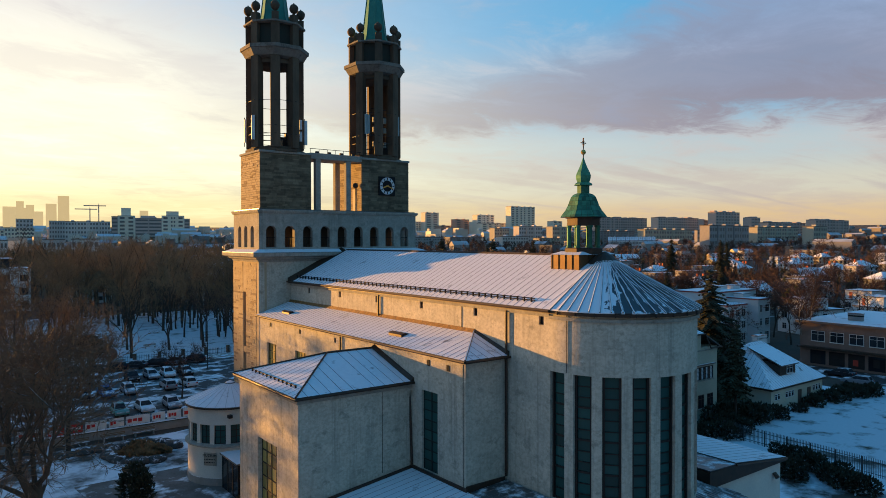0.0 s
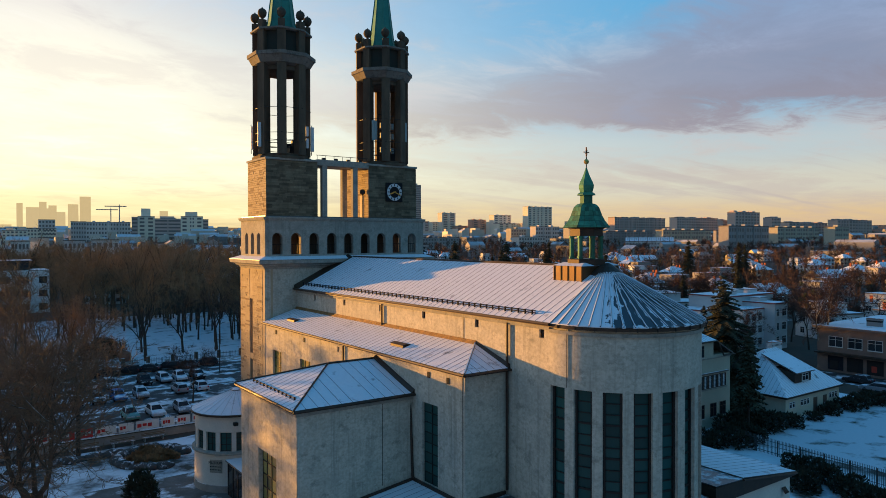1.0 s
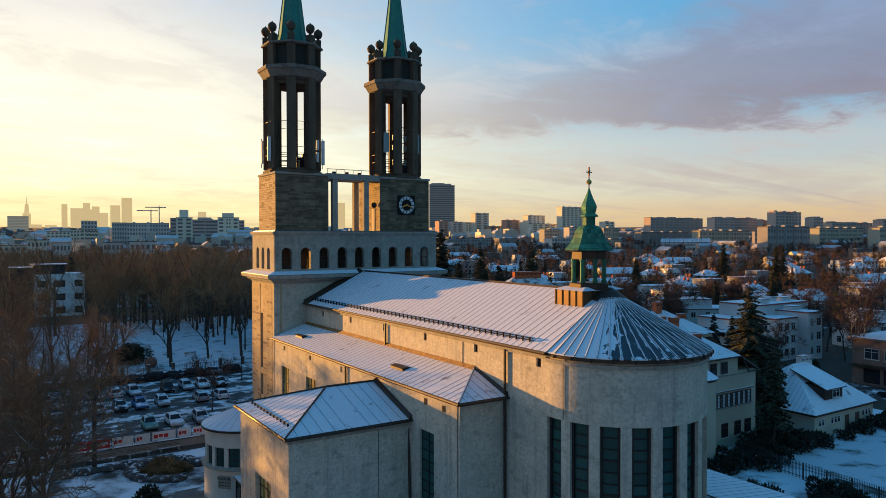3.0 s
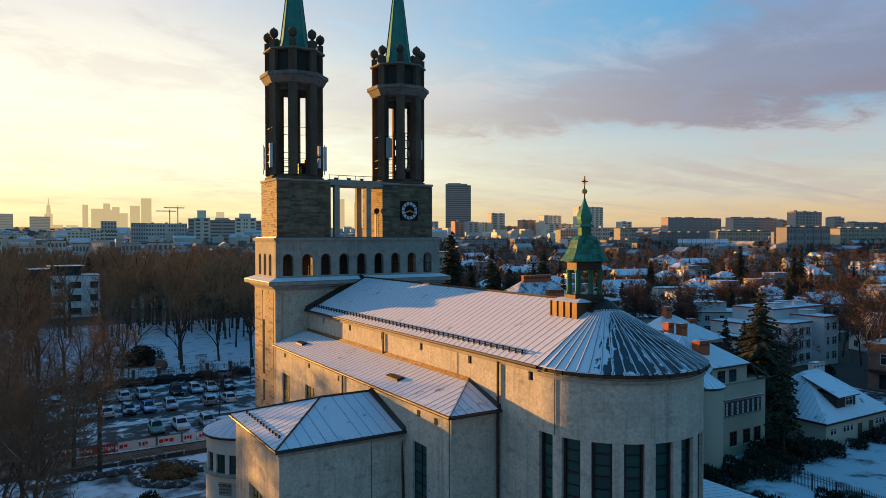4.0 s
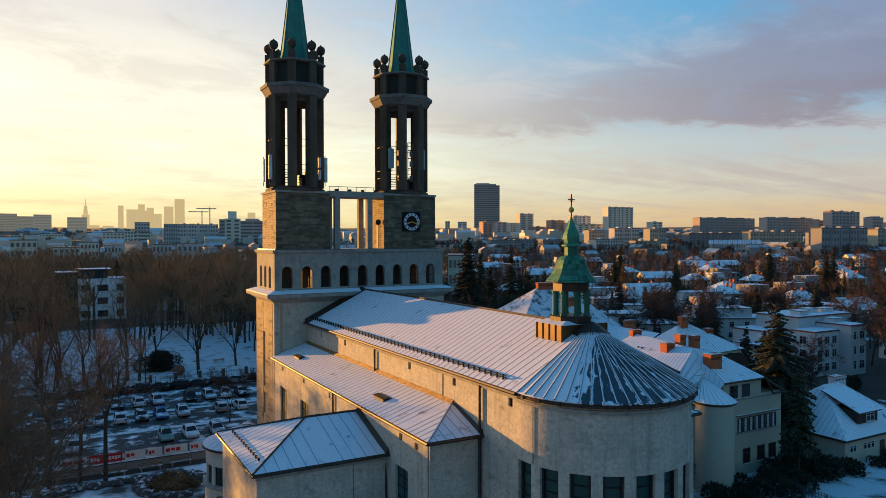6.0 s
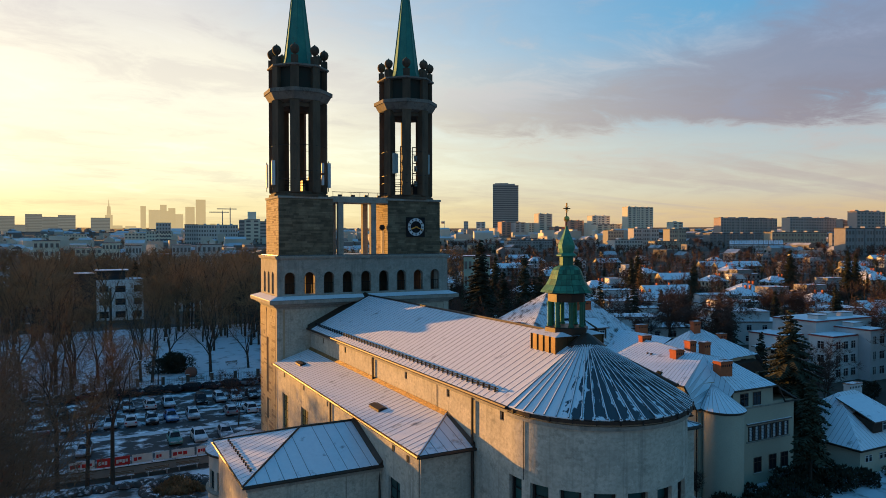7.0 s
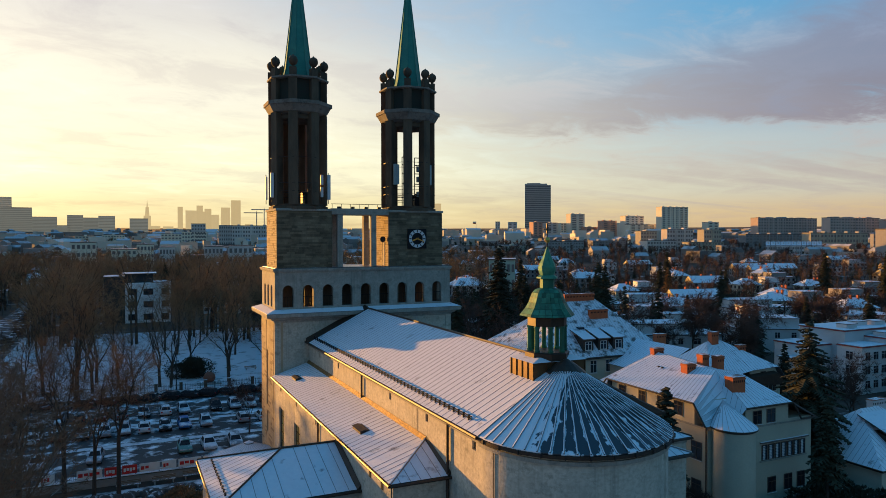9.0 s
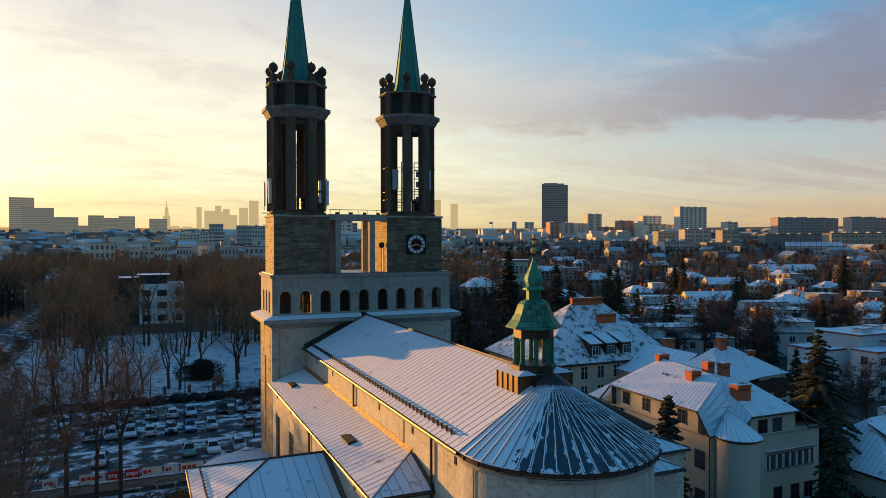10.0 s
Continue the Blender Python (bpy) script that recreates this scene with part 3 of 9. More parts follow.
    # downpipes on the nave wall
    for y in (47.6, 32.35):
        xp = xw + side * 0.14
        cpart("downpipe", tube([(xp, y, 18.3), (xp, y, 16.4 if y > 40 else 7.9)], 0.08, 6), dark_metal)
    cpart("lightning_wire", tube([(xw + side * 0.03, 37.0, 18.4), (xw + side * 0.03, 37.0, 16.5)], 0.02, 4), iron)
    cpart("downpipe", tube([(xa + side * 0.12, 47.9, 15.2), (xa + side * 0.12, 47.9, 13)], 0.08, 6), dark_metal)
    cpart("downpipe", tube([(xa + side * 0.12, 38.35, 13.2), (xa + side * 0.12, 38.05, 7.7)], 0.08, 6), dark_metal)
    cpart("lightning_wire", tube([(xa + side * 0.02, 32.7, 15.2), (xa + side * 0.02, 32.7, 7.7)], 0.02, 4), iron)

# --- nave roof
RIDGE, EAVE = 21.6, 18.6
sl = (RIDGE - EAVE) / (NAVE + 0.3)
core = hull([(XC - NAVE - 0.3, APSE_Y, EAVE - 0.15), (XC + NAVE + 0.3, APSE_Y, EAVE - 0.15), (XC - NAVE - 0.3, FRONT_Y, EAVE - 0.15), (XC + NAVE + 0.3, FRONT_Y, EAVE - 0.15),
             (XC - NAVE - 0.3, APSE_Y, EAVE), (XC + NAVE + 0.3, APSE_Y, EAVE), (XC - NAVE - 0.3, FRONT_Y, EAVE), (XC + NAVE + 0.3, FRONT_Y, EAVE), (XC, APSE_Y + 0.87, RIDGE), (XC, FRONT_Y, RIDGE)])
nave_roof = cpart("nave_roof", core, dark_metal, None, "snow-dusted standing-seam sheet roof")
for side in (-1, 1):
    xe = XC + side * (NAVE + 0.3)
    seamed_roof(nave_roof, [Vector(p) + Vector((-XC, -50, 0.075)) for p in ((xe, APSE_Y, EAVE), (xe, FRONT_Y - 1.2, EAVE), (XC, FRONT_Y - 1.2, RIDGE), (XC, APSE_Y + 0.87, RIDGE))], 0.62, metal_snow)
    # dark bare strip against the towers, and the raised verge
    cpart("verge", hull([(xe, FRONT_Y - 1.25, EAVE), (xe, FRONT_Y, EAVE), (xe, FRONT_Y, EAVE + 0.35), (XC, FRONT_Y - 1.25, RIDGE), (XC, FRONT_Y, RIDGE), (XC, FRONT_Y, RIDGE + 0.35)]), dark_metal)
    cpart("gutter", tube([(xe + side * 0.08, APSE_Y, EAVE - 0.02), (xe + side * 0.08, FRONT_Y, EAVE - 0.02)], 0.09, 6), dark_metal)
    # snow guard: two bars on short brackets
    gx, gz = XC + side * (NAVE - 0.25), EAVE + 0.55 * sl + 0.1
    guard = cpart("snow_guard", tube([(gx, 30.2, gz + 0.2), (gx, FRONT_Y - 1.5, gz + 0.2)], 0.035, 5), black)
    bm = tube([(gx, 30.2, gz + 0.08), (gx, FRONT_Y - 1.5, gz + 0.08)], 0.035, 5)
    cpart("bar", bm, black, guard)
    brackets = bmesh.new()
    for k in range(54):
        y = 30.5 + k * 0.62
        box(gx - 0.05, gx + 0.05, y - 0.03, y + 0.03, gz - 0.12, gz + 0.26, brackets)
    cpart("bracket_strip", brackets, black, guard)["kind"] = "stuff"
cpart("ridge_strip", tube([(XC, APSE_Y + 2.5, RIDGE + 0.1), (XC, FRONT_Y - 1.2, RIDGE + 0.1)], 0.09, 6), dark_metal)

# --- apse: upper drum, tall windows between pilasters, half-cone roof
def around(r, deg, z, cy=APSE_Y):
    return (APSE_X + r * math.cos(radians(deg)), cy + r * math.sin(radians(deg)), z)


def arc_body(r0, r1, d0, d1, z0, z1, steps=6, bm=None):
    bm = bm or bmesh.new()
    sec = []
    for i in range(steps + 1):
        d = d0 + (d1 - d0) * i / steps
        sec.append([bm.verts.new(around(r, d, z)) for r, z in ((r0, z0), (r1, z0), (r1, z1), (r0, z1))])
    for a, b in zip(sec, sec[1:]):
        for k in range(4):
            bm.faces.new((a[k], a[(k + 1) % 4], b[(k + 1) % 4], b[k]))
    bm.faces.new(sec[0]), bm.faces.new(sec[-1][::-1])
    return bm


apse = cpart("apse_wall", arc_body(APSE_R - 0.5, APSE_R, 177, 360, 15.05, 18.45, 48), plaster, None, "", True)
cpart("apse_foot", arc_body(APSE_R - 0.5, APSE_R - 0.02, 177, 360, 0, 7.6, 48), plaster, None, "", True)
cpart("apse_end_wall", box(APSE_X + APSE_R - 0.5, XC + NAVE, APSE_Y + 0.02, APSE_Y + 0.26, 0, 18.45), plaster)
cpart("cornice", arc_body(APSE_R - 0.1, APSE_R + 0.12, 177, 360, 18.1, 18.3, 48), trim_stone, None, "", True)
cpart("gutter", arc_body(APSE_R - 0.05, APSE_R + 0.3, 177, 360, 18.44, 18.60, 48), dark_metal, None, "", True)
cpart("lightning_wire", tube([around(APSE_R + 0.03, 191, 18.4), around(APSE_R + 0.03, 191, 15.1)], 0.02, 4), iron)
for k in range(15):      # gutter brackets
    d = 186 + 12 * k
    cpart("bracket", arc_body(APSE_R + 0.26, APSE_R + 0.35, d, d + 0.5, 18.42, 18.63, 1), iron)
W0, STEP, WIDTH = 183.21, 18.593, 12.07
for k in range(10):
    d0 = W0 + WIDTH / 2 + k * STEP
    cpart("pilaster", arc_body(APSE_R - 0.5, APSE_R + 0.0, d0, min(d0 + STEP - WIDTH, 360), 7.6, 15.05, 4), plaster, apse)
for k in range(10):
    d0 = W0 - WIDTH / 2 + k * STEP
    frame_bm = bmesh.new()
    for d in (d0, d0 + WIDTH - 1.5):
        arc_body(APSE_R - 0.42, APSE_R - 0.2, d, d + 1.5, 7.6, 15.05, 1, frame_bm)
    for j in range(13):
        z = 7.6 + j * 0.615
        arc_body(APSE_R - 0.38, APSE_R - 0.25, d0, d0 + WIDTH, z, z + (0.11 if j % 3 == 0 else 0.05), 3, frame_bm)
    bmesh.ops.remove_doubles(frame_bm, verts=frame_bm.verts, dist=1e-4)
    w = cpart("apse_window", frame_bm, iron)
    for j in range(12):
        tilt = random.uniform(-0.02, 0.02)
        pb = arc_body(APSE_R - 0.36, APSE_R - 0.33 + tilt * 0.3, d0 + 0.4, d0 + WIDTH - 0.4, 7.63 + j * 0.615, 8.24 + j * 0.615, 3)
        cpart("pane", pb, glass_dark, w)
apex = Vector((XC, 29.45, 21.75))
RE = APSE_R + 0.24
cone_core = rings([[around(RE - 0.02, d, 18.5) for d in range(180, 361, 5)], [tuple(Vector(around(RE - 0.02, d, 18.5)).lerp(apex, 0.97)) for d in range(180, 361, 5)]])
apse_roof = cpart("apse_roof", cone_core, dark_metal, None, "dark sheet cone roof with raised seams and streaks of snow")
n = 27
cone_sheet = cone_snow("cone_sheet_with_streaked_snow", APSE_X, APSE_Y, n)
for i in range(n):
    d0, d1 = 180 + 180 * i / n, 180 + 180 * (i + 1) / n
    a, b = Vector(around(RE, d0, 18.62)), Vector(around(RE, d1, 18.62))
    top = 0.95
    q = [a, b, b.lerp(apex, top), a.lerp(apex, top)]
    upv = Vector((0, 0, 0.05))
    bm = hull([*q, *[p + upv for p in q]])
    cpart("roof_panel", bm, cone_sheet, apse_roof)
    seam_bm = tube([a + Vector((0, 0, 0.08)), a.lerp(apex, 0.5) + Vector((0, 0, 0.08)), a.lerp(apex, top) + Vector((0, 0, 0.06))], 0.042, 5, None, 0.026)
    cpart("seam", seam_bm, metal_snow, apse_roof)
cpart("cone_cap", lathe([(1.05, 21.15), (1.1, 21.25), (0.5, 21.72), (0.1, 21.95)], 14, apex.x, apex.y), dark_metal)

# --- ridge lantern
lantern = cpart("lantern", box(XC - 1.75, XC + 1.65, 30.0, 32.4, 20.3, 21.75), copper_brown, None, "green copper ridge lantern on a brown sheet-metal base")
for i in range(5):
    y = 30.0 + i * 0.6
    cpart("seam", box(XC - 1.80, XC - 1.75, y - 0.025, y + 0.025, 20.4, 21.75), copper_brown, lantern)
for i in range(5):
    x = XC - 1.75 + i * 0.85
    cpart("seam", box(x - 0.025, x + 0.025, 29.95, 30.0, 20.4, 21.75), copper_brown, lantern)
LX, LY = XC - 0.15, 31.1
cpart("base_lid", hull([(XC - 1.85, 29.9, 21.75), (XC + 1.75, 29.9, 21.75), (XC + 1.75, 32.5, 21.75), (XC - 1.85, 32.5, 21.75), (XC - 1.2, 30.3, 21.95), (XC + 1.1, 30.3, 21.95), (XC + 1.1, 32.1, 21.95), (XC - 1.2, 32.1, 21.95)]), metal_snow, lantern)
cpart("plinth", lathe([(1.28, 21.75), (1.28, 22.15), (1.18, 22.2)], 8, LX, LY, 22.5), dark_metal, lantern)
for k in range(8):
    a = radians(22.5 + 45 * k)
    px, py = LX + 1.0 * math.cos(a), LY + 1.0 * math.sin(a)
    cpart("column", lathe([(0.17, 22.2), (0.17, 22.3), (0.13, 22.34), (0.13, 23.5), (0.17, 23.55), (0.17, 23.65)], 8, px, py), verdigris, lantern)
cpart("entablature", lathe([(1.12, 23.65), (1.12, 24.1), (1.25, 24.15), (1.25, 24.25)], 8, LX, LY, 22.5), dark_metal, lantern)
cpart("bell_core", lathe([(1.54, 24.2), (1.46, 24.32), (1.21, 24.62), (1.02, 24.95), (0.91, 25.25), (0.80, 25.5), (0.64, 25.66), (0.41, 25.74)], 8, LX, LY, 22.5), dark_metal, lantern)
bell = [(1.58, 24.2), (1.50, 24.32), (1.25, 24.62), (1.06, 24.95), (0.95, 25.25), (0.84, 25.5), (0.68, 25.66), (0.45, 25.74)]
for (r0, z0), (r1, z1) in zip(bell, bell[1:]):
    for k in range(8):
        a0, a1 = 22.5 + 45 * k, 67.5 + 45 * k
        rows_ = 3 if r0 > 0.9 else 2
        for j in range(rows_):
            f0, f1 = j / rows_, (j + 1) / rows_
            c = [Vector((LX + r * math.cos(radians(a)), LY + r * math.sin(radians(a)), z)) for r, z, a in ((r0, z0, a0), (r0, z0, a1), (r1, z1, a1), (r1, z1, a0))]
            q = [c[0].lerp(c[1], f0), c[0].lerp(c[1], f1), c[3].lerp(c[2], f1), c[3].lerp(c[2], f0)]
            nrm = (q[1] - q[0]).cross(q[3] - q[0]).normalized()
            lift = 0.004 * ((k * 3 + j * 5) % 4)
            mid = sum(q, Vector()) / 4
            q = [mid + (p - mid) * 0.95 for p in q]
            cpart("shingle", hull([*[p - nrm * 0.02 for p in q], *[p + nrm * (0.012 + lift) for p in q]]), verdigris, lantern)
cpart("neck", lathe([(0.45, 25.7), (0.42, 25.78), (0.42, 26.25), (0.52, 26.32)], 8, LX, LY, 22.5), verdigris, lantern)
cpart("onion", lathe([(0.62, 26.3), (0.6, 26.38), (0.42, 26.5), (0.50, 26.75), (0.52, 26.93), (0.44, 27.15), (0.32, 27.38), (0.2, 27.65), (0.09, 27.95), (0.05, 28.08)], 8, LX, LY, 22.5), verdigris, lantern)
cpart("finial_rod", lathe([(0.035, 28.05), (0.035, 29.4)], 6, LX, LY), dark_metal, lantern)
cpart("ball", lathe([(0.02, 28.3), (0.13, 28.36), (0.18, 28.48), (0.13, 28.6), (0.02, 28.66)], 10, LX, LY), gold, lantern, "gilded ball", True)
cross = box(LX - 0.26, LX + 0.26, LY - 0.02, LY + 0.02, 29.06, 29.12)
box(LX - 0.04, LX + 0.04, LY - 0.025, LY + 0.025, 28.85, 29.42, cross)
for k in range(4):
    a = radians(45 + 90 * k)
    tube([(LX, LY, 29.09), (LX + 0.18 * math.cos(a), LY, 29.09 + 0.18 * math.sin(a))], 0.015, 4, cross)
cpart("cross", cross, copper_brown, lantern, "small dark metal cross with rays")

# --- side wings
for side in (-1, 1):
    xo, xi = XC + side * WING, XC + side * AISLE
    y0, y1, ye = 38.25, 47.75, 13.2
    hole = (41.4, 44.5, 2.2, 9.6)
    lo, hi = sorted((xo, xi))
    wall = cpart("wing_wall", wall_with_holes("x", xo, -side * 0.5, y0, y1, 0, ye, [hole]), plaster)
    grid_world("x", xo, side, *hole[:2], 4.4, 9.6, 4, 6, glass_amber, iron, church, 0.07, 0.35)
    cpart("door_panel", box(xo - side * 0.35 - 0.05, xo - side * 0.35 + 0.05, hole[0], hole[1], 2.2, 4.4), copper_brown, wall, "brown door panel with small carved shapes")
    for yy in (y0, y1 - 0.5):
        cpart("wing_side_wall", box(lo + (0.5 if side < 0 else 0), hi - (0 if side < 0 else 0.5), yy, yy + 0.5, 0, ye), plaster)
    cpart("cornice", box(lo - 0.08, hi, y0 - 0.08, y0 - 0.002, ye - 0.3, ye), trim_stone)
    cpart("cornice", box(xo + min(0, side * 0.08) + (0 if side < 0 else 0.002), xo + max(0, side * 0.08) - (0.002 if side < 0 else 0), y0, y1, ye - 0.3, ye), trim_stone)
    xe, ym = XC + side * (WING + 0.3), (y0 + y1) / 2
    xr = XC + side * (WING - 4.4)
    e0, e1 = y0 - 0.3, y1 + 0.3
    roof = cpart("wing_roof", hull([(xe, e0, ye), (xe, e1, ye), (xi, e0, ye), (xi, e1, ye), (xe, e0, ye + 0.1), (xe, e1, ye + 0.1), (xi, e0, ye + 0.1), (xi, e1, ye + 0.1), (xr, ym, 14.85), (xi, ym, 14.85)]), dark_metal, None, "hipped sheet roof with snow")
    o = Vector((-XC, -50, 0.07))
    seamed_roof(roof, [Vector(p) + o for p in ((xe, e0, ye + 0.1), (xe, e1, ye + 0.1), (xr, ym, 14.85), (xr, ym - 0.01, 14.85))], 0.62, metal_snow)
    seamed_roof(roof, [Vector(p) + o for p in ((xr, e0, ye + 0.1), (xi, e0, ye + 0.1), (xi, ym, 14.85), (xr, ym, 14.85))], 0.78, metal_snow)
    seamed_roof(roof, [Vector(p) + o for p in ((xe, e0, ye + 0.1), (xr, e0, ye + 0.1), (xr, ym, 14.85), (xr - 0.01 * -side, ym, 14.85))], 0.78, metal_snow)
    seamed_roof(roof, [Vector(p) + o for p in ((xi, e1, ye + 0.1), (xe, e1, ye + 0.1), (xr, ym, 14.85), (xi, ym, 14.85))], 0.7, metal_snow)
    for p in ((xe, e0), (xe, e1)):
        cpart("hip_strip", tube([(*p, ye + 0.2), (xr, ym, 14.98)], 0.06, 6), dark_metal)
    cpart("ridge_strip", tube([(xr, ym, 14.98), (xi, ym, 14.98)], 0.07, 6), dark_metal)
    cpart("verge", hull([(xi + side * 0.3, e0, ye + 0.15), (xi + side * 0.02, e0, ye + 0.15), (xi + side * 0.3, ym, 15.0), (xi + side * 0.02, ym, 15.0), (xi + side * 0.02, e0, ye + 0.4), (xi + side * 0.02, ym, 15.2)]), dark_metal)
    cpart("gutter", tube([(xi, e0 - 0.05, ye + 0.05), (xe, e0 - 0.05, ye + 0.05), (xe + side * 0.05, e1, ye + 0.05)], 0.085, 6), dark_metal)
    guard = cpart("snow_guard", tube([(xe - side * 0.75, y0 + 1.2, ye + 0.55), (xe - side * 0.75, y1 - 1.2, ye + 0.55)], 0.03, 5), copper_brown)
    bm = bmesh.new()
    for k in range(12):
        y = y0 + 1.3 + k * 0.63
        box(xe - side * 0.75 - 0.06, xe - side * 0.75 + 0.06, y - 0.03, y + 0.03, ye + 0.2, ye + 0.6, bm)
    cpart("bracket_strip", bm, black, guard)["kind"] = "stuff"
    # shallow panel joints in the plaster of the front
    cpart("joint", box(xi + side * 2.3 - 0.02, xi + side * 2.3 + 0.02, y0 - 0.006, y0 + 0.01, 7.6, ye - 0.3), dark_metal)

# --- low buildings round the choir
for side in (-1, 1):
    xe, xi = XC + side * 15.5, XC + side * AISLE
    lo, hi = sorted((xe, xi))
    cpart("low_wall", box(lo, hi, 25.9, 38.2, 0, 6.35), plaster_light)
    cpart("low_wall", box(min(xi, XC + side * 5.9), max(xi, XC + side * 5.9), 25.9, 32.45, 0, 6.35), plaster_light)
    x0 = XC + side * 15.8
    core = hull([(x0, 25.6, 6.4), (x0, 38.2, 6.4), (xi, 25.6, 6.4), (xi, 38.2, 6.4), (x0, 25.6, 6.6), (x0, 38.2, 6.6), (xi, 25.6, 7.45), (xi, 38.2, 7.45)])
    roof = cpart("low_roof", core, dark_metal, None, "low sheet roof with thin snow")
    o = Vector((-XC, -50, 0.06))
    seamed_roof(roof, [Vector(p) + o for p in ((x0, 25.6, 6.62), (x0, 38.1, 6.62), (xi, 38.1, 7.5), (xi, 25.6, 7.5))], 0.6, metal_snow)
    xj = XC + side * 5.9
    core = hull([(xi, 25.6, 6.4), (xi, 32.4, 6.4), (xj, 25.6, 6.4), (xj, 32.4, 6.4), (xi, 25.6, 7.4), (xi, 32.4, 7.4), (xj, 25.6, 7.5), (xj, 32.4, 7.6)])
    roof = cpart("low_roof", core, dark_metal)
    seamed_roof(roof, [Vector(p) + o for p in ((xi, 25.6, 7.42), (xi, 32.3, 7.42), (xj, 32.3, 7.62), (xj, 25.6, 7.55))], 0.6, metal_part_snow)
    cpart("gutter", tube([(x0, 25.55, 6.55), (xi, 25.55, 7.4)], 0.08, 6), dark_metal)
    cpart("gutter", tube([(x0 + side * 0.05, 25.55, 6.55), (x0 + side * 0.05, 38.1, 6.55)], 0.08, 6), dark_metal)
    cpart("flashing", box(min(xi, xi + side * 0.12), max(xi, xi + side * 0.12), 32.3, 38.2, 7.4, 7.75), dark_metal)
    cpart("flashing", hull([(x, y, z) for x, zz in ((xi, 7.4), (xe, 6.55)) for y in (38.06, 38.2) for z in (zz, zz + 0.32)]), dark_metal)
    cpart("flashing", box(min(xi, xj), max(xi, xj), 32.36, 32.48, 7.3, 7.85), dark_metal)
    cpart("wall_lamp", hull([(xe - side * 1.2, 25.6, 5.3), (xe - side * 0.7, 25.6, 5.3), (xe - side * 1.2, 25.85, 5.7), (xe - side * 0.7, 25.85, 5.7), (xe - side * 1.0, 25.4, 5.5)]), dark_metal)
cpart("ambulatory_wall", arc_body(APSE_R - 0.03, 9.6, 180, 360, 0, 5.4, 40), plaster_light, None, "", True)
amb = cpart("ambulatory_roof", rings([[around(9.9, d, 5.4) for d in range(180, 361, 5)], [around(9.9, d, 5.55) for d in range(180, 361, 5)], [around(APSE_R - 0.03, d, 7.3) for d in range(180, 361, 5)]]), dark_metal, None, "curved low sheet roof with thin snow")
for i in range(46):
    d0, d1 = 180 + 180 * i / 46, 180 + 180 * (i + 1) / 46
    q = [Vector(around(9.95, d0, 5.58)), Vector(around(9.95, d1, 5.58)), Vector(around(APSE_R - 0.03, d1, 7.35)), Vector(around(APSE_R - 0.03, d0, 7.35))]
    bm = hull([*q, *[p + Vector((0, 0, 0.05)) for p in q]])
    tube([q[0] + Vector((0, 0, 0.06)), q[3] + Vector((0, 0, 0.06))], 0.03, 4, bm)
    cpart("roof_panel", bm, metal_part_snow, amb)

# --- roof hatches
for x, y, z, L_, W_ in ((XC - AISLE + 1.15, 60.2, 15.95, 1.6, 0.6), (XC - AISLE + 1.2, 41.6, 15.95, 1.7, 0.7)):
    hatch = cpart("roof_hatch", box(x - W_ / 2, x + W_ / 2, y - L_ / 2, y + L_ / 2, z - 0.2, z + 0.10, None, 0.03), dark_metal)
    cpart("lid", hull([(x - W_ / 2 - 0.06, y - L_ / 2 - 0.06, z + 0.10), (x + W_ / 2 + 0.06, y - L_ / 2 - 0.06, z + 0.10), (x + W_ / 2 + 0.06, y + L_ / 2 + 0.06, z + 0.10), (x - W_ / 2 - 0.06, y + L_ / 2 + 0.06, z + 0.10), (x, y - L_ / 2, z + 0.2), (x, y + L_ / 2, z + 0.2)]), dark_metal, hatch)

# --- tower front: lower block, ledge, arcade
TX0, TX1 = 26.1, 44.6
slots = [(67.75, 68.45, 12.0, 17.5), (67.75, 68.45, 9.3, 11.4)]
tower_side = cpart("tower_wall", wall_with_holes("x", TX0, 0.8, FRONT_Y, BACK_Y, 0, 21.0, slots), stone_sunlit, None, "side wall faced with stone in a sunlit tone")
for s in slots:
    grid_world("x", TX0, -1, *s, 1, 4, glass_plain, iron, church, 0.05, 0.3)
cpart("tower_wall", box(TX0 + 0.8, TX1 - 0.8, FRONT_Y, FRONT_Y + 0.8, 0, 21.0), plaster)
cpart("tower_wall", box(TX0 + 0.8, TX1 - 0.8, BACK_Y - 0.8, BACK_Y, 0, 21.0), plaster)
cpart("tower_wall", box(TX1 - 0.8, TX1, FRONT_Y, BACK_Y, 0, 21.0), plaster)
cpart("corner_pier", box(TX0 - 0.03, TX0 + 0.55, FRONT_Y - 0.06, FRONT_Y, 0, 20.6), plaster)
cpart("corner_pier", box(TX1 - 0.55, TX1 + 0.03, FRONT_Y - 0.06, FRONT_Y, 0, 20.6), plaster)


def frame_ring(d, z, e=0.0):
    return [(TX0 - d, FRONT_Y - d, z), (TX1 + d, FRONT_Y - d, z), (TX1 + d, BACK_Y + d, z), (TX0 - d, BACK_Y + d, z)]


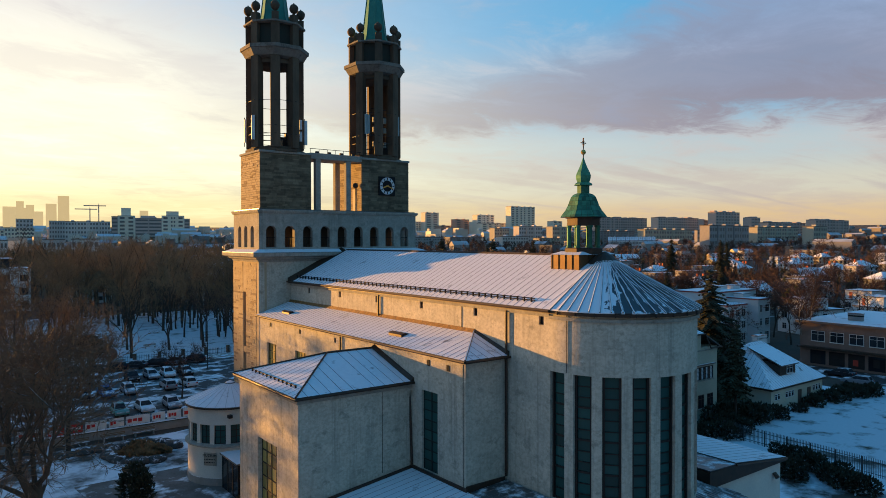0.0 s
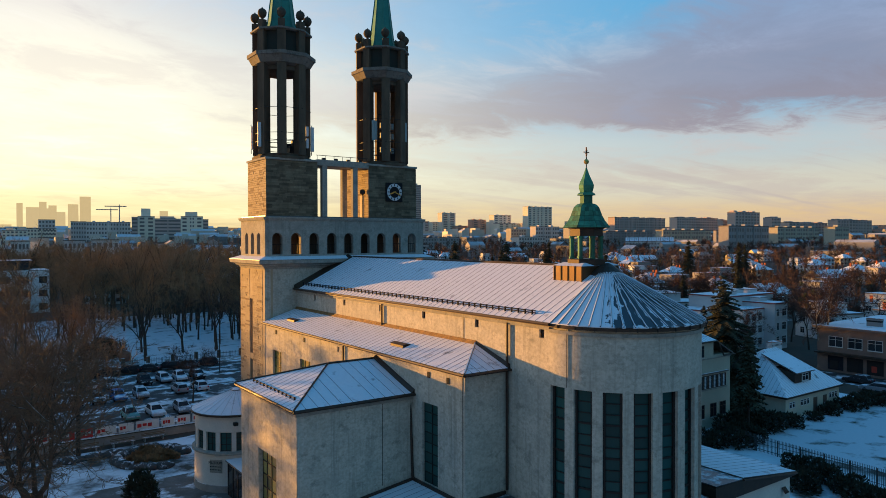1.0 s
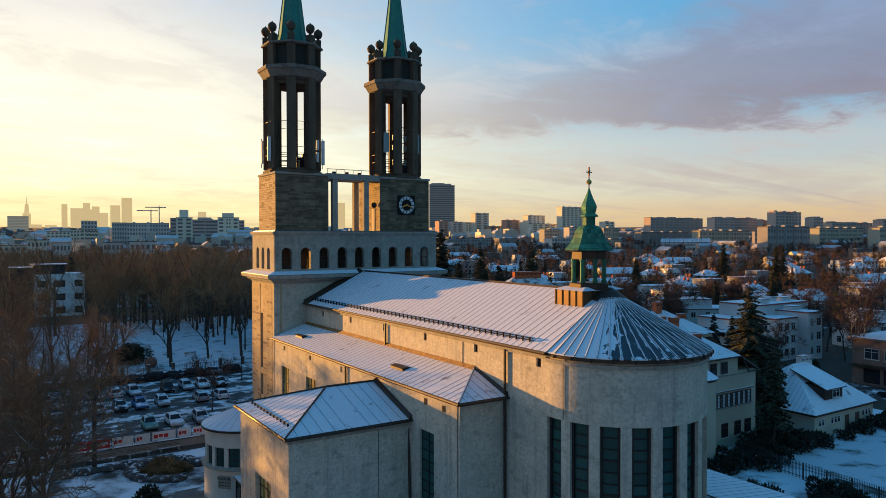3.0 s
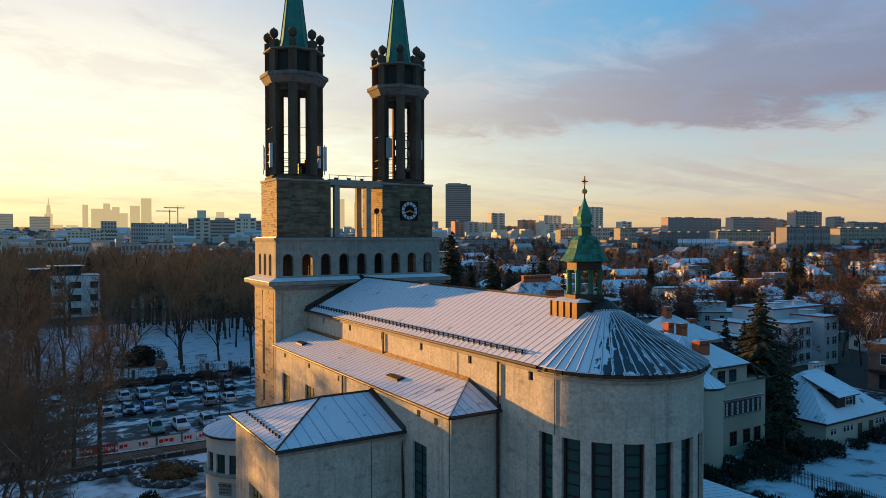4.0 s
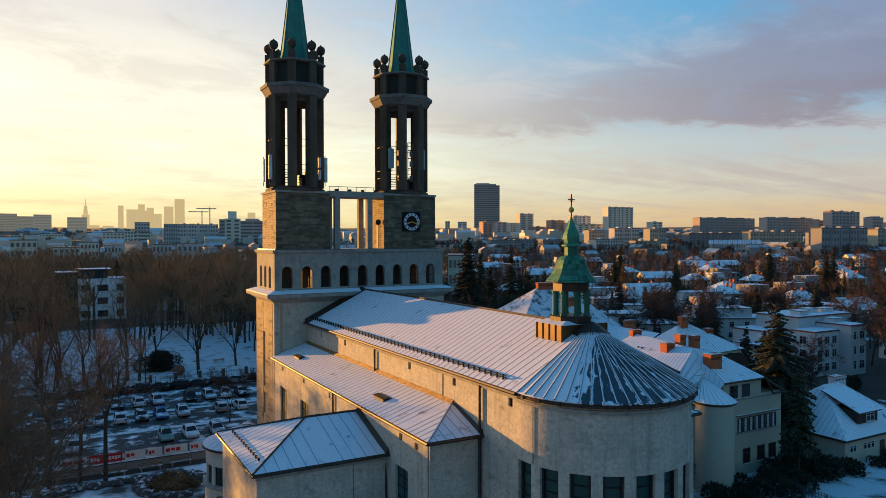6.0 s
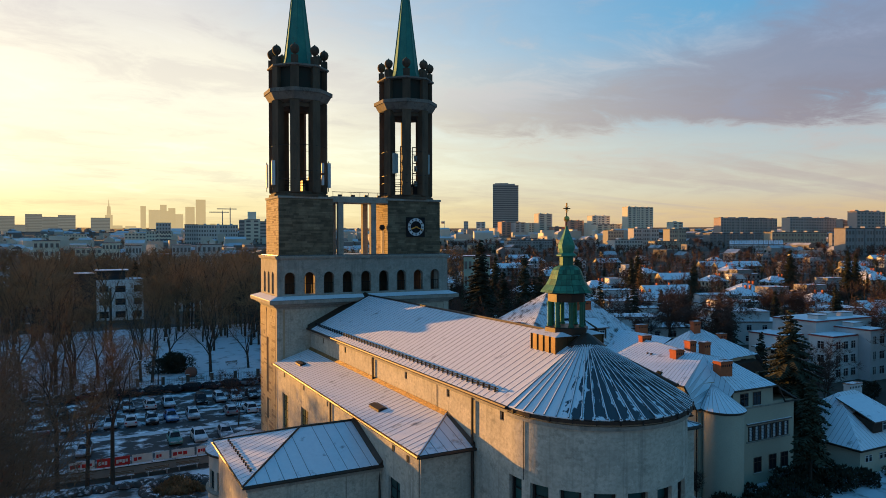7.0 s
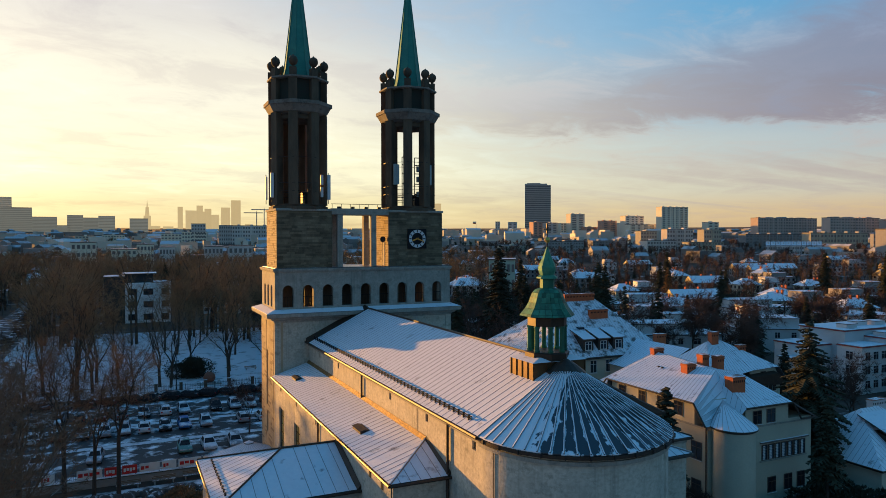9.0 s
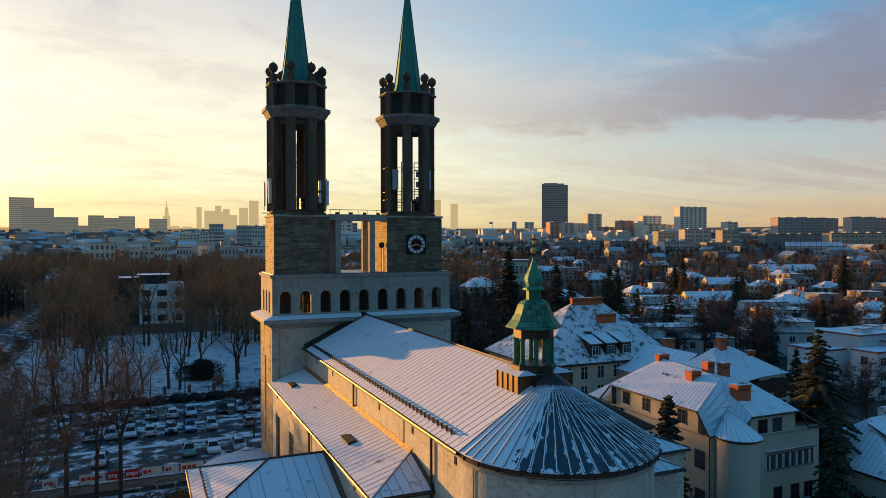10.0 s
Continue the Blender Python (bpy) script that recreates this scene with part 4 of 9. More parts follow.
cpart("ledge", rings([frame_ring(0.02, 20.55), frame_ring(0.12, 20.75), frame_ring(0.35, 20.85), frame_ring(0.45, 21.0), frame_ring(0.85, 21.12), frame_ring(0.9, 21.45), frame_ring(0.02, 21.75)]), [trim_stone], None, "wide moulded stone ledge")
cpart("ledge_snow", rings([frame_ring(0.88, 21.45), frame_ring(0.88, 21.5), frame_ring(0.05, 21.8)]), metal_snow)
A0, A1 = 21.7, 25.35
centres = [27.4 + 1.956 * k for k in range(9)]
side_c = [66.15, 67.85, 69.5]
arc = cpart("arcade_wall", arch_wall("y", FRONT_Y + 0.02, 0.55, TX0 + 0.6, TX1 - 0.6, A0, A1, centres, 1.06, 21.98, 24.12), trim_stone, None, "pale wall of round-headed belfry openings")
cpart("arcade_wall", arch_wall("y", BACK_Y - 0.02, -0.55, TX0 + 0.6, TX1 - 0.6, A0, A1, centres, 1.06, 21.98, 24.12), trim_stone)
for x, d in ((TX0 + 0.05, 0.55), (TX1 - 0.05, -0.55)):
    cpart("arcade_wall", arch_wall("x", x, d, FRONT_Y + 0.02, BACK_Y - 0.02, A0, A1, side_c, 0.85, 21.98, 24.12), trim_stone)
for c in centres:
    cpart("railing", box(c - 0.53, c + 0.53, FRONT_Y + 0.3, FRONT_Y + 0.34, 22.95, 23.0), iron, arc)
    for k in range(5):
        u = c - 0.5 + k * 0.25
        cpart("railing_bar", box(u - 0.012, u + 0.012, FRONT_Y + 0.305, FRONT_Y + 0.33, 22.0, 22.95), iron, arc)
cpart("arcade_floor", box(TX0 + 0.6, TX1 - 0.6, FRONT_Y + 0.57, BACK_Y - 0.57, 21.3, 21.75), trim_stone)
# added partitions block the light behind most openings; dark stone deepens the shade
for x in (30.6, 38.6):
    cpart("inner_wall", box(x, x + 0.4, FRONT_Y + 0.6, BACK_Y - 0.6, 21.75, 25.3), pier_stone)
for x0, x1 in ((26.7, 28.6), (29.5, 30.6), (31.0, 38.6), (39.0, 40.9), (41.5, 43.9)):
    cpart("inner_wall", box(x0, x1, 66.4, 66.8, 21.75, 25.3), pier_stone)
cpart("arcade_cornice", rings([frame_ring(0.0, A1), frame_ring(0.06, A1 + 0.02), frame_ring(0.16, A1 + 0.2), frame_ring(0.16, A1 + 0.32), frame_ring(-0.1, A1 + 0.36)]), trim_stone)
deck = cpart("tower_deck", box(TX0 + 0.1, TX1 - 0.1, FRONT_Y + 0.1, BACK_Y - 0.1, 25.6, 25.78), metal_part_snow)


# --- stone blocks under the belfries
def stone_face(axis, at, out, u0, u1, z0, z1, course, rnd, depth=0.05):
    """Coursed ashlar of uneven stones, each a little proud of the wall behind."""
    bm = bmesh.new()
    z = z0
    while z < z1 - 0.05:
        h = min(course * rnd.uniform(0.75, 1.3), z1 - z)
        u = u0
        while u < u1 - 0.02:
            w = min(rnd.uniform(0.5, 1.5), u1 - u)
            if u1 - u - w < 0.25:
                w = u1 - u
            d = depth * (rnd.uniform(0.35, 0.6) if rnd.random() > 0.10 else 0.85)
            a, b = sorted((at, at + out * d))
            g = 0.016
            if axis == "x":
                box(a, b, u + g, u + w - g, z + g, z + h - g, bm)
            else:
                box(u + g, u + w - g, a, b, z + g, z + h - g, bm)
            u += w
        z += h
    return bm


rnd = random.Random(5)
B0, B1 = 25.7, 31.45
for bx0, bx1 in ((26.4, 31.8), (37.75, 43.75)):
    block = cpart("tower_block", box(bx0, bx1, 64.7, 69.7, B0, B1), stone, None, "square tower block of weathered stone courses")
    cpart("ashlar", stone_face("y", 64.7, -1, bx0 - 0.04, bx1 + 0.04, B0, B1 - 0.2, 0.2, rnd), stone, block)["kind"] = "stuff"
    # the sunward face takes the copy with sunlight in its colour
    cpart("ashlar", stone_face("x", bx0, -1, 64.7, 69.7, B0, B1 - 0.2, 0.2, rnd), stone_sunlit, block)["kind"] = "stuff"
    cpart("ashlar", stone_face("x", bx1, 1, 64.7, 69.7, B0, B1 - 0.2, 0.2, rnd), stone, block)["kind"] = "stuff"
    cpart("coping", box(bx0 - 0.12, bx1 + 0.12, 64.55, 69.85, B1 - 0.16, B1 + 0.06, None, 0.04), trim_stone, block)
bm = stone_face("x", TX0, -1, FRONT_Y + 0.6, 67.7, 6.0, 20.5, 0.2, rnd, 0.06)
cpart("ashlar", bm, stone_sunlit, tower_side)["kind"] = "stuff"
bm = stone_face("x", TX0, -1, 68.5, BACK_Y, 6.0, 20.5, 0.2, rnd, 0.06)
cpart("ashlar", bm, stone_sunlit, tower_side)["kind"] = "stuff"

# --- bridge of posts between the blocks
bridge = cpart("bridge_beam", box(31.8, 37.75, 64.65, 67.75, 31.0, 31.6), trim_stone, None, "flat concrete bridge on square posts")
for y in (64.7, 67.1):
    for x in (32.38, 35.9):
        cpart("post", box(x, x + 0.56, y, y + 0.56, 25.75, 31.0, None, 0.03), trim_stone, bridge)
cpart("railing", tube([(31.8, 64.9, 32.05), (37.75, 64.9, 32.05)], 0.03, 5), iron, bridge)
for k in range(7):
    x = 31.9 + k * 0.95
    cpart("railing_post", tube([(x, 64.9, 31.6), (x, 64.9, 32.05)], 0.025, 4), iron, bridge)
for k in range(4):
    x = 32.6 + k * 1.4
    cpart("floodlight", box(x - 0.18, x + 0.18, 64.75, 65.0, 31.6, 31.8, None, 0.03), iron, bridge)

# the door's pale colour stands in for strong sun falling on it
door = cpart("door", box(37.68, 37.74, 65.75, 66.55, 25.8, 28.2, None, 0.02), plaster_light, bridge, "tower door, pale in place of strong sun on it")
lampm = tube([(37.35, 65.3, 25.8), (37.35, 65.3, 28.3)], 0.04, 5)
cpart("lamp_post", lampm, iron, bridge)
cpart("lamp", lathe([(0.05, 28.2), (0.26, 28.35), (0.3, 28.55), (0.22, 28.75), (0.05, 28.82)], 10, 37.35, 65.3), iron, bridge, "round dark floodlight", True)

# --- clock
clock = cpart("clock", box(39.8, 41.9, 64.5, 64.65, 27.55, 29.6, None, 0.02), black, None, "square black clock with pale numeral ring and gilt hands")
ccx, ccz, cy = 40.85, 28.58, 64.49
dial = bmesh.new()
loops = [[dial.verts.new((ccx + r * math.cos(math.pi * k / 16), y, ccz + r * math.sin(math.pi * k / 16))) for k in range(32)] for r, y in ((0.62, cy), (0.93, cy), (0.93, cy - 0.03), (0.62, cy - 0.03))]
for i in range(4):
    for k in range(32):
        dial.faces.new((loops[i][k], loops[i][(k + 1) % 32], loops[(i + 1) % 4][(k + 1) % 32], loops[(i + 1) % 4][k]))
cpart("numeral_ring", dial, panel_white, clock)
for k in range(12):
    a = math.pi * k / 6
    mark = hull([(ccx + r * math.sin(a) + s * 0.05 * math.cos(a), y, ccz + r * math.cos(a) - s * 0.05 * math.sin(a)) for r in (0.66, 0.89) for s in (-1, 1) for y in (cy - 0.03, cy - 0.05)])
    cpart("numeral", mark, black, clock)
for ang, length, w in ((112, 0.82, 0.05), (250, 0.6, 0.065)):
    a = radians(ang)
    cpart("hand", hull([(ccx + r * math.sin(a) + s * w * math.cos(a), y, ccz + r * math.cos(a) - s * w * math.sin(a)) for r in (-0.15, length) for s in (-1, 1) for y in (cy - 0.06, cy - 0.08)]), gold, clock)


# --- belfries: eight piers, flared cap, crown with stone balls, copper spire
def octa(r, z, cx, cy):
    return [(cx + r * math.cos(radians(22.5 + 45 * k)), cy + r * math.sin(radians(22.5 + 45 * k)), z) for k in range(8)]


def belfry(cx, cy):
    tower = cpart("belfry", rings([octa(2.95, 31.5, cx, cy), octa(2.95, 31.75, cx, cy), octa(2.75, 31.8, cx, cy), octa(2.75, 32.0, cx, cy)]), pier_stone, None, "slender octagonal belfry of dark stone piers under a green spire")
    pts = []
    for k in range(8):
        a = 22.5 + 45 * k
        c, s = math.cos(radians(a)), math.sin(radians(a))

        def post(r0, r1, w0, w1, z0, z1):
            return hull([(cx + r * c - sgn * w * s, cy + r * s + sgn * w * c, z) for z in (z0, z1) for r, w in ((r0, w0), (r1, w1)) for sgn in (-1, 1)])
        cpart("pier", post(2.0, 2.85, 0.36, 0.46, 31.9, 40.9), pier_stone, tower)
        cpart("crown_pier", post(2.2, 2.86, 0.3, 0.42, 42.05, 44.2), pier_stone, tower)
        cpart("ball_post", post(2.3, 2.9, 0.3, 0.34, 44.35, 45.15), pier_stone, tower)
        bx, by = cx + 2.6 * c, cy + 2.6 * s
        cpart("stone_ball", lathe([(0.16, 45.15), (0.14, 45.32), (0.3, 45.42), (0.42, 45.62), (0.46, 45.82), (0.40, 46.04), (0.25, 46.2), (0.08, 46.28), (0.06, 46.36)], 10, bx, by), pier_stone, tower, "", True)
        c2, s2 = math.cos(radians(a + 45)), math.sin(radians(a + 45))
        cpart("crown_panel", hull([(cx + r * cc, cy + r * ss, z) for r in (2.3, 2.5) for cc, ss in ((c, s), (c2, s2)) for z in (42.05, 44.15)]), dark_copper, tower, "dark green sheet panel")
    cpart("cap", rings([octa(2.35, 40.75, cx, cy), octa(2.9, 40.95, cx, cy), octa(3.3, 41.6, cx, cy), octa(3.42, 41.63, cx, cy), octa(3.42, 41.98, cx, cy), octa(2.8, 42.1, cx, cy)]), cap_stone, tower, "flared weathered stone cap")
    cpart("soffit", rings([octa(2.4, 40.3, cx, cy), octa(2.4, 40.7, cx, cy)]), pier_stone, tower)
    cpart("rim", rings([octa(2.85, 44.14, cx, cy), octa(3.08, 44.2, cx, cy), octa(3.08, 44.36, cx, cy), octa(2.7, 44.42, cx, cy)]), cap_stone, tower)
    spire = cpart("spire", rings([octa(1.8, 44.2, cx, cy), octa(1.55, 44.7, cx, cy), octa(1.36, 45.4, cx, cy), octa(1.05, 47.85, cx, cy), octa(0.44, 53.0, cx, cy), octa(0.05, 56.3, cx, cy)]), teal_copper, tower, "green copper spire")
    for k in range(8):
        line = [Vector(octa(r, z, cx, cy)[k]) for r, z in ((1.57, 44.7), (1.38, 45.4), (1.07, 47.85), (0.46, 53.0), (0.06, 56.3))]
        cpart("rib", tube(line, 0.045, 4), teal_copper, tower)
    # floor, ladder, rails and aerials among the piers
    mast = tube([(cx - 0.5, cy - 0.9, 32.0), (cx - 0.5, cy - 0.9, 38.6)], 0.05, 5)
    for k in range(22):
        tube([(cx - 0.5, cy - 0.9, 32.3 + k * 0.28), (cx - 0.15, cy - 0.9, 32.3 + k * 0.28)], 0.018, 4, mast)
    tube([(cx - 0.15, cy - 0.9, 32.0), (cx - 0.15, cy - 0.9, 38.6)], 0.035, 5, mast)
    cpart("ladder", mast, iron, tower)
    for z in (32.6, 33.1):
        cpart("guard_rail", tube([octa(2.1, z, cx, cy)[k % 8] for k in range(9)], 0.03, 4), iron, tower)
    for ang, r, z0, z1, w in (((202.5, 3.05, 32.6, 35.0, 0.17), (337.5, 3.05, 32.5, 35.0, 0.17), (315, 2.7, 32.7, 33.7, 0.14), (315, 2.7, 33.9, 34.9, 0.14), (180, 3.15, 32.4, 34.7, 0.1)) if cx < XC else
                              ((219, 2.75, 34.2, 36.35, 0.17), (224.5, 2.6, 34.25, 36.3, 0.13), (303, 2.85, 34.2, 36.3, 0.13))):
        x, y = cx + r * math.cos(radians(ang)), cy + r * math.sin(radians(ang))
        aerial = cpart("aerial_panel", box(x - w, x + w, y - 0.08, y + 0.08, z0, z1, None, 0.03), panel_grey if cx > XC else panel_white, tower, "pale upright aerial panel")
        cpart("aerial_pole", tube([(x, y + 0.2, z0 - 0.4), (x, y + 0.2, z1 + 0.2)], 0.04, 5), iron, tower)
    for x, y, z, s in ((0.7, -0.8, 32.2, 0.35), (0.9, 0.5, 32.4, 0.45), (1.0, -0.6, 33.2, 0.2)):
        cpart("equipment_box", box(cx + x - s, cx + x + s, cy + y - s, cy + y + s, z - 0.25, z + s * 2, None, 0.04), iron, tower)
    if cx > XC:      # steel frames for the aerials, inside the piers
        for fx, fy in ((-0.75, -0.9), (0.75, -0.7)):
            bm = bmesh.new()
            for sx in (-0.28, 0.28):
                tube([(cx + fx + sx, cy + fy, 32.0), (cx + fx + sx, cy + fy, 37.2)], 0.05, 5, bm)
            for z in (33.3, 34.4, 35.5, 36.4, 37.2):
                tube([(cx + fx - 0.28, cy + fy, z), (cx + fx + 0.28, cy + fy, z)], 0.05, 5, bm)
            cpart("aerial_frame", bm, iron, tower)
            for z in (33.0, 34.6, 35.7):
                cpart("equipment_box", box(cx + fx - 0.1, cx + fx + 0.22, cy + fy - 0.2, cy + fy, z, z + 0.6, None, 0.03), panel_grey, tower)
    for z in (33.2, 34.0, 36.5):
        cpart("pier_strap", rings([octa(2.9, z, cx, cy), octa(2.9, z + 0.05, cx, cy)], None, False), iron, tower)


belfry(29.05, 67.15)
belfry(40.9, 67.15)

# ---------------------------------------------------------------- ground
asphalt = material("snowy_asphalt", (0.052, 0.050, 0.050), 0.8, second=(0.035, 0.034, 0.034), scale=0.5, contrast=0.8, fine=6, bump=0.2, snow=0.44, snow_scale=0.35)
path_mat = material("trodden_snow_path", (0.12, 0.10, 0.085), 0.95, second=(0.2, 0.18, 0.17), scale=0.6, contrast=0.9, fine=5, bump=0.3, snow=0.38, snow_scale=0.5)
lawn_snow = material("snowed_lawn", (0.06, 0.06, 0.035), 0.95, second=(0.09, 0.075, 0.05), scale=0.7, contrast=0.8, fine=5, bump=0.4, snow=0.80, snow_scale=0.3, tone=0.68)
concrete = material("grey_concrete", (0.30, 0.29, 0.27), 0.9, scale=1.0, contrast=0.7, fine=9, bump=0.2, snow=0.5, snow_scale=0.9)
woods_floor = material("woodland_floor", (0.055, 0.042, 0.032), 0.95, second=(0.085, 0.062, 0.045), scale=0.1, contrast=0.9, fine=1.0, bump=0.4, snow=0.22, snow_scale=0.06)


def rise(x, y):
    """Height of the land: flat round the church, climbing gently far off."""
    d = math.hypot(x - 30, y - 60)
    return max(0.0, d - 330) ** 2 / (max(0.0, d - 330) + 260) * 0.024


def ground_sheet():
    radii = [0, 40, 80, 120, 160, 200, 240, 280, 320, 360, 420, 500, 600, 720, 880, 1080, 1350, 1700, 2150, 2700, 3400, 4300, 4900]
    n = 72
    vs, fs = [(30.0, 60.0, 0.0)], []
    for r in radii[1:]:
        for k in range(n):
            x, y = 30 + r * math.cos(2 * math.pi * k / n), 60 + r * math.sin(2 * math.pi * k / n)
            vs.append((x, y, rise(x, y)))
    for k in range(n):
        fs.append((0, 1 + k, 1 + (k + 1) % n))
    for i in range(len(radii) - 2):
        for k in range(n):
            a, b = 1 + i * n + k, 1 + i * n + (k + 1) % n
            fs.append((a, a + n, b + n, b))
    me = bpy.data.meshes.new("ground")
    me.from_pydata(vs, [], fs)
    me.materials.append(woods_floor)
    tagged(new("ground", me), "wide flat ground with patchy snow between trees", "ground", kind="structure")


ground_sheet()


def patch(name, poly, z, mat, label, category="ground"):
    return solid(name, prism(poly, -0.3, z), mat, label, category, kind="structure")


patch("church_yard", [(-30, -40), (110, -40), (112, 92), (52, 92), (24, 84.5), (-30, 84.5)], 0.02, ground_snow, "snowy churchyard round the walls")
patch("road", [(-60, 87.3), (60, 87.3), (60, 133), (-60, 133)], 0.03, asphalt, "dark asphalt car park with tyre-worn snow", "road")
patch("park_lawn", [(-70, 137.2), (75, 137.2), (85, 225), (-70, 235)], 0.04, lawn_snow, "open park lawn under snow", "lawn")
patch("pavement", [(-60, 133.1), (70, 133.1), (70, 136.8), (-60, 136.8)], 0.12, concrete, "pavement along the park fence", "pavement")
patch("path", [(11, 71), (25.5, 71), (25.5, 58), (20.5, 50), (14, 50), (12, 60)], 0.05, path_mat, "trodden path beside the rotunda", "path")
patch("lawn", [(78, 8), (118, 8), (118, 45.5), (84.5, 45.5), (76.5, 44)], 0.06, lawn_snow, "garden lawn under even snow", "lawn")
patch("road", [(119, -10), (127, -10), (127, 64), (119, 64)], 0.03, asphalt, "side street with thin snow", "road")
patch("street", [(-26, 140), (-13, 140), (-14, 420), (-27, 420)], 0.05, asphalt, "straight street with slush and parked cars", "road")
for k in range(4):
    patch("kerb", [(-60 + k * 30, 133.0), (-30.02 + k * 30, 133.0), (-30.02 + k * 30, 133.12), (-60 + k * 30, 133.12)], 0.15, concrete, "concrete kerb", "kerb")
for y in (113.9, 103.2):
    patch("snow_strip", [(-20, y - 0.7), (40, y - 0.7), (40, y + 0.7), (-20, y + 0.7)], 0.07, lawn_snow, "strip of lying snow between parking rows", "snow")

# ---------------------------------------------------------------- trees
bark = material("grey_brown_bark", (0.062, 0.047, 0.036), 0.95, second=(0.035, 0.028, 0.022), scale=3, contrast=0.8, fine=14, bump=0.5)
near_bark = material("lichened_bark", (0.095, 0.076, 0.054), 0.95, second=(0.05, 0.042, 0.031), scale=2, contrast=0.9, fine=12, bump=0.5, stain=(0.13, 0.13, 0.08), stain_scale=1.2, stain_at=0.6, snow=0.42, snow_scale=0.8)
twig_brown = material("brown_twigs", (0.29, 0.172, 0.084), 0.95, second=(0.155, 0.094, 0.05), scale=0.25, contrast=0.9, bump=0, piece=0.25)
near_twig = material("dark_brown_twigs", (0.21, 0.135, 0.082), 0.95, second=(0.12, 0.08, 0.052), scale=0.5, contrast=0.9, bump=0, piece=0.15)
row_twig = material("fine_brown_twigs", (0.22, 0.135, 0.075), 0.95, second=(0.12, 0.078, 0.048), scale=0.3, contrast=0.9, bump=0, piece=0.2)
twig_red = material("russet_twigs", (0.105, 0.060, 0.044), 0.95, second=(0.066, 0.042, 0.033), scale=0.25, contrast=0.9, bump=0, piece=0.3)
birch_bark = material("pale_birch_bark", (0.32, 0.29, 0.25), 0.9, second=(0.12, 0.1, 0.09), scale=3.5, contrast=0.9, fine=12, bump=0.2, streak=(1, 1, 0.25))
needles = material("dark_needles", (0.032, 0.036, 0.020), 0.9, second=(0.052, 0.050, 0.028), scale=1.2, contrast=0.9, bump=0, piece=0.25, island=0.3)
needles_snow = material("needles_with_snow", (0.030, 0.034, 0.022), 0.9, second=(0.034, 0.042, 0.024), scale=1.2, contrast=0.9, bump=0, island=0.3, snow=0.35, snow_scale=1.5)


class Twigs:
    """Collects tapered bars quickly."""

    def __init__(self):
        self.v, self.f = [], []

    def bar(self, a, b, r0, r1, n=3):
        d = b - a
        if d.length < 1e-4:
            return
        d = d.normalized()
        s = d.cross(Vector((0.31, 0.21, 0.93)) if abs(d.z) < 0.9 else Vector((1, 0.2, 0))).normalized()
        u = d.cross(s)
        i = len(self.v)
        cs = [(math.cos(2 * math.pi * k / n), math.sin(2 * math.pi * k / n)) for k in range(n)]
        self.v += [tuple(a + r0 * (s * c + u * q)) for c, q in cs]
        if r1 < 0.006:
            self.v.append(tuple(b))
            self.f += [(i + k, i + (k + 1) % n, i + n) for k in range(n)]
        else:
            self.v += [tuple(b + r1 * (s * c + u * q)) for c, q in cs]
            self.f += [(i + k, i + (k + 1) % n, i + n + (k + 1) % n, i + n + k) for k in range(n)]

    def mesh(self, mat):
        me = bpy.data.meshes.new("mesh")
        me.from_pydata(self.v, [], self.f)
        me.materials.append(mat)
        return me


def turned(d, rnd, spread):
    side = d.cross(Vector((rnd.uniform(-1, 1), rnd.uniform(-1, 1), rnd.uniform(-1, 1))))
    if side.length < 1e-3:
        side = Vector((1, 0, 0))
    return (d + side.normalized() * spread).normalized()


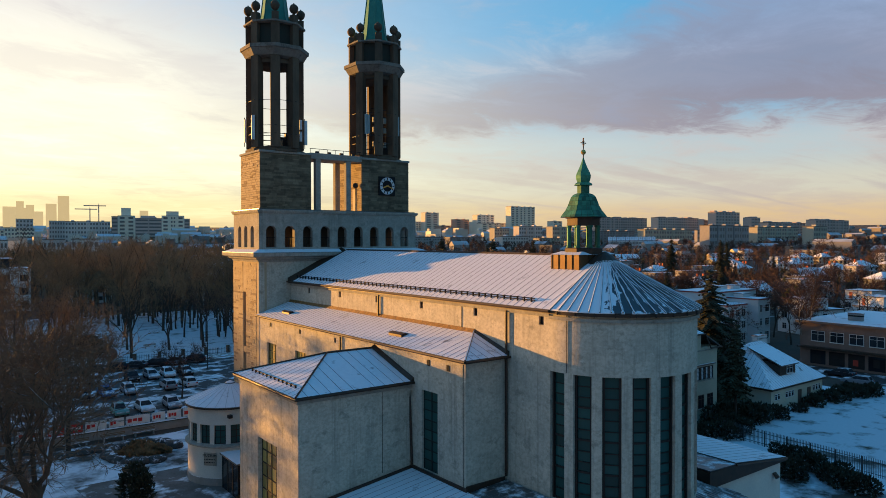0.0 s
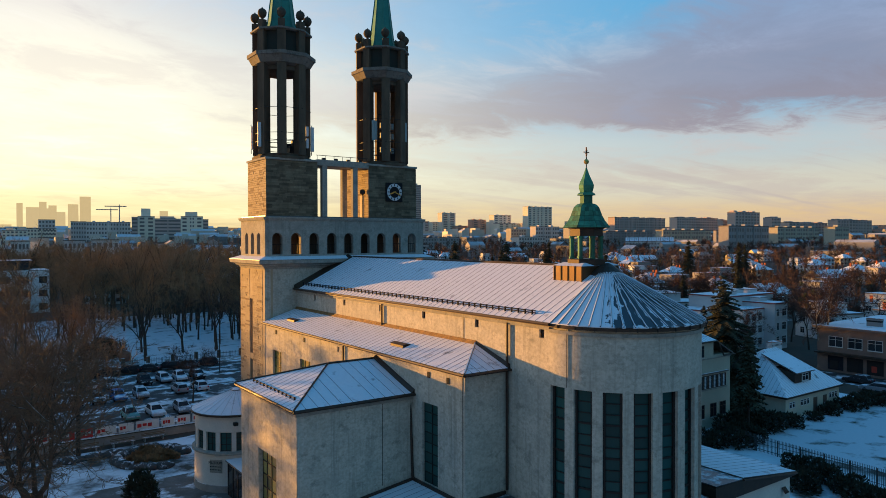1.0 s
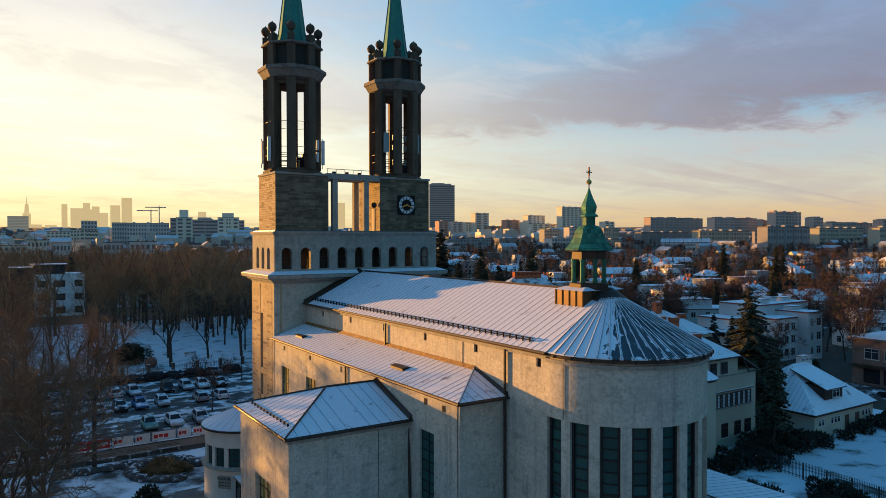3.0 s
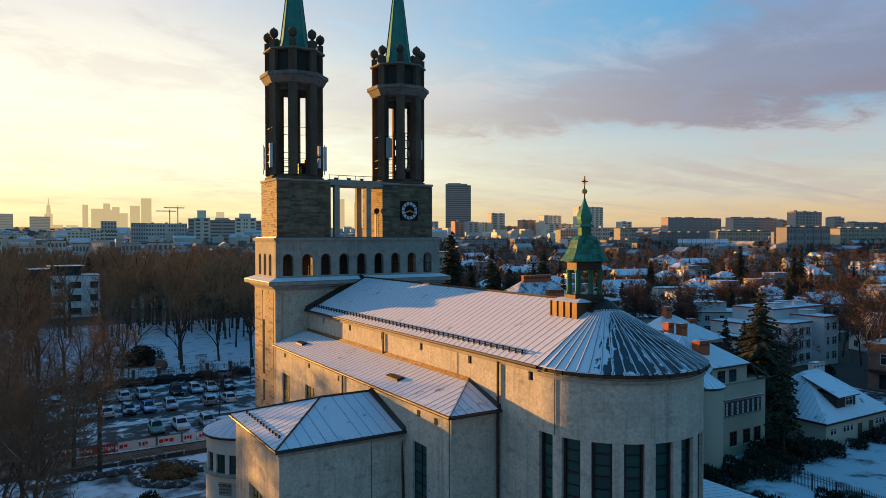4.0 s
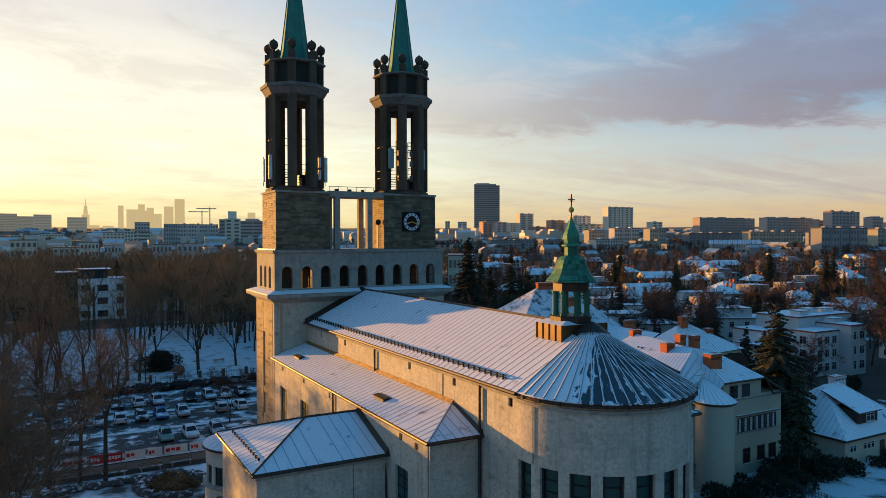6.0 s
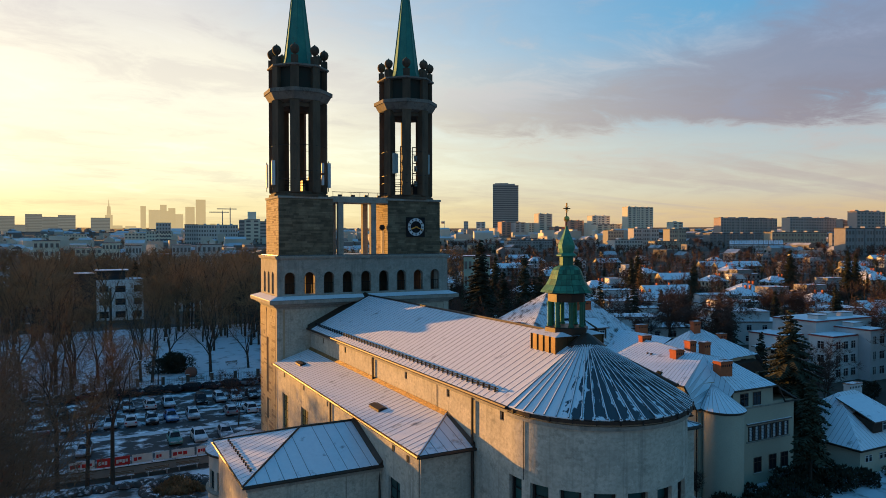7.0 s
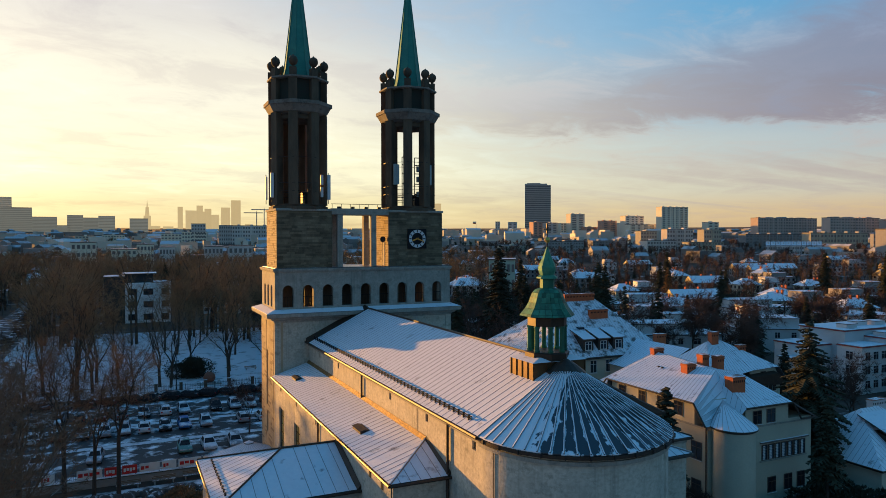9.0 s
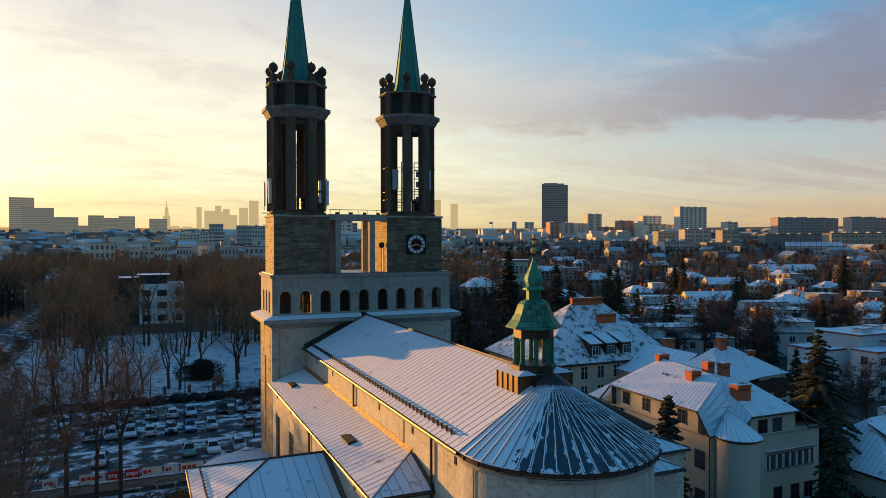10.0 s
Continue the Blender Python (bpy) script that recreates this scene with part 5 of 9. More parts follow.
def bare_tree(seed, height, label, twig_mat, bark_mat=None, spread=0.55, stems=1, twig_r=0.026, density=1.0, droop=0.0, name="bare_tree", light=False, girth=1.0, sprays=1.0):
    """A leafless tree: trunk and limbs as one part, the crown of fine twigs as another."""
    rnd = random.Random(seed)
    tree = thing(name, label, "tree")
    wood, twigs = Twigs(), Twigs()

    def grow(p, d, length, r, level):
        segs = 3 if level < 2 else 2
        for s in range(segs):
            d = turned(d, rnd, 0.10 + 0.05 * level)
            d = (d + Vector((0, 0, 0.10 if level < 3 else 0.03 - droop))).normalized()
            q = p + d * (length / segs)
            r2 = r * (0.84 if level < 2 else 0.78)
            (wood if level < 3 else twigs).bar(p, q, r, r2, 6 if level == 0 else 4 if level < 3 else 3)
            p, r = q, r2
            if level >= 1 and s < segs - 1 and level < (3 if light else 4) and rnd.random() < 0.75 * density:
                grow(p, turned(d, rnd, spread * rnd.uniform(0.8, 1.4)), length * rnd.uniform(0.45, 0.65), r * 0.55, level + 1)
            if level >= (2 if light else 3):
                for _ in range(max(1, round((3 if rnd.random() < density else 2) * sprays))):
                    e = turned(d, rnd, rnd.uniform(0.5, 1.1))
                    e.z -= droop
                    twigs.bar(p, p + e * rnd.uniform(0.6, 1.7) * (1.5 if light else 1), twig_r, 0.0)
        if level < (3 if light else 4):
            n = rnd.choice((2, 3, 3)) if level < 3 else rnd.choice((2, 3))
            if level == 0:
                n = 4
            for _ in range(n):
                grow(p, turned(d, rnd, spread * rnd.uniform(0.5, 1.25)), length * rnd.uniform(0.6, 0.85), r * rnd.uniform(0.55, 0.72), level + 1)
        else:
            for _ in range(round(6 * sprays)):
                e = turned(d, rnd, rnd.uniform(0.2, 1.0))
                e.z -= droop
                twigs.bar(p, p + e * rnd.uniform(0.7, 1.9) * (1.5 if light else 1), twig_r, 0.0)
    for k in range(stems):
        lean = Vector((rnd.uniform(-0.25, 0.25), rnd.uniform(-0.25, 0.25), 1)) if stems > 1 else Vector((0, 0, 1))
        grow(Vector((0.3 * k, 0.2 * k, -0.1)), lean.normalized(), height * 0.32, height * ((0.018 if stems == 1 else 0.013) if not light else 0.012) * girth, 0)
    part("trunk", wood.mesh(bark_mat or bark), None, tree)
    part("crown", twigs.mesh(twig_mat), None, tree)
    return tree


def spreading_tree(seed, height, label, twig_mat, bark_mat, fork=0.2, limbs=5, open_=0.6, girth=1.0, twig_r=0.011, fine=1.0, lace=2):
    """A leafless park tree: a short trunk that forks low, arching limbs with side branches all along, and a net of fine twigs."""
    rnd = random.Random(seed)
    tree = thing("bare_tree", label, "tree")
    wood, twigs = Twigs(), Twigs()

    def shoot(p, d, length, r, level):
        segs = (0, 8, 5, 4, 1 + lace)[level]
        for s in range(segs):
            d = turned(d, rnd, (0, 0.24, 0.28, 0.30, 0.34)[level])
            d = (d + Vector((0, 0, (0, 0.12, 0.06, 0.02, 0.0)[level]))).normalized()
            q = p + d * (length / segs)
            r2 = max(r * (0.84 if level == 1 else 0.78), twig_r * 0.6)
            (wood if level < 3 else twigs).bar(p, q, r, r2, 5 if level == 1 else 4 if level == 2 else 3)
            p, r = q, r2
            if level < 4 and (s or level > 1):
                for _ in range(1 if rnd.random() < (0.75, 0.75, 0.62, 0.45)[level - 1] / fine else 2):
                    side = turned(d, rnd, rnd.uniform(0.55, 1.15))
                    side.z += 0.12
                    shoot(p, side.normalized(), length * rnd.uniform(0.38, 0.60) * (1.1 - 0.55 * s / segs), max(r * 0.55, twig_r * 1.3), level + 1)
            if level == 4:
                for _ in range(lace):
                    e = turned(d, rnd, rnd.uniform(0.4, 0.9))
                    twigs.bar(p, p + e * rnd.uniform(0.25, 0.7), twig_r, 0.0)
    foot, top = Vector((0, 0, -0.1)), Vector((rnd.uniform(-0.3, 0.3), rnd.uniform(-0.3, 0.3), height * fork))
    r0 = height * 0.0165 * girth
    wood.bar(foot, foot.lerp(top, 0.5), r0 * 1.15, r0, 8)
    wood.bar(foot.lerp(top, 0.5), top, r0, r0 * 0.92, 8)
    for k in range(limbs):
        a = 2 * math.pi * (k + rnd.uniform(-0.3, 0.3)) / limbs
        lean = open_ * rnd.uniform(0.55, 1.15) if k else 0.12
        d = Vector((lean * math.cos(a), lean * math.sin(a), 1)).normalized()
        shoot(foot.lerp(top, rnd.uniform(0.82, 1.0)), d, height * (1 - fork) * rnd.uniform(0.72, 0.95), r0 * rnd.uniform(0.45, 0.65), 1)
    part("trunk", wood.mesh(bark_mat), None, tree)
    part("crown", twigs.mesh(twig_mat), None, tree)
    return tree


def conifer(seed, height, width, label, mat=None, name="spruce", layers=22, bare=0.10):
    """A spruce: straight trunk, drooping boughs set with short needled sprays, gaps between them."""
    rnd = random.Random(seed)
    tree = thing(name, label, "tree")
    wood, leaf = Twigs(), Twigs()
    wood.bar(Vector((0, 0, -0.1)), Vector((0, 0, height)), height * 0.014, 0.02, 6)
    for i in range(layers):
        f = (i + 0.5) / layers
        z = height * (bare + (1 - bare) * f)
        reach = width * 0.5 * (1 - f) ** 0.8 * rnd.uniform(0.75, 1.15) + 0.15
        n = rnd.randint(8, 11) if f < 0.8 else 6
        for k in range(n):
            a = 2 * math.pi * (k + rnd.uniform(-0.35, 0.35)) / n
            R = reach * rnd.uniform(0.6, 1.15)
            d = Vector((math.cos(a), math.sin(a), -0.18 - 0.3 * (1 - f)))
            side = Vector((-math.sin(a), math.cos(a), 0))
            start = Vector((0, 0, z + rnd.uniform(-0.6, 0.6) * height / layers))
            wood.bar(start, start + d * R * 0.8, 0.03, 0.0)
            m = max(3, int(R / 0.42))
            for j in range(m):
                g = (j + 0.6) / m
                p = start + d * R * g + Vector((0, 0, 0.12 * math.sin(g * 3.0)))
                L = (0.38 + 0.34 * R * (1 - g)) * rnd.uniform(0.7, 1.25)
                for sg in (-1, 1):
                    tip = p + (side * sg + d * 0.7 + Vector((0, 0, -0.25))).normalized() * L
                    w = 0.17 + 0.10 * L
                    b = len(leaf.v)
                    leaf.v += [tuple(p - d * w), tuple(p + d * w), tuple(tip), tuple(p + Vector((0, 0, -w * 1.6)))]
                    leaf.f += [(b, b + 1, b + 2), (b, b + 2, b + 3), (b + 1, b + 3, b + 2)]
            tip = start + d * R * 1.08
            leaf.bar(start + d * R * 0.8, tip, 0.09, 0.0)
    part("trunk", wood.mesh(bark), None, tree)
    part("crown", leaf.mesh(mat or needles), None, tree)
    return tree


def shrub(seed, r, h, label, mat=None, name="shrub", category="bush", n=900):
    """A dense evergreen bush of many small leaf sprays with an uneven outline."""
    rnd = random.Random(seed)
    bush = thing(name, label, category)
    wood, leaf = Twigs(), Twigs()
    for k in range(7):
        a = rnd.uniform(0, 6.28)
        wood.bar(Vector((0, 0, 0)), Vector((0.5 * r * math.cos(a), 0.5 * r * math.sin(a), 0.6 * h)), 0.05, 0.02, 4)
    lumps = [(rnd.uniform(0, 6.28), rnd.uniform(0.1, 0.75), rnd.uniform(0.45, 1.0)) for _ in range(9 if n < 3000 else 26)]
    for _ in range(n * 2):
        a, f, t = rnd.choice(lumps)
        c = Vector((r * f * math.cos(a), r * f * math.sin(a), h * 0.55 * t))
        d = Vector((rnd.gauss(0, 1), rnd.gauss(0, 1), rnd.gauss(0, 1))).normalized()
        p = c + Vector((d.x * r * 0.45, d.y * r * 0.45, d.z * h * 0.42)) * rnd.uniform(0.75, 1.05)
        p.z = max(p.z, 0.05)
        s = d.cross(Vector((rnd.uniform(-1, 1), rnd.uniform(-1, 1), rnd.uniform(-1, 1)))).normalized() * rnd.uniform(0.06, 0.15)
        u = (d + Vector((0, 0, 0.4))).normalized() * rnd.uniform(0.10, 0.28)
        b = len(leaf.v)
        leaf.v += [tuple(p - s), tuple(p + s), tuple(p + u), tuple(p - u * 0.4)]
        leaf.f += [(b, b + 1, b + 2), (b, b + 3, b + 1)]
    part("stem", wood.mesh(bark), None, bush)
    part("foliage", leaf.mesh(mat or needles), None, bush)
    return bush


def plant(base, x, y, turn=0.0, size=1.0, z=None, first=[]):
    """Another of the same plant; the first call moves the original."""
    m = pose(x, y, rise(x, y) if z is None else z, 0, 0, turn) @ Matrix.Scale(size, 4)
    if base not in first:
        first.append(base)
        base.matrix_world = m
        return base
    ob = copy_thing(base, m)
    ob.matrix_basis = m
    return ob


rnd = random.Random(11)
wood_trees = [bare_tree(s, h, "bare deciduous tree of the wood behind the park", twig_brown, None, sp, 1, 0.036, 1.0, 0, "bare_tree", True) for s, h, sp in ((61, 20, 0.5), (62, 22, 0.45), (63, 18, 0.55))]
far_trees = [bare_tree(s, h, "bare tree with russet twigs between houses", twig_red, None, 0.5, st, 0.045, 1.0, 0, "bare_tree", True) for s, h, st in ((71, 12, 1), (72, 10, 2))]
big_trees = [spreading_tree(s, h, "tall bare deciduous tree with dark forked trunk and brown twigs", twig_brown, bark, fk, n, op, 0.9, 0.012, 0.85, 1) for s, h, fk, n, op in ((1, 21, 0.20, 4, 0.42), (2, 23, 0.26, 4, 0.34), (3, 19, 0.16, 5, 0.52))]
mid_trees = [bare_tree(s, h, "bare garden tree with russet twigs", twig_red, None, 0.5, st, 0.022, 0.8) for s, h, st in ((21, 11, 1), (22, 9, 2))]
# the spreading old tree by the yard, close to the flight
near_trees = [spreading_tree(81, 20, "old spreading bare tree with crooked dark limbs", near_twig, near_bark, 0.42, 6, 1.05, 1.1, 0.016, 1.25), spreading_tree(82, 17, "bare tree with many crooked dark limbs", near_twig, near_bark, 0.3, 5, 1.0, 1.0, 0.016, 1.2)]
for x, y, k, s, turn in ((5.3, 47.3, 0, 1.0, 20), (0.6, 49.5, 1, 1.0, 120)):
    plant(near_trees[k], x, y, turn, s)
# the row along the yard wall: tall stems, dense crowns of fine twigs
row_trees = [spreading_tree(s, 20, "tall bare tree with a dense crown of fine brown twigs", row_twig, bark, fk, n, op, 0.8, 0.0125, 1.15, 2) for s, fk, n, op in ((91, 0.34, 4, 0.55), (92, 0.40, 4, 0.50))]
for x, y, k, s in ((12.4, 83.3, 1, 0.82), (9.9, 84.0, 0, 0.78), (7.0, 83.8, 1, 0.9), (2.4, 86.0, 0, 0.78), (-4.2, 85.5, 1, 0.92)):
    plant(row_trees[k], x, y, rnd.uniform(0, 360), s)
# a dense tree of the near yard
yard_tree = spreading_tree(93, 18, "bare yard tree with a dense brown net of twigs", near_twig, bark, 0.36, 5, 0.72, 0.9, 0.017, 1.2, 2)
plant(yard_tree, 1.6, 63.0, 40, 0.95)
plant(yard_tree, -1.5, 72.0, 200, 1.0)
# trees of the park, as they stand
for x, y, k, s in ((-14, 112, 2, 0.8), (-10, 126, 0, 0.85),
                   (32.1, 142, 1, 0.9), (26.7, 164.7, 2, 0.85), (22.5, 188, 0, 0.85), (40.7, 148, 0, 0.75), (47.5, 147.5, 1, 0.8), (33.8, 153.3, 2, 0.8), (8, 152, 0, 0.9), (5, 143, 1, 0.95),
                   (55, 150, 2, 0.8), (60, 170, 0, 0.9), (48, 180, 1, 0.9), (38, 175, 2, 0.85), (4, 168, 0, 1.0), (42, 200, 1, 0.95), (30, 205, 2, 1.0)):
    plant(big_trees[k], x, y, rnd.uniform(0, 360), s)
for i in range(8):      # a row along the park fence
    plant(big_trees[i % 3], -3 + i * 3.6 + rnd.uniform(-1, 1), 139.5 + rnd.uniform(0, 7), rnd.uniform(0, 360), rnd.uniform(0.7, 0.9))
for i in range(26):      # trees about the park's lawn
    x, y = rnd.uniform(3, 60), rnd.uniform(150, 200)
    if not (22 < x < 44 and y < 178) and not 8 < x < 22:
        plant(rnd.choice(wood_trees), x, y, rnd.uniform(0, 360), rnd.uniform(0.85, 1.1))


def grove(name, spots_, mats, label, h0, h1, seed, twig=0.03, n_twigs=190):
    """A wood too dense to count: for each tree a trunk, forked limbs and a crown of fine twigs, joined."""
    rg = random.Random(seed)
    wood, fine = Twigs(), Twigs()
    for x, y in spots_:
        h = rg.uniform(h0, h1)
        p = Vector((x, y, rise(x, y) - 0.1))
        top = p + Vector((rg.gauss(0, 0.5), rg.gauss(0, 0.5), h * rg.uniform(0.38, 0.5)))
        wood.bar(p, top, h * 0.014, h * 0.009, 4)
        R = h * rg.uniform(0.22, 0.32)
        limbs = []
        for k in range(7):
            az = rg.uniform(0, 6.28)
            e = top + Vector((R * 0.7 * math.cos(az), R * 0.7 * math.sin(az), h * rg.uniform(0.02, 0.38)))
            b = p.lerp(top, rg.uniform(0.6, 1.0))
            wood.bar(b, e, h * 0.006, h * 0.002, 3)
            limbs.append((b, e))
        for k in range(n_twigs):
            b, e = limbs[k % 7]
            f = rg.uniform(0.25, 1.05)
            q = b.lerp(e, f)
            d = (e - b).normalized() + Vector((rg.gauss(0, 0.85), rg.gauss(0, 0.85), rg.gauss(0.1, 0.6)))
            fine.bar(q, q + d.normalized() * h * rg.uniform(0.06, 0.17), twig, 0.0)
    me = wood.mesh(mats[0])
    tagged(new(name, me), label + ", trunks and limbs", "trees", kind="stuff")
    tagged(new(name, fine.mesh(mats[1])), label + ", crowns of fine twigs", "trees", kind="stuff")


def beside_street(x, y):
    """Within the wood that the flight looks over, and off the straight street."""
    return not -30 < x < -10 and x > -14 - 0.16 * y


places = []
for i in range(420):      # the wood behind the park
    x, y = rnd.uniform(-80, 110), rnd.uniform(200, 430)
    if beside_street(x, y) and not (0 < x < 34 and 205 < y < 285):
        places.append((x, y))
for i in range(60):     # beyond the street
    x, y = rnd.uniform(-120, -31), rnd.uniform(240, 480)
    if beside_street(x, y):
        places.append((x, y))
for i in range(60):
    x, y = rnd.uniform(-10, 60), rnd.uniform(196, 232)
    if not 2 < x < 30:
        places.append((x, y))
for i in range(110):     # the thick of it, towards the sunset
    x, y = rnd.uniform(-60, 6), rnd.uniform(205, 330)
    if beside_street(x, y):
        places.append((x, y))
grove("bare_wood", places, (bark, twig_brown), "dense bare wood behind the park", 21, 29, 5, 0.040, 270)
for i in range(24):     # street trees
    plant(far_trees[0], -11.8 if i % 2 else -28.5, 150 + i * 11, rnd.uniform(0, 360), rnd.uniform(0.6, 0.85))
# small tree at the tower's foot in the car park
plant(mid_trees[0], 29.6, 101.5, 40, 0.72)
yew = shrub(5, 4.6, 4.2, "broad dark evergreen bush in the snow", None, "evergreen_bush", "bush", 5200)
plant(yew, 25.5, 150.5)
box_tree = shrub(6, 1.85, 4.0, "clipped columnar evergreen in the yard", None, "columnar_evergreen", "bush", 1300)
plant(box_tree, 14.5, 62.6)

# ---------------------------------------------------------------- houses
cream = material("cream_render", (0.47, 0.435, 0.33), 0.9, second=(0.40, 0.37, 0.29), scale=0.5, contrast=0.7, fine=8, bump=0.12)
white_render = material("white_render", (0.62, 0.62, 0.61), 0.9, second=(0.50, 0.50, 0.49), scale=0.3, contrast=0.6, fine=6, bump=0.08, piece=0.18)
grey_render = material("grey_render", (0.34, 0.32, 0.30), 0.9, second=(0.27, 0.25, 0.24), scale=0.3, contrast=0.7, fine=6, bump=0.1, piece=0.22)
ochre_render = material("ochre_render", (0.50, 0.38, 0.24), 0.9, second=(0.42, 0.32, 0.22), scale=0.3, contrast=0.7, fine=6, bump=0.1, piece=0.15)
brick_red = material("red_brick", (0.50, 0.13, 0.05), 0.9, second=(0.33, 0.085, 0.04), scale=2.0, contrast=0.8, fine=10, bump=0.3)
chimney_cap = material("snowy_chimney_cap", (0.3, 0.12, 0.07), 0.9, snow=0.6, snow_scale=1.2, bump=0)
roof_snow = material("house_roof_snow", (0.14, 0.12, 0.11), 0.6, 0.2, second=(0.2, 0.15, 0.12), scale=1, contrast=0.6, bump=0.1, snow=0.9, snow_scale=0.35, piece=0.1, tone=0.9)
roof_seam_snow = material("seamed_roof_snow", (0.12, 0.115, 0.11), 0.5, 0.4, second=(0.16, 0.14, 0.13), scale=1, contrast=0.6, bump=0.05, snow=0.92, snow_scale=0.7, piece=0.05, tone=0.97)
roof_thin_snow = material("thin_snow_on_old_sheet", (0.10, 0.09, 0.085), 0.5, 0.3, second=(0.17, 0.12, 0.09), scale=1, contrast=0.8, bump=0.05, snow=0.70, snow_scale=0.9, piece=0.08, tone=0.86)
red_sheet = material("red_sheet_trim", (0.32, 0.04, 0.035), 0.5, 0.2, bump=0)
window_frame = material("white_window_frame", (0.6, 0.6, 0.58), 0.6, bump=0)
brown_frame = material("brown_window_frame", (0.09, 0.06, 0.045), 0.6, bump=0)
shutter_white = material("white_shutter", (0.62, 0.62, 0.62), 0.6, bump=0)


def wall_window(parent, x, y, z, w, h, yaw, frame_mat=None, glass=None, bars=1, sill=True, small=False):
    """A window set on a wall's face in the house's own space; yaw: the way it looks, 0 is -y."""
    m = pose(x, y, z, 0, 0, yaw)
    bm = bmesh.new()
    us, zs = [-w / 2 - 0.07, -w / 2], [-0.07, 0.0, h * 0.68, h * 0.68 + 0.05, h, h + 0.07]
    for k in range(bars):
        u = -w / 2 + w * (k + 1) / (bars + 1)
        us += [u - 0.03, u + 0.03]
    us += [w / 2, w / 2 + 0.07]
    for i in range(len(us) - 1):
        for j in range(len(zs) - 1):
            glazed = i % 2 and j % 2
            if small or not glazed:
                n0 = len(bm.faces)
                box(us[i], us[i + 1], -0.05, 0.04, zs[j], zs[j + 1], bm)
                if glazed:
                    for f in list(bm.faces)[n0:]:
                        f.material_index = 1
    bmesh.ops.remove_doubles(bm, verts=bm.verts, dist=1e-4)
    if small:
        return part("window", bm, [frame_mat or window_frame, glass or glass_plain], parent, at=m)
    win = part("window", bm, frame_mat or window_frame, parent, at=m)
    part("pane", box(-w / 2, w / 2, -0.015, 0.02, 0, h), glass or glass_plain, win)
    if sill:
        part("sill", box(-w / 2 - 0.12, w / 2 + 0.12, -0.14, 0.02, -0.14, -0.075), window_frame, win)
    return win


def chimney(parent, x, y, z0, z1, w=0.5, d=0.8, mat=None, flues=True):
    bm = box(x - w / 2, x + w / 2, y - d / 2, y + d / 2, z0, z1)
    box(x - w / 2 - 0.06, x + w / 2 + 0.06, y - d / 2 - 0.06, y + d / 2 + 0.06, z1 - 0.25, z1 - 0.1, bm)
    c = part("chimney", bm, mat or brick_red, parent)
    if flues:
        part("chimney_cap", box(x - w / 2 - 0.08, x + w / 2 + 0.08, y - d / 2 - 0.08, y + d / 2 + 0.08, z1, z1 + 0.08), chimney_cap, c)
    n = max(2, int(max(d, w) / 0.3)) if flues else 0
    for k in range(n):
        xx, yy = x - w / 2 + w * (k + 0.5) / n, y - d / 2 + d * (k + 0.5) / n
        flue = box(xx - 0.07, xx + 0.07, y - d / 2 - 0.012, y + d / 2 + 0.012, z1 - 0.55, z1 - 0.3)
        part("flue_opening", flue, black, c)
    return c


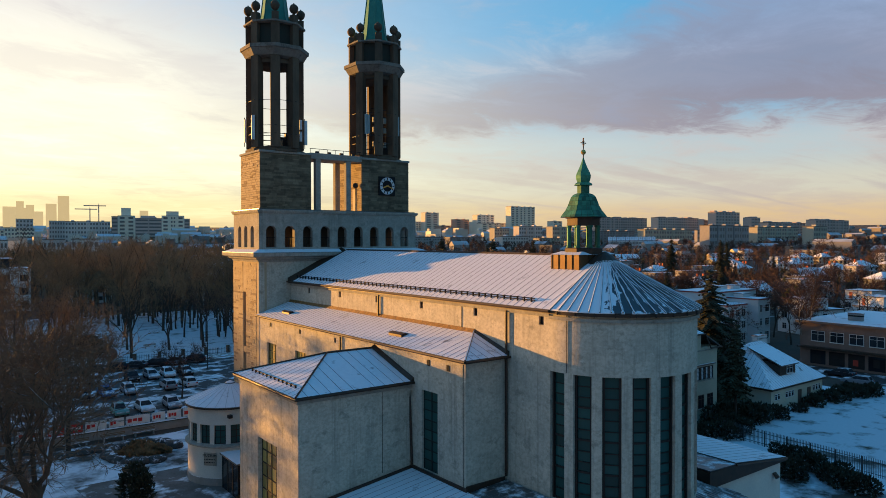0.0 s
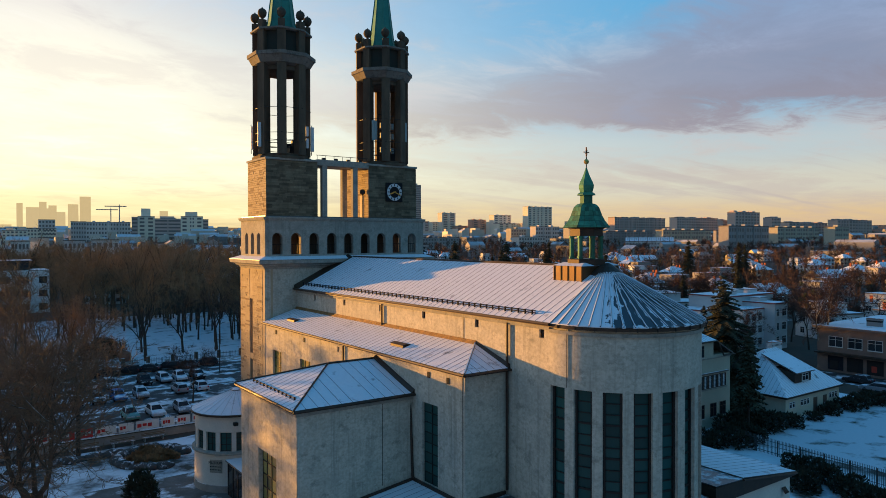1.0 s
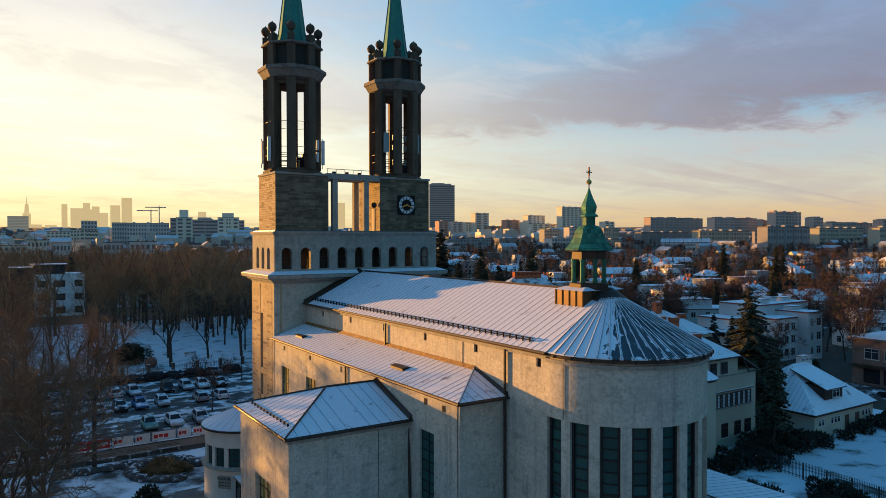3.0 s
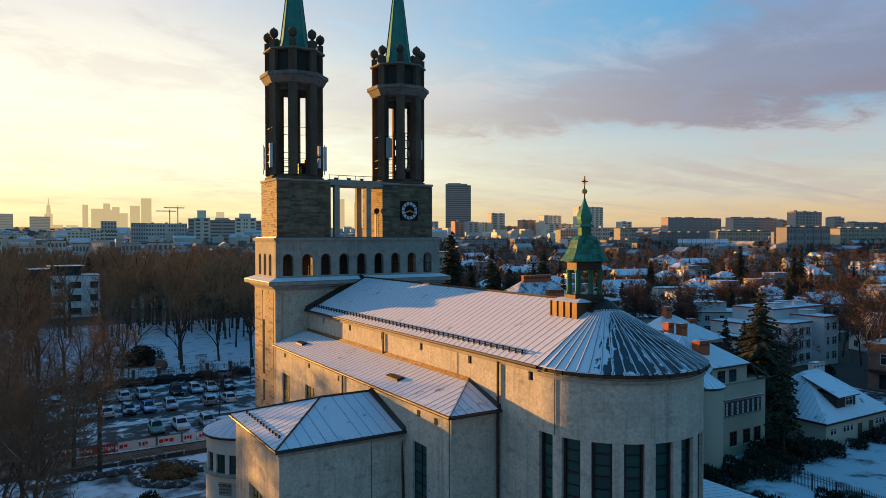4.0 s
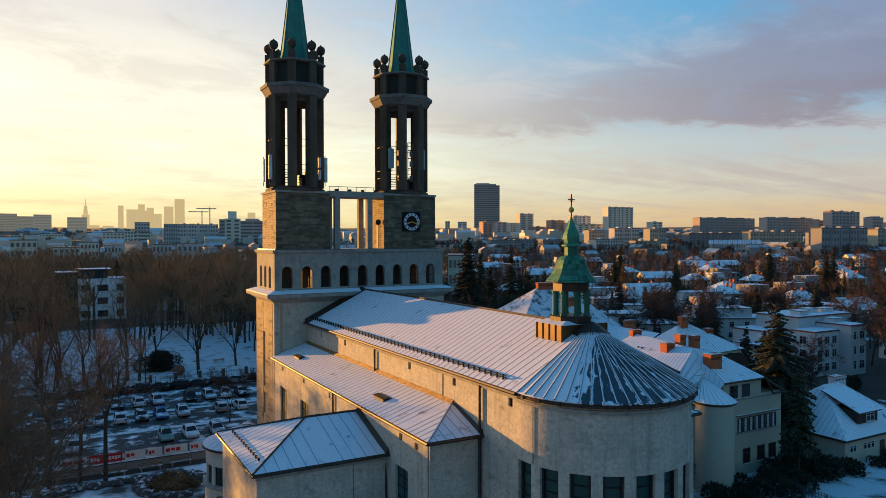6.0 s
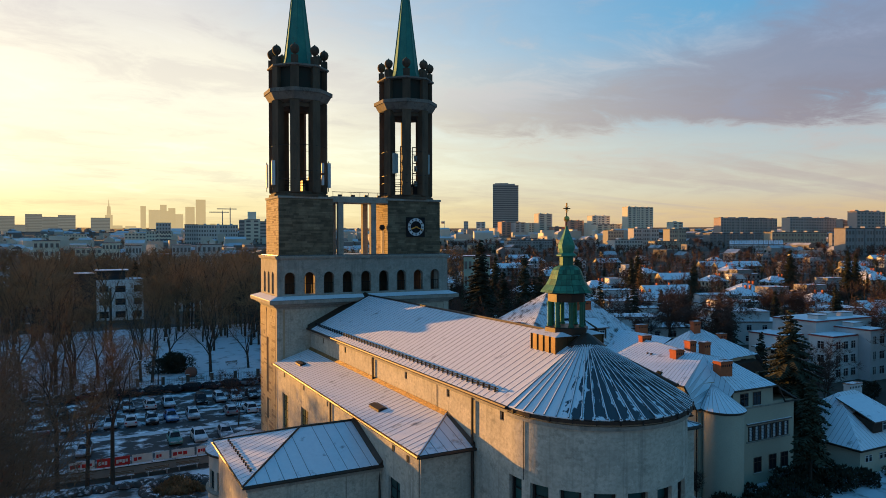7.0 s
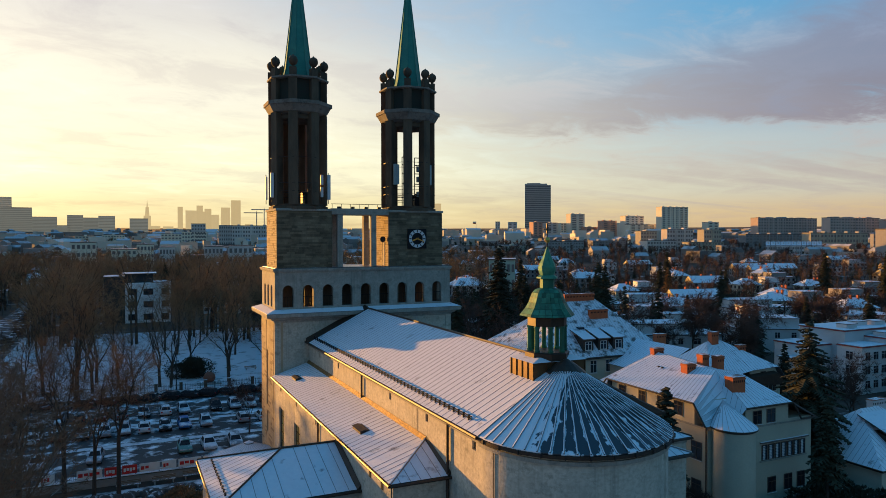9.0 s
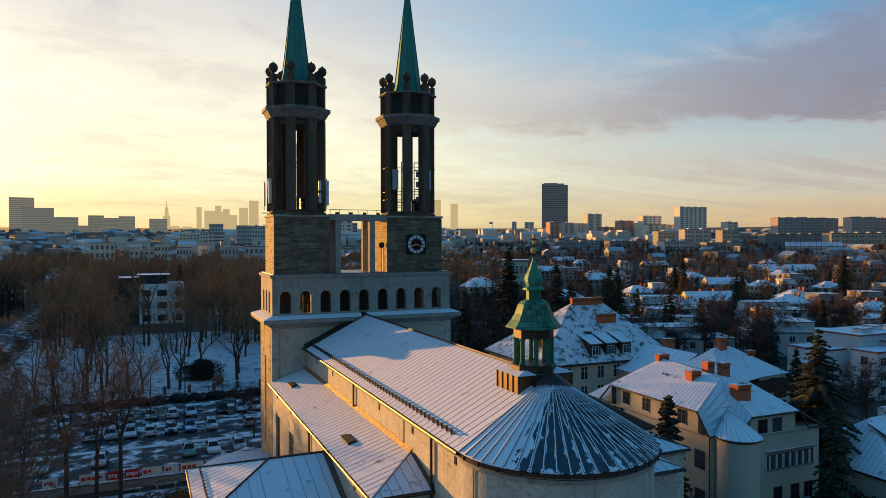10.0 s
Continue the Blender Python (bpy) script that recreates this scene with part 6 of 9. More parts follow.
def villa_house(seed, w, d, storeys, kind, wall_mat, label, detail=True):
    """A small house round its own origin: flat, gabled or hipped roof, windows on all storeys."""
    rnd = random.Random(seed)
    h = storeys * 2.75 + 0.2
    house = thing("house", label, "house", group="houses of the quarter")
    wall = part("wall", box(-w / 2, w / 2, -d / 2, d / 2, -1, h), wall_mat, house)
    if kind == "flat":
        part("roof", box(-w / 2 - 0.15, w / 2 + 0.15, -d / 2 - 0.15, d / 2 + 0.15, h, h + 0.3), roof_snow, house)
        if rnd.random() < 0.6:
            part("roof_room", box(-w / 2 + 0.8, w * 0.15, -d / 2 + 0.8, d / 2 - 0.8, h + 0.3, h + 2.6), wall_mat, house)
            part("roof", box(-w / 2 + 0.65, w * 0.15 + 0.15, -d / 2 + 0.65, d / 2 - 0.65, h + 2.6, h + 2.8), roof_snow, house)
        for k in range(3):
            chimney(house, rnd.uniform(-w / 2.3, w / 2.3), rnd.uniform(-d / 3, d / 3), h + 0.2, h + rnd.uniform(1.2, 3.4), 0.45, 0.9, white_render if rnd.random() < 0.6 else brick_red, False)
        top = h
    else:
        rise_ = d * (0.34 if kind == "gable" else 0.3)
        inset = 0 if kind == "gable" else d * 0.42
        e = 0.4
        pts = [(-w / 2 - e, -d / 2 - e, h), (w / 2 + e, -d / 2 - e, h), (w / 2 + e, d / 2 + e, h), (-w / 2 - e, d / 2 + e, h), (-w / 2 - e + inset, 0, h + rise_), (w / 2 + e - inset, 0, h + rise_)]
        part("roof", hull(pts + [(x, y, z - 0.12) for x, y, z in pts[:4]]), roof_seam_snow, house)
        for k in range(2):
            chimney(house, rnd.uniform(-w / 3, w / 3), rnd.uniform(-0.8, 0.8), h + rise_ * 0.5, h + rise_ + 0.8, 0.5, 0.9, None, False)
    if detail == "far":      # too far off to pick the panes apart
        line = bmesh.new()
        for s in range(storeys):
            z = 0.9 + s * 2.75
            for side, span, off in ((0, w, d), (1, d, w)):
                n = max(1, int(span / 3.2))
                for k in range(n):
                    u = -span / 2 + span * (k + 0.5) / n
                    if side:
                        box(-off / 2 - 0.04, -off / 2 + 0.1, u - 0.65, u + 0.65, z, z + 1.4, line)
                    else:
                        box(u - 0.65, u + 0.65, -off / 2 - 0.04, -off / 2 + 0.1, z, z + 1.4, line)
        part("glazing", line, glass_plain, house, kind="stuff")
    elif detail:
        for s in range(storeys):
            z = 0.9 + s * 2.75
            for yaw, span, off in ((0, w, d), (-90, d, w)):
                n = max(1, int(span / 3.6))
                for k in range(n):
                    if rnd.random() < 0.2:
                        continue
                    u = -span / 2 + span * (k + 0.5) / n
                    p = Matrix.Rotation(radians(yaw), 3, "Z") @ Vector((u, -off / 2 - 0.01, 0))
                    wall_window(house, p.x, p.y, z, rnd.choice((1.0, 1.2, 1.7)), 1.35, yaw, None, None, 1, False, True)
    return house


def put_house(base, x, y, turn):
    return plant(base, x, y, turn)


# --- the parsonage: cream walls, hipped sheet roofs, round stair turret
pars = thing("parsonage", "cream rendered parsonage with snowy hipped roofs and brick chimneys", "house", (67, 50.4, 0))
PX, PY = 67.0, 50.4


def ppart(name, bm, mat, parent=None, label="", smooth=False):
    bmesh.ops.transform(bm, matrix=Matrix.Translation((-PX, -PY, 0)), verts=bm.verts)
    return part(name, bm, mat, parent or pars, label, smooth)


def sheet(name, quad, mat=None, pitch=0.55, parent=None, thick=0.14):
    """A roof slope: a dark underside board and seamed sheet panels on top."""
    q = [Vector(p) for p in quad]
    nrm = (q[1] - q[0]).cross(q[3] - q[0])
    if nrm.length < 1e-6:
        nrm = (q[1] - q[0]).cross(q[2] - q[0])
    nrm = nrm.normalized() * (1 if nrm.z > 0 else -1)
    off = Vector((-PX, -PY, 0))
    seamed_roof(parent or pars, [p + off for p in q], pitch, mat or roof_seam_snow, thick=thick)


ppart("wall", box(67, 82.2, 50.4, 70.4, 0, 9.0), cream)
ppart("wall", box(67.002, 74, 52.3, 65.7, 9.0, 11.5), cream)
ppart("wall", box(72.2, 78.6, 50.402, 56, 9.0, 10.8), cream)
ppart("string_course", box(66.93, 67, 50.4, 70.4, 9.0, 9.2), trim_stone)
ppart("string_course", box(72, 82.2, 50.33, 50.4, 8.55, 8.7), trim_stone)
# roof slopes
RZ, RX = 13.7, 72.8
sheet("roof_slope", [(66.6, 52.0, 11.55), (66.6, 66.0, 11.55), (RX, 64.5, RZ + 0.9), (RX, 55.0, RZ + 0.2)])
sheet("roof_slope", [(66.5, 66.0, 9.45), (66.5, 70.8, 9.45), (RX, 64.5, RZ + 0.9), (66.6, 66.0, 11.55)])
sheet("roof_slope", [(66.5, 50.2, 9.45), (66.6, 52.0, 11.55), (RX, 55.0, RZ + 0.2), (70.4, 50.2, 9.45)])
sheet("roof_slope", [(72.0, 50.0, 10.85), (78.8, 50.0, 10.85), (78.0, 56.5, 13.0), (RX, 55.0, RZ + 0.2)])
sheet("roof_slope", [(78.8, 50.0, 10.85), (82.6, 50.0, 8.9), (82.6, 70.8, 9.0), (78.0, 62.0, 13.0)])
sheet("roof_slope", [(RX, 55.0, RZ + 0.2), (78.0, 56.5, 13.0), (78.0, 62.0, 13.0), (RX, 64.5, RZ + 0.9)])
sheet("roof_slope", [(66.5, 70.8, 9.45), (82.6, 70.8, 9.0), (78.0, 62.0, 13.0), (RX, 64.5, RZ + 0.9)])
sheet("roof_slope", [(70.4, 50.2, 9.45), (72.0, 50.0, 10.85), (RX, 55.0, RZ + 0.2), (RX - 0.05, 55.0, RZ + 0.19)])
for a, b in (((66.45, 51.9, 11.5), (66.45, 66.1, 11.5)), ((66.45, 66.1, 11.5), (66.4, 68.2, 9.4)), ((66.45, 51.9, 11.5), (66.4, 50.2, 9.4)), ((71.9, 49.95, 10.8), (78.8, 49.95, 10.8)), ((78.8, 49.95, 10.8), (80.1, 49.95, 8.9)), ((80.1, 49.95, 8.9), (82.6, 49.95, 8.85))):
    ppart("gutter", tube([a, b], 0.1, 6), dark_metal)
# stair turret
tur = ppart("turret", lathe([(2.05, 0), (2.05, 9.4)], 28, 69.0, 49.0), cream, None, "round stair turret", True)
ppart("turret_eave", lathe([(2.05, 9.25), (2.3, 9.4), (2.3, 9.5), (1.9, 9.55)], 28, 69.0, 49.0), dark_metal)
for k in range(22):
    a0, a1 = 2 * math.pi * k / 22, 2 * math.pi * (k + 1) / 22
    q = [(69 + 2.3 * math.cos(a0), 49 + 2.3 * math.sin(a0), 9.5), (69 + 2.3 * math.cos(a1), 49 + 2.3 * math.sin(a1), 9.5), (69.6, 51.0, 11.7)]
    bm = hull([*q, *[(x, y, z + 0.06) for x, y, z in q]])
    tube([Vector(q[0]) + Vector((0, 0, 0.06)), Vector(q[2]) + Vector((0, 0, 0.06))], 0.035, 4, bm)
    ppart("roof_panel", bm, roof_seam_snow)
ppart("downpipe", tube([(66.9, 50.6, 9.3), (66.9, 50.6, 0)], 0.07, 6), dark_metal)
for y, w in ((63.8, 1.1), (60.3, 1.1), (57.2, 1.1), (54.6, 1.2)):
    wall_window(pars, 0 - 0.01, y - PY, 9.75, w, 1.35, -90, brown_frame)
for y in (67.5, 63.8, 60.3, 56.5, 52.0):
    wall_window(pars, -0.01, y - PY, 5.7, 1.3, 1.75, -90, brown_frame)
    wall_window(pars, -0.01, y - PY, 2.0, 1.2, 1.5, -90, brown_frame)
for x in (73.9, 75.95):
    wall_window(pars, x - PX, -0.01, 8.95, 1.15, 1.3, 0, brown_frame)
for x in (76.1, 78.6, 80.6):
    wall_window(pars, x - PX, -0.01, 1.4, 1.1, 1.55, 0, brown_frame)
band = ppart("window_band", box(74.3, 81.4, 50.28, 50.4, 4.75, 4.9), trim_stone)
ppart("window_hood", box(74.3, 81.6, 50.15, 50.4, 6.75, 6.9), roof_snow)
for k in range(7):
    x = 74.6 + k * 0.97
    wall_window(pars, x + 0.4 - PX, -0.01, 4.98, 0.72, 1.5, 0, brown_frame, None, 0, False)
    for j in range(9):
        ppart("shutter_slat", box(x + 0.1, x + 0.42, 50.3, 50.34, 5.0 + j * 0.165, 5.12 + j * 0.165), shutter_white)
for x, y, z0, z1, w, d in ((71.4, 57.7, 12.4, 14.3, 1.3, 1.0), (74.2, 58.3, 13.2, 15.05, 1.0, 0.9), (75.6, 57.4, 12.8, 14.9, 1.0, 0.9), (73.1, 52.6, 10.8, 13.6, 1.8, 1.1), (72.9, 64.5, 13.8, 15.0, 1.5, 0.7)):
    chimney(pars, x - PX, y - PY, z0, z1, w, d)
for y in (61.0, 61.6):
    ppart("vent_pipe", lathe([(0.09, 12.3), (0.09, 13.2), (0.16, 13.2), (0.16, 13.45), (0.02, 13.5)], 8, 70.6, y), copper_brown)
ppart("street_lamp_arm", tube([(82.3, 50.2, 7.2), (82.9, 49.6, 8.2), (84.0, 49.2, 8.5)], 0.06, 5), iron)
ppart("lamp_head", box(83.8, 84.8, 49.0, 49.35, 8.45, 8.6, None, 0.04), panel_white)

# --- the wing behind it
bw = thing("rear_wing", "cream rear wing with a snowy sheet roof and brick chimneys", "house", (92, 72.7, 0))
part("wall", box(-6, 7, -4.5, 5, -0.2, 8.4), cream, bw)
part("gable_wall", hull([(0.8, -4.498, 8.4), (6.9, -4.498, 8.4), (1.2, -4.498, 10.0), (6.0, -4.498, 10.0), (0.8, -3.5, 8.4), (6.9, -3.5, 8.4), (1.2, -3.5, 10.0), (6.0, -3.5, 10.0)]), cream, bw)
rq = [(-7, -5, 9.0), (1, -5, 10.0), (6.2, -5, 10.2), (7.6, -5, 8.5), (7.6, 6, 8.5), (-7, 6, 9.0), (-2, 0.5, 13.6), (0.6, 0.5, 13.6)]
core = part("roof", hull([(x, y, z - 0.9) for x, y, z in rq]), dark_metal, bw)
seamed_roof(core, [(-7, -5, 9.0), (1, -5, 10.05), (0.6, 0.5, 13.6), (-2, 0.5, 13.6)], 0.55, roof_seam_snow)
seamed_roof(core, [(1, -5, 10.08), (6.2, -5, 10.25), (0.65, 0.5, 13.62), (0.6, 0.5, 13.62)], 0.55, roof_seam_snow)
seamed_roof(core, [(6.2, -5, 10.25), (7.6, -5, 8.55), (7.6, 6, 8.55), (0.6, 0.5, 13.65)], 0.6, roof_seam_snow)
seamed_roof(core, [(-7, 6, 9.0), (-7, -5, 9.0), (-2, 0.5, 13.6), (-2.01, 0.51, 13.6)], 0.55, roof_seam_snow)
for x, y, z0, z1 in ((-1.0, 0.3, 13, 14.9), (2.8, -1.2, 11.0, 13.0)):
    chimney(bw, x, y, z0, z1, 1.3, 0.8)
for x in (3.6, 5.6):
    wall_window(bw, x, -4.52, 8.3 if x < 5 else 5.0, 0.9, 1.3, 0, brown_frame)
for x in (4.2, 5.0, 5.8):
    wall_window(bw, x, -4.52, 6.8, 0.5, 0.7, 0, brown_frame)
link = thing("link_wing", "low link wing with a snowy lean-to roof", "house", (90, 86, 0))
part("wall", box(-5, 9, -7, 6, -0.2, 8.2), cream, link)
core = part("roof", hull([(-5.4, -7.4, 8.2), (9.4, -7.4, 8.2), (9.4, 6.4, 8.2), (-5.4, 6.4, 8.2), (2, -7.4, 11.6), (2, 6.4, 11.6)]), dark_metal, link)
seamed_roof(core, [(-5.4, -7.4, 8.27), (-5.4, 6.4, 8.27), (2, 6.4, 11.67), (2, -7.4, 11.67)], 0.55, roof_seam_snow)
seamed_roof(core, [(9.4, 6.4, 8.27), (9.4, -7.4, 8.27), (2, -7.4, 11.67), (2, 6.4, 11.67)], 0.55, roof_seam_snow)
chimney(link, 4.5, 2, 10.4, 12.6, 2.0, 0.9)

# --- the big house with the steep hipped roof and dormers
big = thing("parish_house", "large cream house with steep snowy hipped roof and dormers", "house", (84, 98, 0))
part("wall", box(-13, 12, -9, 9, -0.2, 9.6), cream, big)
pts = [(-13.6, -9.6, 9.6), (12.6, -9.6, 9.6), (12.6, 9.6, 9.6), (-13.6, 9.6, 9.6), (-2.0, 0, 18.0), (4.6, 0, 18.0)]
core = part("roof", hull([(x, y, z - 0.08) for x, y, z in pts] + [(x, y, z - 0.35) for x, y, z in pts[:4]]), dark_metal, big)
seamed_roof(core, [pts[0], pts[1], pts[5], pts[4]], 0.55, roof_thin_snow)
seamed_roof(core, [pts[3], pts[0], pts[4], (pts[4][0], 0.01, 18.0)], 0.55, roof_thin_snow)
seamed_roof(core, [pts[1], pts[2], pts[5], (pts[5][0], 0.01, 18.0)], 0.55, roof_thin_snow)
seamed_roof(core, [pts[2], pts[3], pts[4], pts[5]], 0.7, roof_thin_snow)
chimney(big, 1.3, 0, 17.0, 18.9, 6.2, 0.7)
chimney(big, 3.0, -3.2, 14.2, 16.4, 3.6, 0.8)
for x in (-3.0, 0.0, 3.0):
    dm = part("dormer", hull([(x - 1.0, -8.0, 10.4), (x + 1.0, -8.0, 10.4), (x - 1.0, -8.6, 12.3), (x + 1.0, -8.6, 12.3), (x - 1.0, -5.4, 12.9), (x + 1.0, -5.4, 12.9), (x - 1.0, -8.6, 10.2), (x + 1.0, -8.6, 10.2)]), dark_metal, big)
    part("dormer_roof", hull([(x - 1.2, -9.0, 12.3), (x + 1.2, -9.0, 12.3), (x - 1.2, -5.2, 13.5), (x + 1.2, -5.2, 13.5), (x - 1.2, -9.0, 12.45), (x + 1.2, -9.0, 12.45), (x - 1.25, -5.2, 13.65), (x + 1.25, -5.2, 13.65)]), roof_snow, dm)
    wall_window(big, x, -8.62, 10.65, 1.1, 1.25, 0)
for s in range(3):
    for k in range(8):
        wall_window(big, -11.6 + k * 3.1, -9.02, 1.0 + s * 3.0, 1.2, 1.9, 0)
for k in range(3):
    chimney(big, -10.5 + k * 1.2, -4 + k * 2.6, 10.0, 13.2, 0.9, 0.9)
part("skylight", box(-2.6, -1.6, -5.6, -4.4, 13.4, 13.9), glass_plain, big)

# --- the low villa in the garden
vil = thing("garden_villa", "low cream villa with a snowy hipped roof and a long dormer", "house", (88.6, 46.6, 0))
part("wall", box(0, 14.2, 0, 12, -0.2, 3.1), cream, vil)
vp = [(-0.4, -0.4, 3.1), (14.6, -0.4, 3.1), (14.6, 12.4, 3.1), (-0.4, 12.4, 3.1), (5.2, 6, 8.0), (8.6, 6, 8.0)]
core = part("roof", hull([(x, y, z - 0.1) for x, y, z in vp] + [(x, y, z - 0.25) for x, y, z in vp[:4]]), dark_metal, vil)
seamed_roof(core, [vp[0], vp[1], vp[5], vp[4]], 0.6, roof_seam_snow)
seamed_roof(core, [vp[3], vp[0], vp[4], (5.2, 6.01, 8.0)], 0.6, roof_seam_snow)
seamed_roof(core, [vp[1], vp[2], (8.6, 6.01, 8.0), vp[5]], 0.6, roof_seam_snow)
seamed_roof(core, [vp[2], vp[3], vp[4], vp[5]], 0.8, roof_seam_snow)
dm = part("dormer", hull([(4.0, 0.9, 4.2), (8.2, 0.9, 4.2), (4.0, 0.9, 5.5), (8.2, 0.9, 5.5), (4.0, 4, 6.2), (8.2, 4, 6.2)]), dark_metal, vil)
part("dormer_roof", hull([(3.7, 0.5, 5.5), (8.5, 0.5, 5.5), (3.7, 5.4, 7.5), (8.5, 5.4, 7.5), (3.7, 0.5, 5.65), (8.5, 0.5, 5.65), (3.7, 5.4, 7.65), (8.5, 5.4, 7.65)]), roof_seam_snow, dm)
wall_window(vil, 6.6, 0.88, 4.4, 1.5, 0.9, 0)
chimney(vil, 8.8, 6.4, 7.0, 8.7, 2.6, 0.8, white_render)
for x in (1.2, 1.9, 4.0, 4.8, 5.6, 11.6, 12.4, 13.2):
    wall_window(vil, x, -0.02, 1.5, 0.5, 0.7, 0, None, None, 0, False)
for x in (7.6, 10.2):
    part("door", box(x - 0.5, x + 0.5, -0.05, 0.05, 0, 2.1, None, 0.02), brown_frame, vil)

# --- the white modernist block behind the spruces
wb = thing("white_block", "white flat-roofed modernist house of three storeys with red roof trim", "house", (138.5, 78.2, 0))
for x0, x1, y0, y1, h in ((4.6, 9.6, 0, 7.3, 9.6), (-3.2, 4.598, 2.4, 7.3, 8.5), (-1, 17, 7.302, 17, 10.8), (-7, -1.002, 10, 18, 8.0)):
    part("wall", box(x0, x1, y0, y1, -0.2, h), white_render, wb)
    part("roof", box(x0 - 0.15, x1 + 0.15, y0 - 0.15, y1 + 0.15, h, h + 0.14), red_sheet, wb)
    part("roof_snow", box(x0, x1, y0, y1, h + 0.14, h + 0.26), roof_snow, wb)
part("canopy", box(-10, -7, 9, 15, 5.6, 5.8), roof_snow, wb)
for x, y, z in ((2, 9, 10.9), (8, 11, 10.9), (12, 10, 10.9), (5.6, 4, 9.7)):
    part("roof_room", box(x, x + 3.0, y, y + 2.2, z, z + 0.9), white_render, wb)
    part("roof_snow", box(x - 0.1, x + 3.1, y - 0.1, y + 2.3, z + 0.9, z + 1.02), roof_snow, wb)
for s in range(3):
    for x in (5.8, 8.2):
        wall_window(wb, x, -0.02, 1.2 + s * 2.9, 0.8 if x < 6 else 1.5, 1.5, 0)
    for x in (-1.6, 0.7, 3.0):
        wall_window(wb, x, 2.38, 1.0 + s * 2.6, 1.3, 1.4, 0)
    wall_window(wb, -3.22, 4.8, 1.0 + s * 2.6, 1.3, 1.4, -90)
    for x in (11.5, 14.5):
        wall_window(wb, x, 7.28, 1.4 + s * 3.2, 1.4, 1.6, 0)
    if s < 2:
        for y in (12, 15.5):
            wall_window(wb, -7.02, y, 1.2 + s * 3.2, 1.4, 1.5, -90)

# --- the shop building at the street
shop = thing("corner_shop", "weathered brown two-storey shop building with painted walls below", "building", (128, 46, 0))
part("wall", box(0, 26, -18, 16, 0, 7.6), material("weathered_brown_render", (0.22, 0.15, 0.12), 0.9, second=(0.15, 0.11, 0.09), scale=0.4, contrast=0.9, stain=(0.3, 0.24, 0.2), stain_scale=0.5, bump=0.2), shop)
part("roof", box(-0.6, 26.6, -18.6, 16.6, 7.6, 8.0), roof_snow, shop)
part("canopy", box(-1.2, 0, -18, 16, 3.2, 3.45), dark_metal, shop)
mural = [material("mural_" + n, c, 0.8, scale=2, contrast=0.9, bump=0) for n, c in (("green", (0.05, 0.16, 0.08)), ("red", (0.4, 0.06, 0.04)), ("black", (0.02, 0.02, 0.02)), ("white", (0.5, 0.5, 0.48)))]
rs = random.Random(4)
for k in range(10):
    y = -16 + k * 3.2
    wall_window(shop, -0.02, y, 4.5, 2.2, 1.7, -90)
    part("shop_front", box(-0.06, 0.0, y - 1.3, y + 1.3, 0.4, 2.8), mural[2] if k % 3 else glass_plain, shop)
    part("painted_panel", box(-0.09, -0.06, y - rs.uniform(0.3, 1.1), y + rs.uniform(0.3, 1.1), rs.uniform(0.5, 1.0), rs.uniform(1.6, 2.5)), rs.choice(mural), shop)
for y in (-10, 2, 9):
    chimney(shop, 6, y, 7.6, 9.3, 0.8, 2.4, grey_render)

# --- the quarter beyond: many small houses, set about at random
flat_a = villa_house(1, 11, 9, 2, "flat", white_render, "white flat-roofed villa under snow")
flat_b = villa_house(2, 16, 9, 2, "flat", grey_render, "grey flat-roofed terrace house under snow")
flat_c = villa_house(3, 24, 10, 2, "flat", white_render, "long white flat-roofed terrace under snow")
gab_a = villa_house(4, 12, 10, 2, "gable", cream, "cream gabled house with snowy roof")
gab_b = villa_house(5, 20, 10, 2, "gable", grey_render, "grey gabled terrace with snowy roof and chimneys")
hip_a = villa_house(6, 14, 12, 2, "hip", ochre_render, "ochre house with snowy hipped roof")
hip_b = villa_house(7, 11, 10, 2, "hip", white_render, "white house with snowy hipped roof")
far_kinds = [villa_house(11, 11, 9, 2, "flat", white_render, "white flat-roofed villa under snow", "far"), villa_house(12, 16, 9, 2, "flat", grey_render, "grey flat-roofed terrace house under snow", "far"),
             villa_house(13, 20, 10, 2, "gable", grey_render, "grey gabled terrace with snowy roof and chimneys", "far"), villa_house(14, 14, 12, 2, "hip", white_render, "white house with snowy hipped roof", "far"),
             villa_house(15, 11, 10, 2, "hip", cream, "cream house with snowy hipped roof", "far")]
kinds = [flat_a, flat_a, flat_b, flat_c, flat_c, gab_a, gab_b, hip_a, hip_b]
rnd = random.Random(23)
TERRACES = ((132, 128), (150, 143), (162, 160), (142, 168), (166, 124), (186, 148), (196, 118), (178, 176), (212, 140), (205, 165), (236, 152), (190, 196), (168, 196))
spots = list(TERRACES)


def free(x, y, r):
    if x < 62 and y < 235 and not (x > 56 and y > 125):
        return False
    if x < 80 and y < 265:
        return False
    if 56 < x < 168 and y < 118:
        return False
    if 118 < x < 160 and y < 70:
        return False
    return all((x - a) ** 2 + (y - b) ** 2 > r * r for a, b in spots)


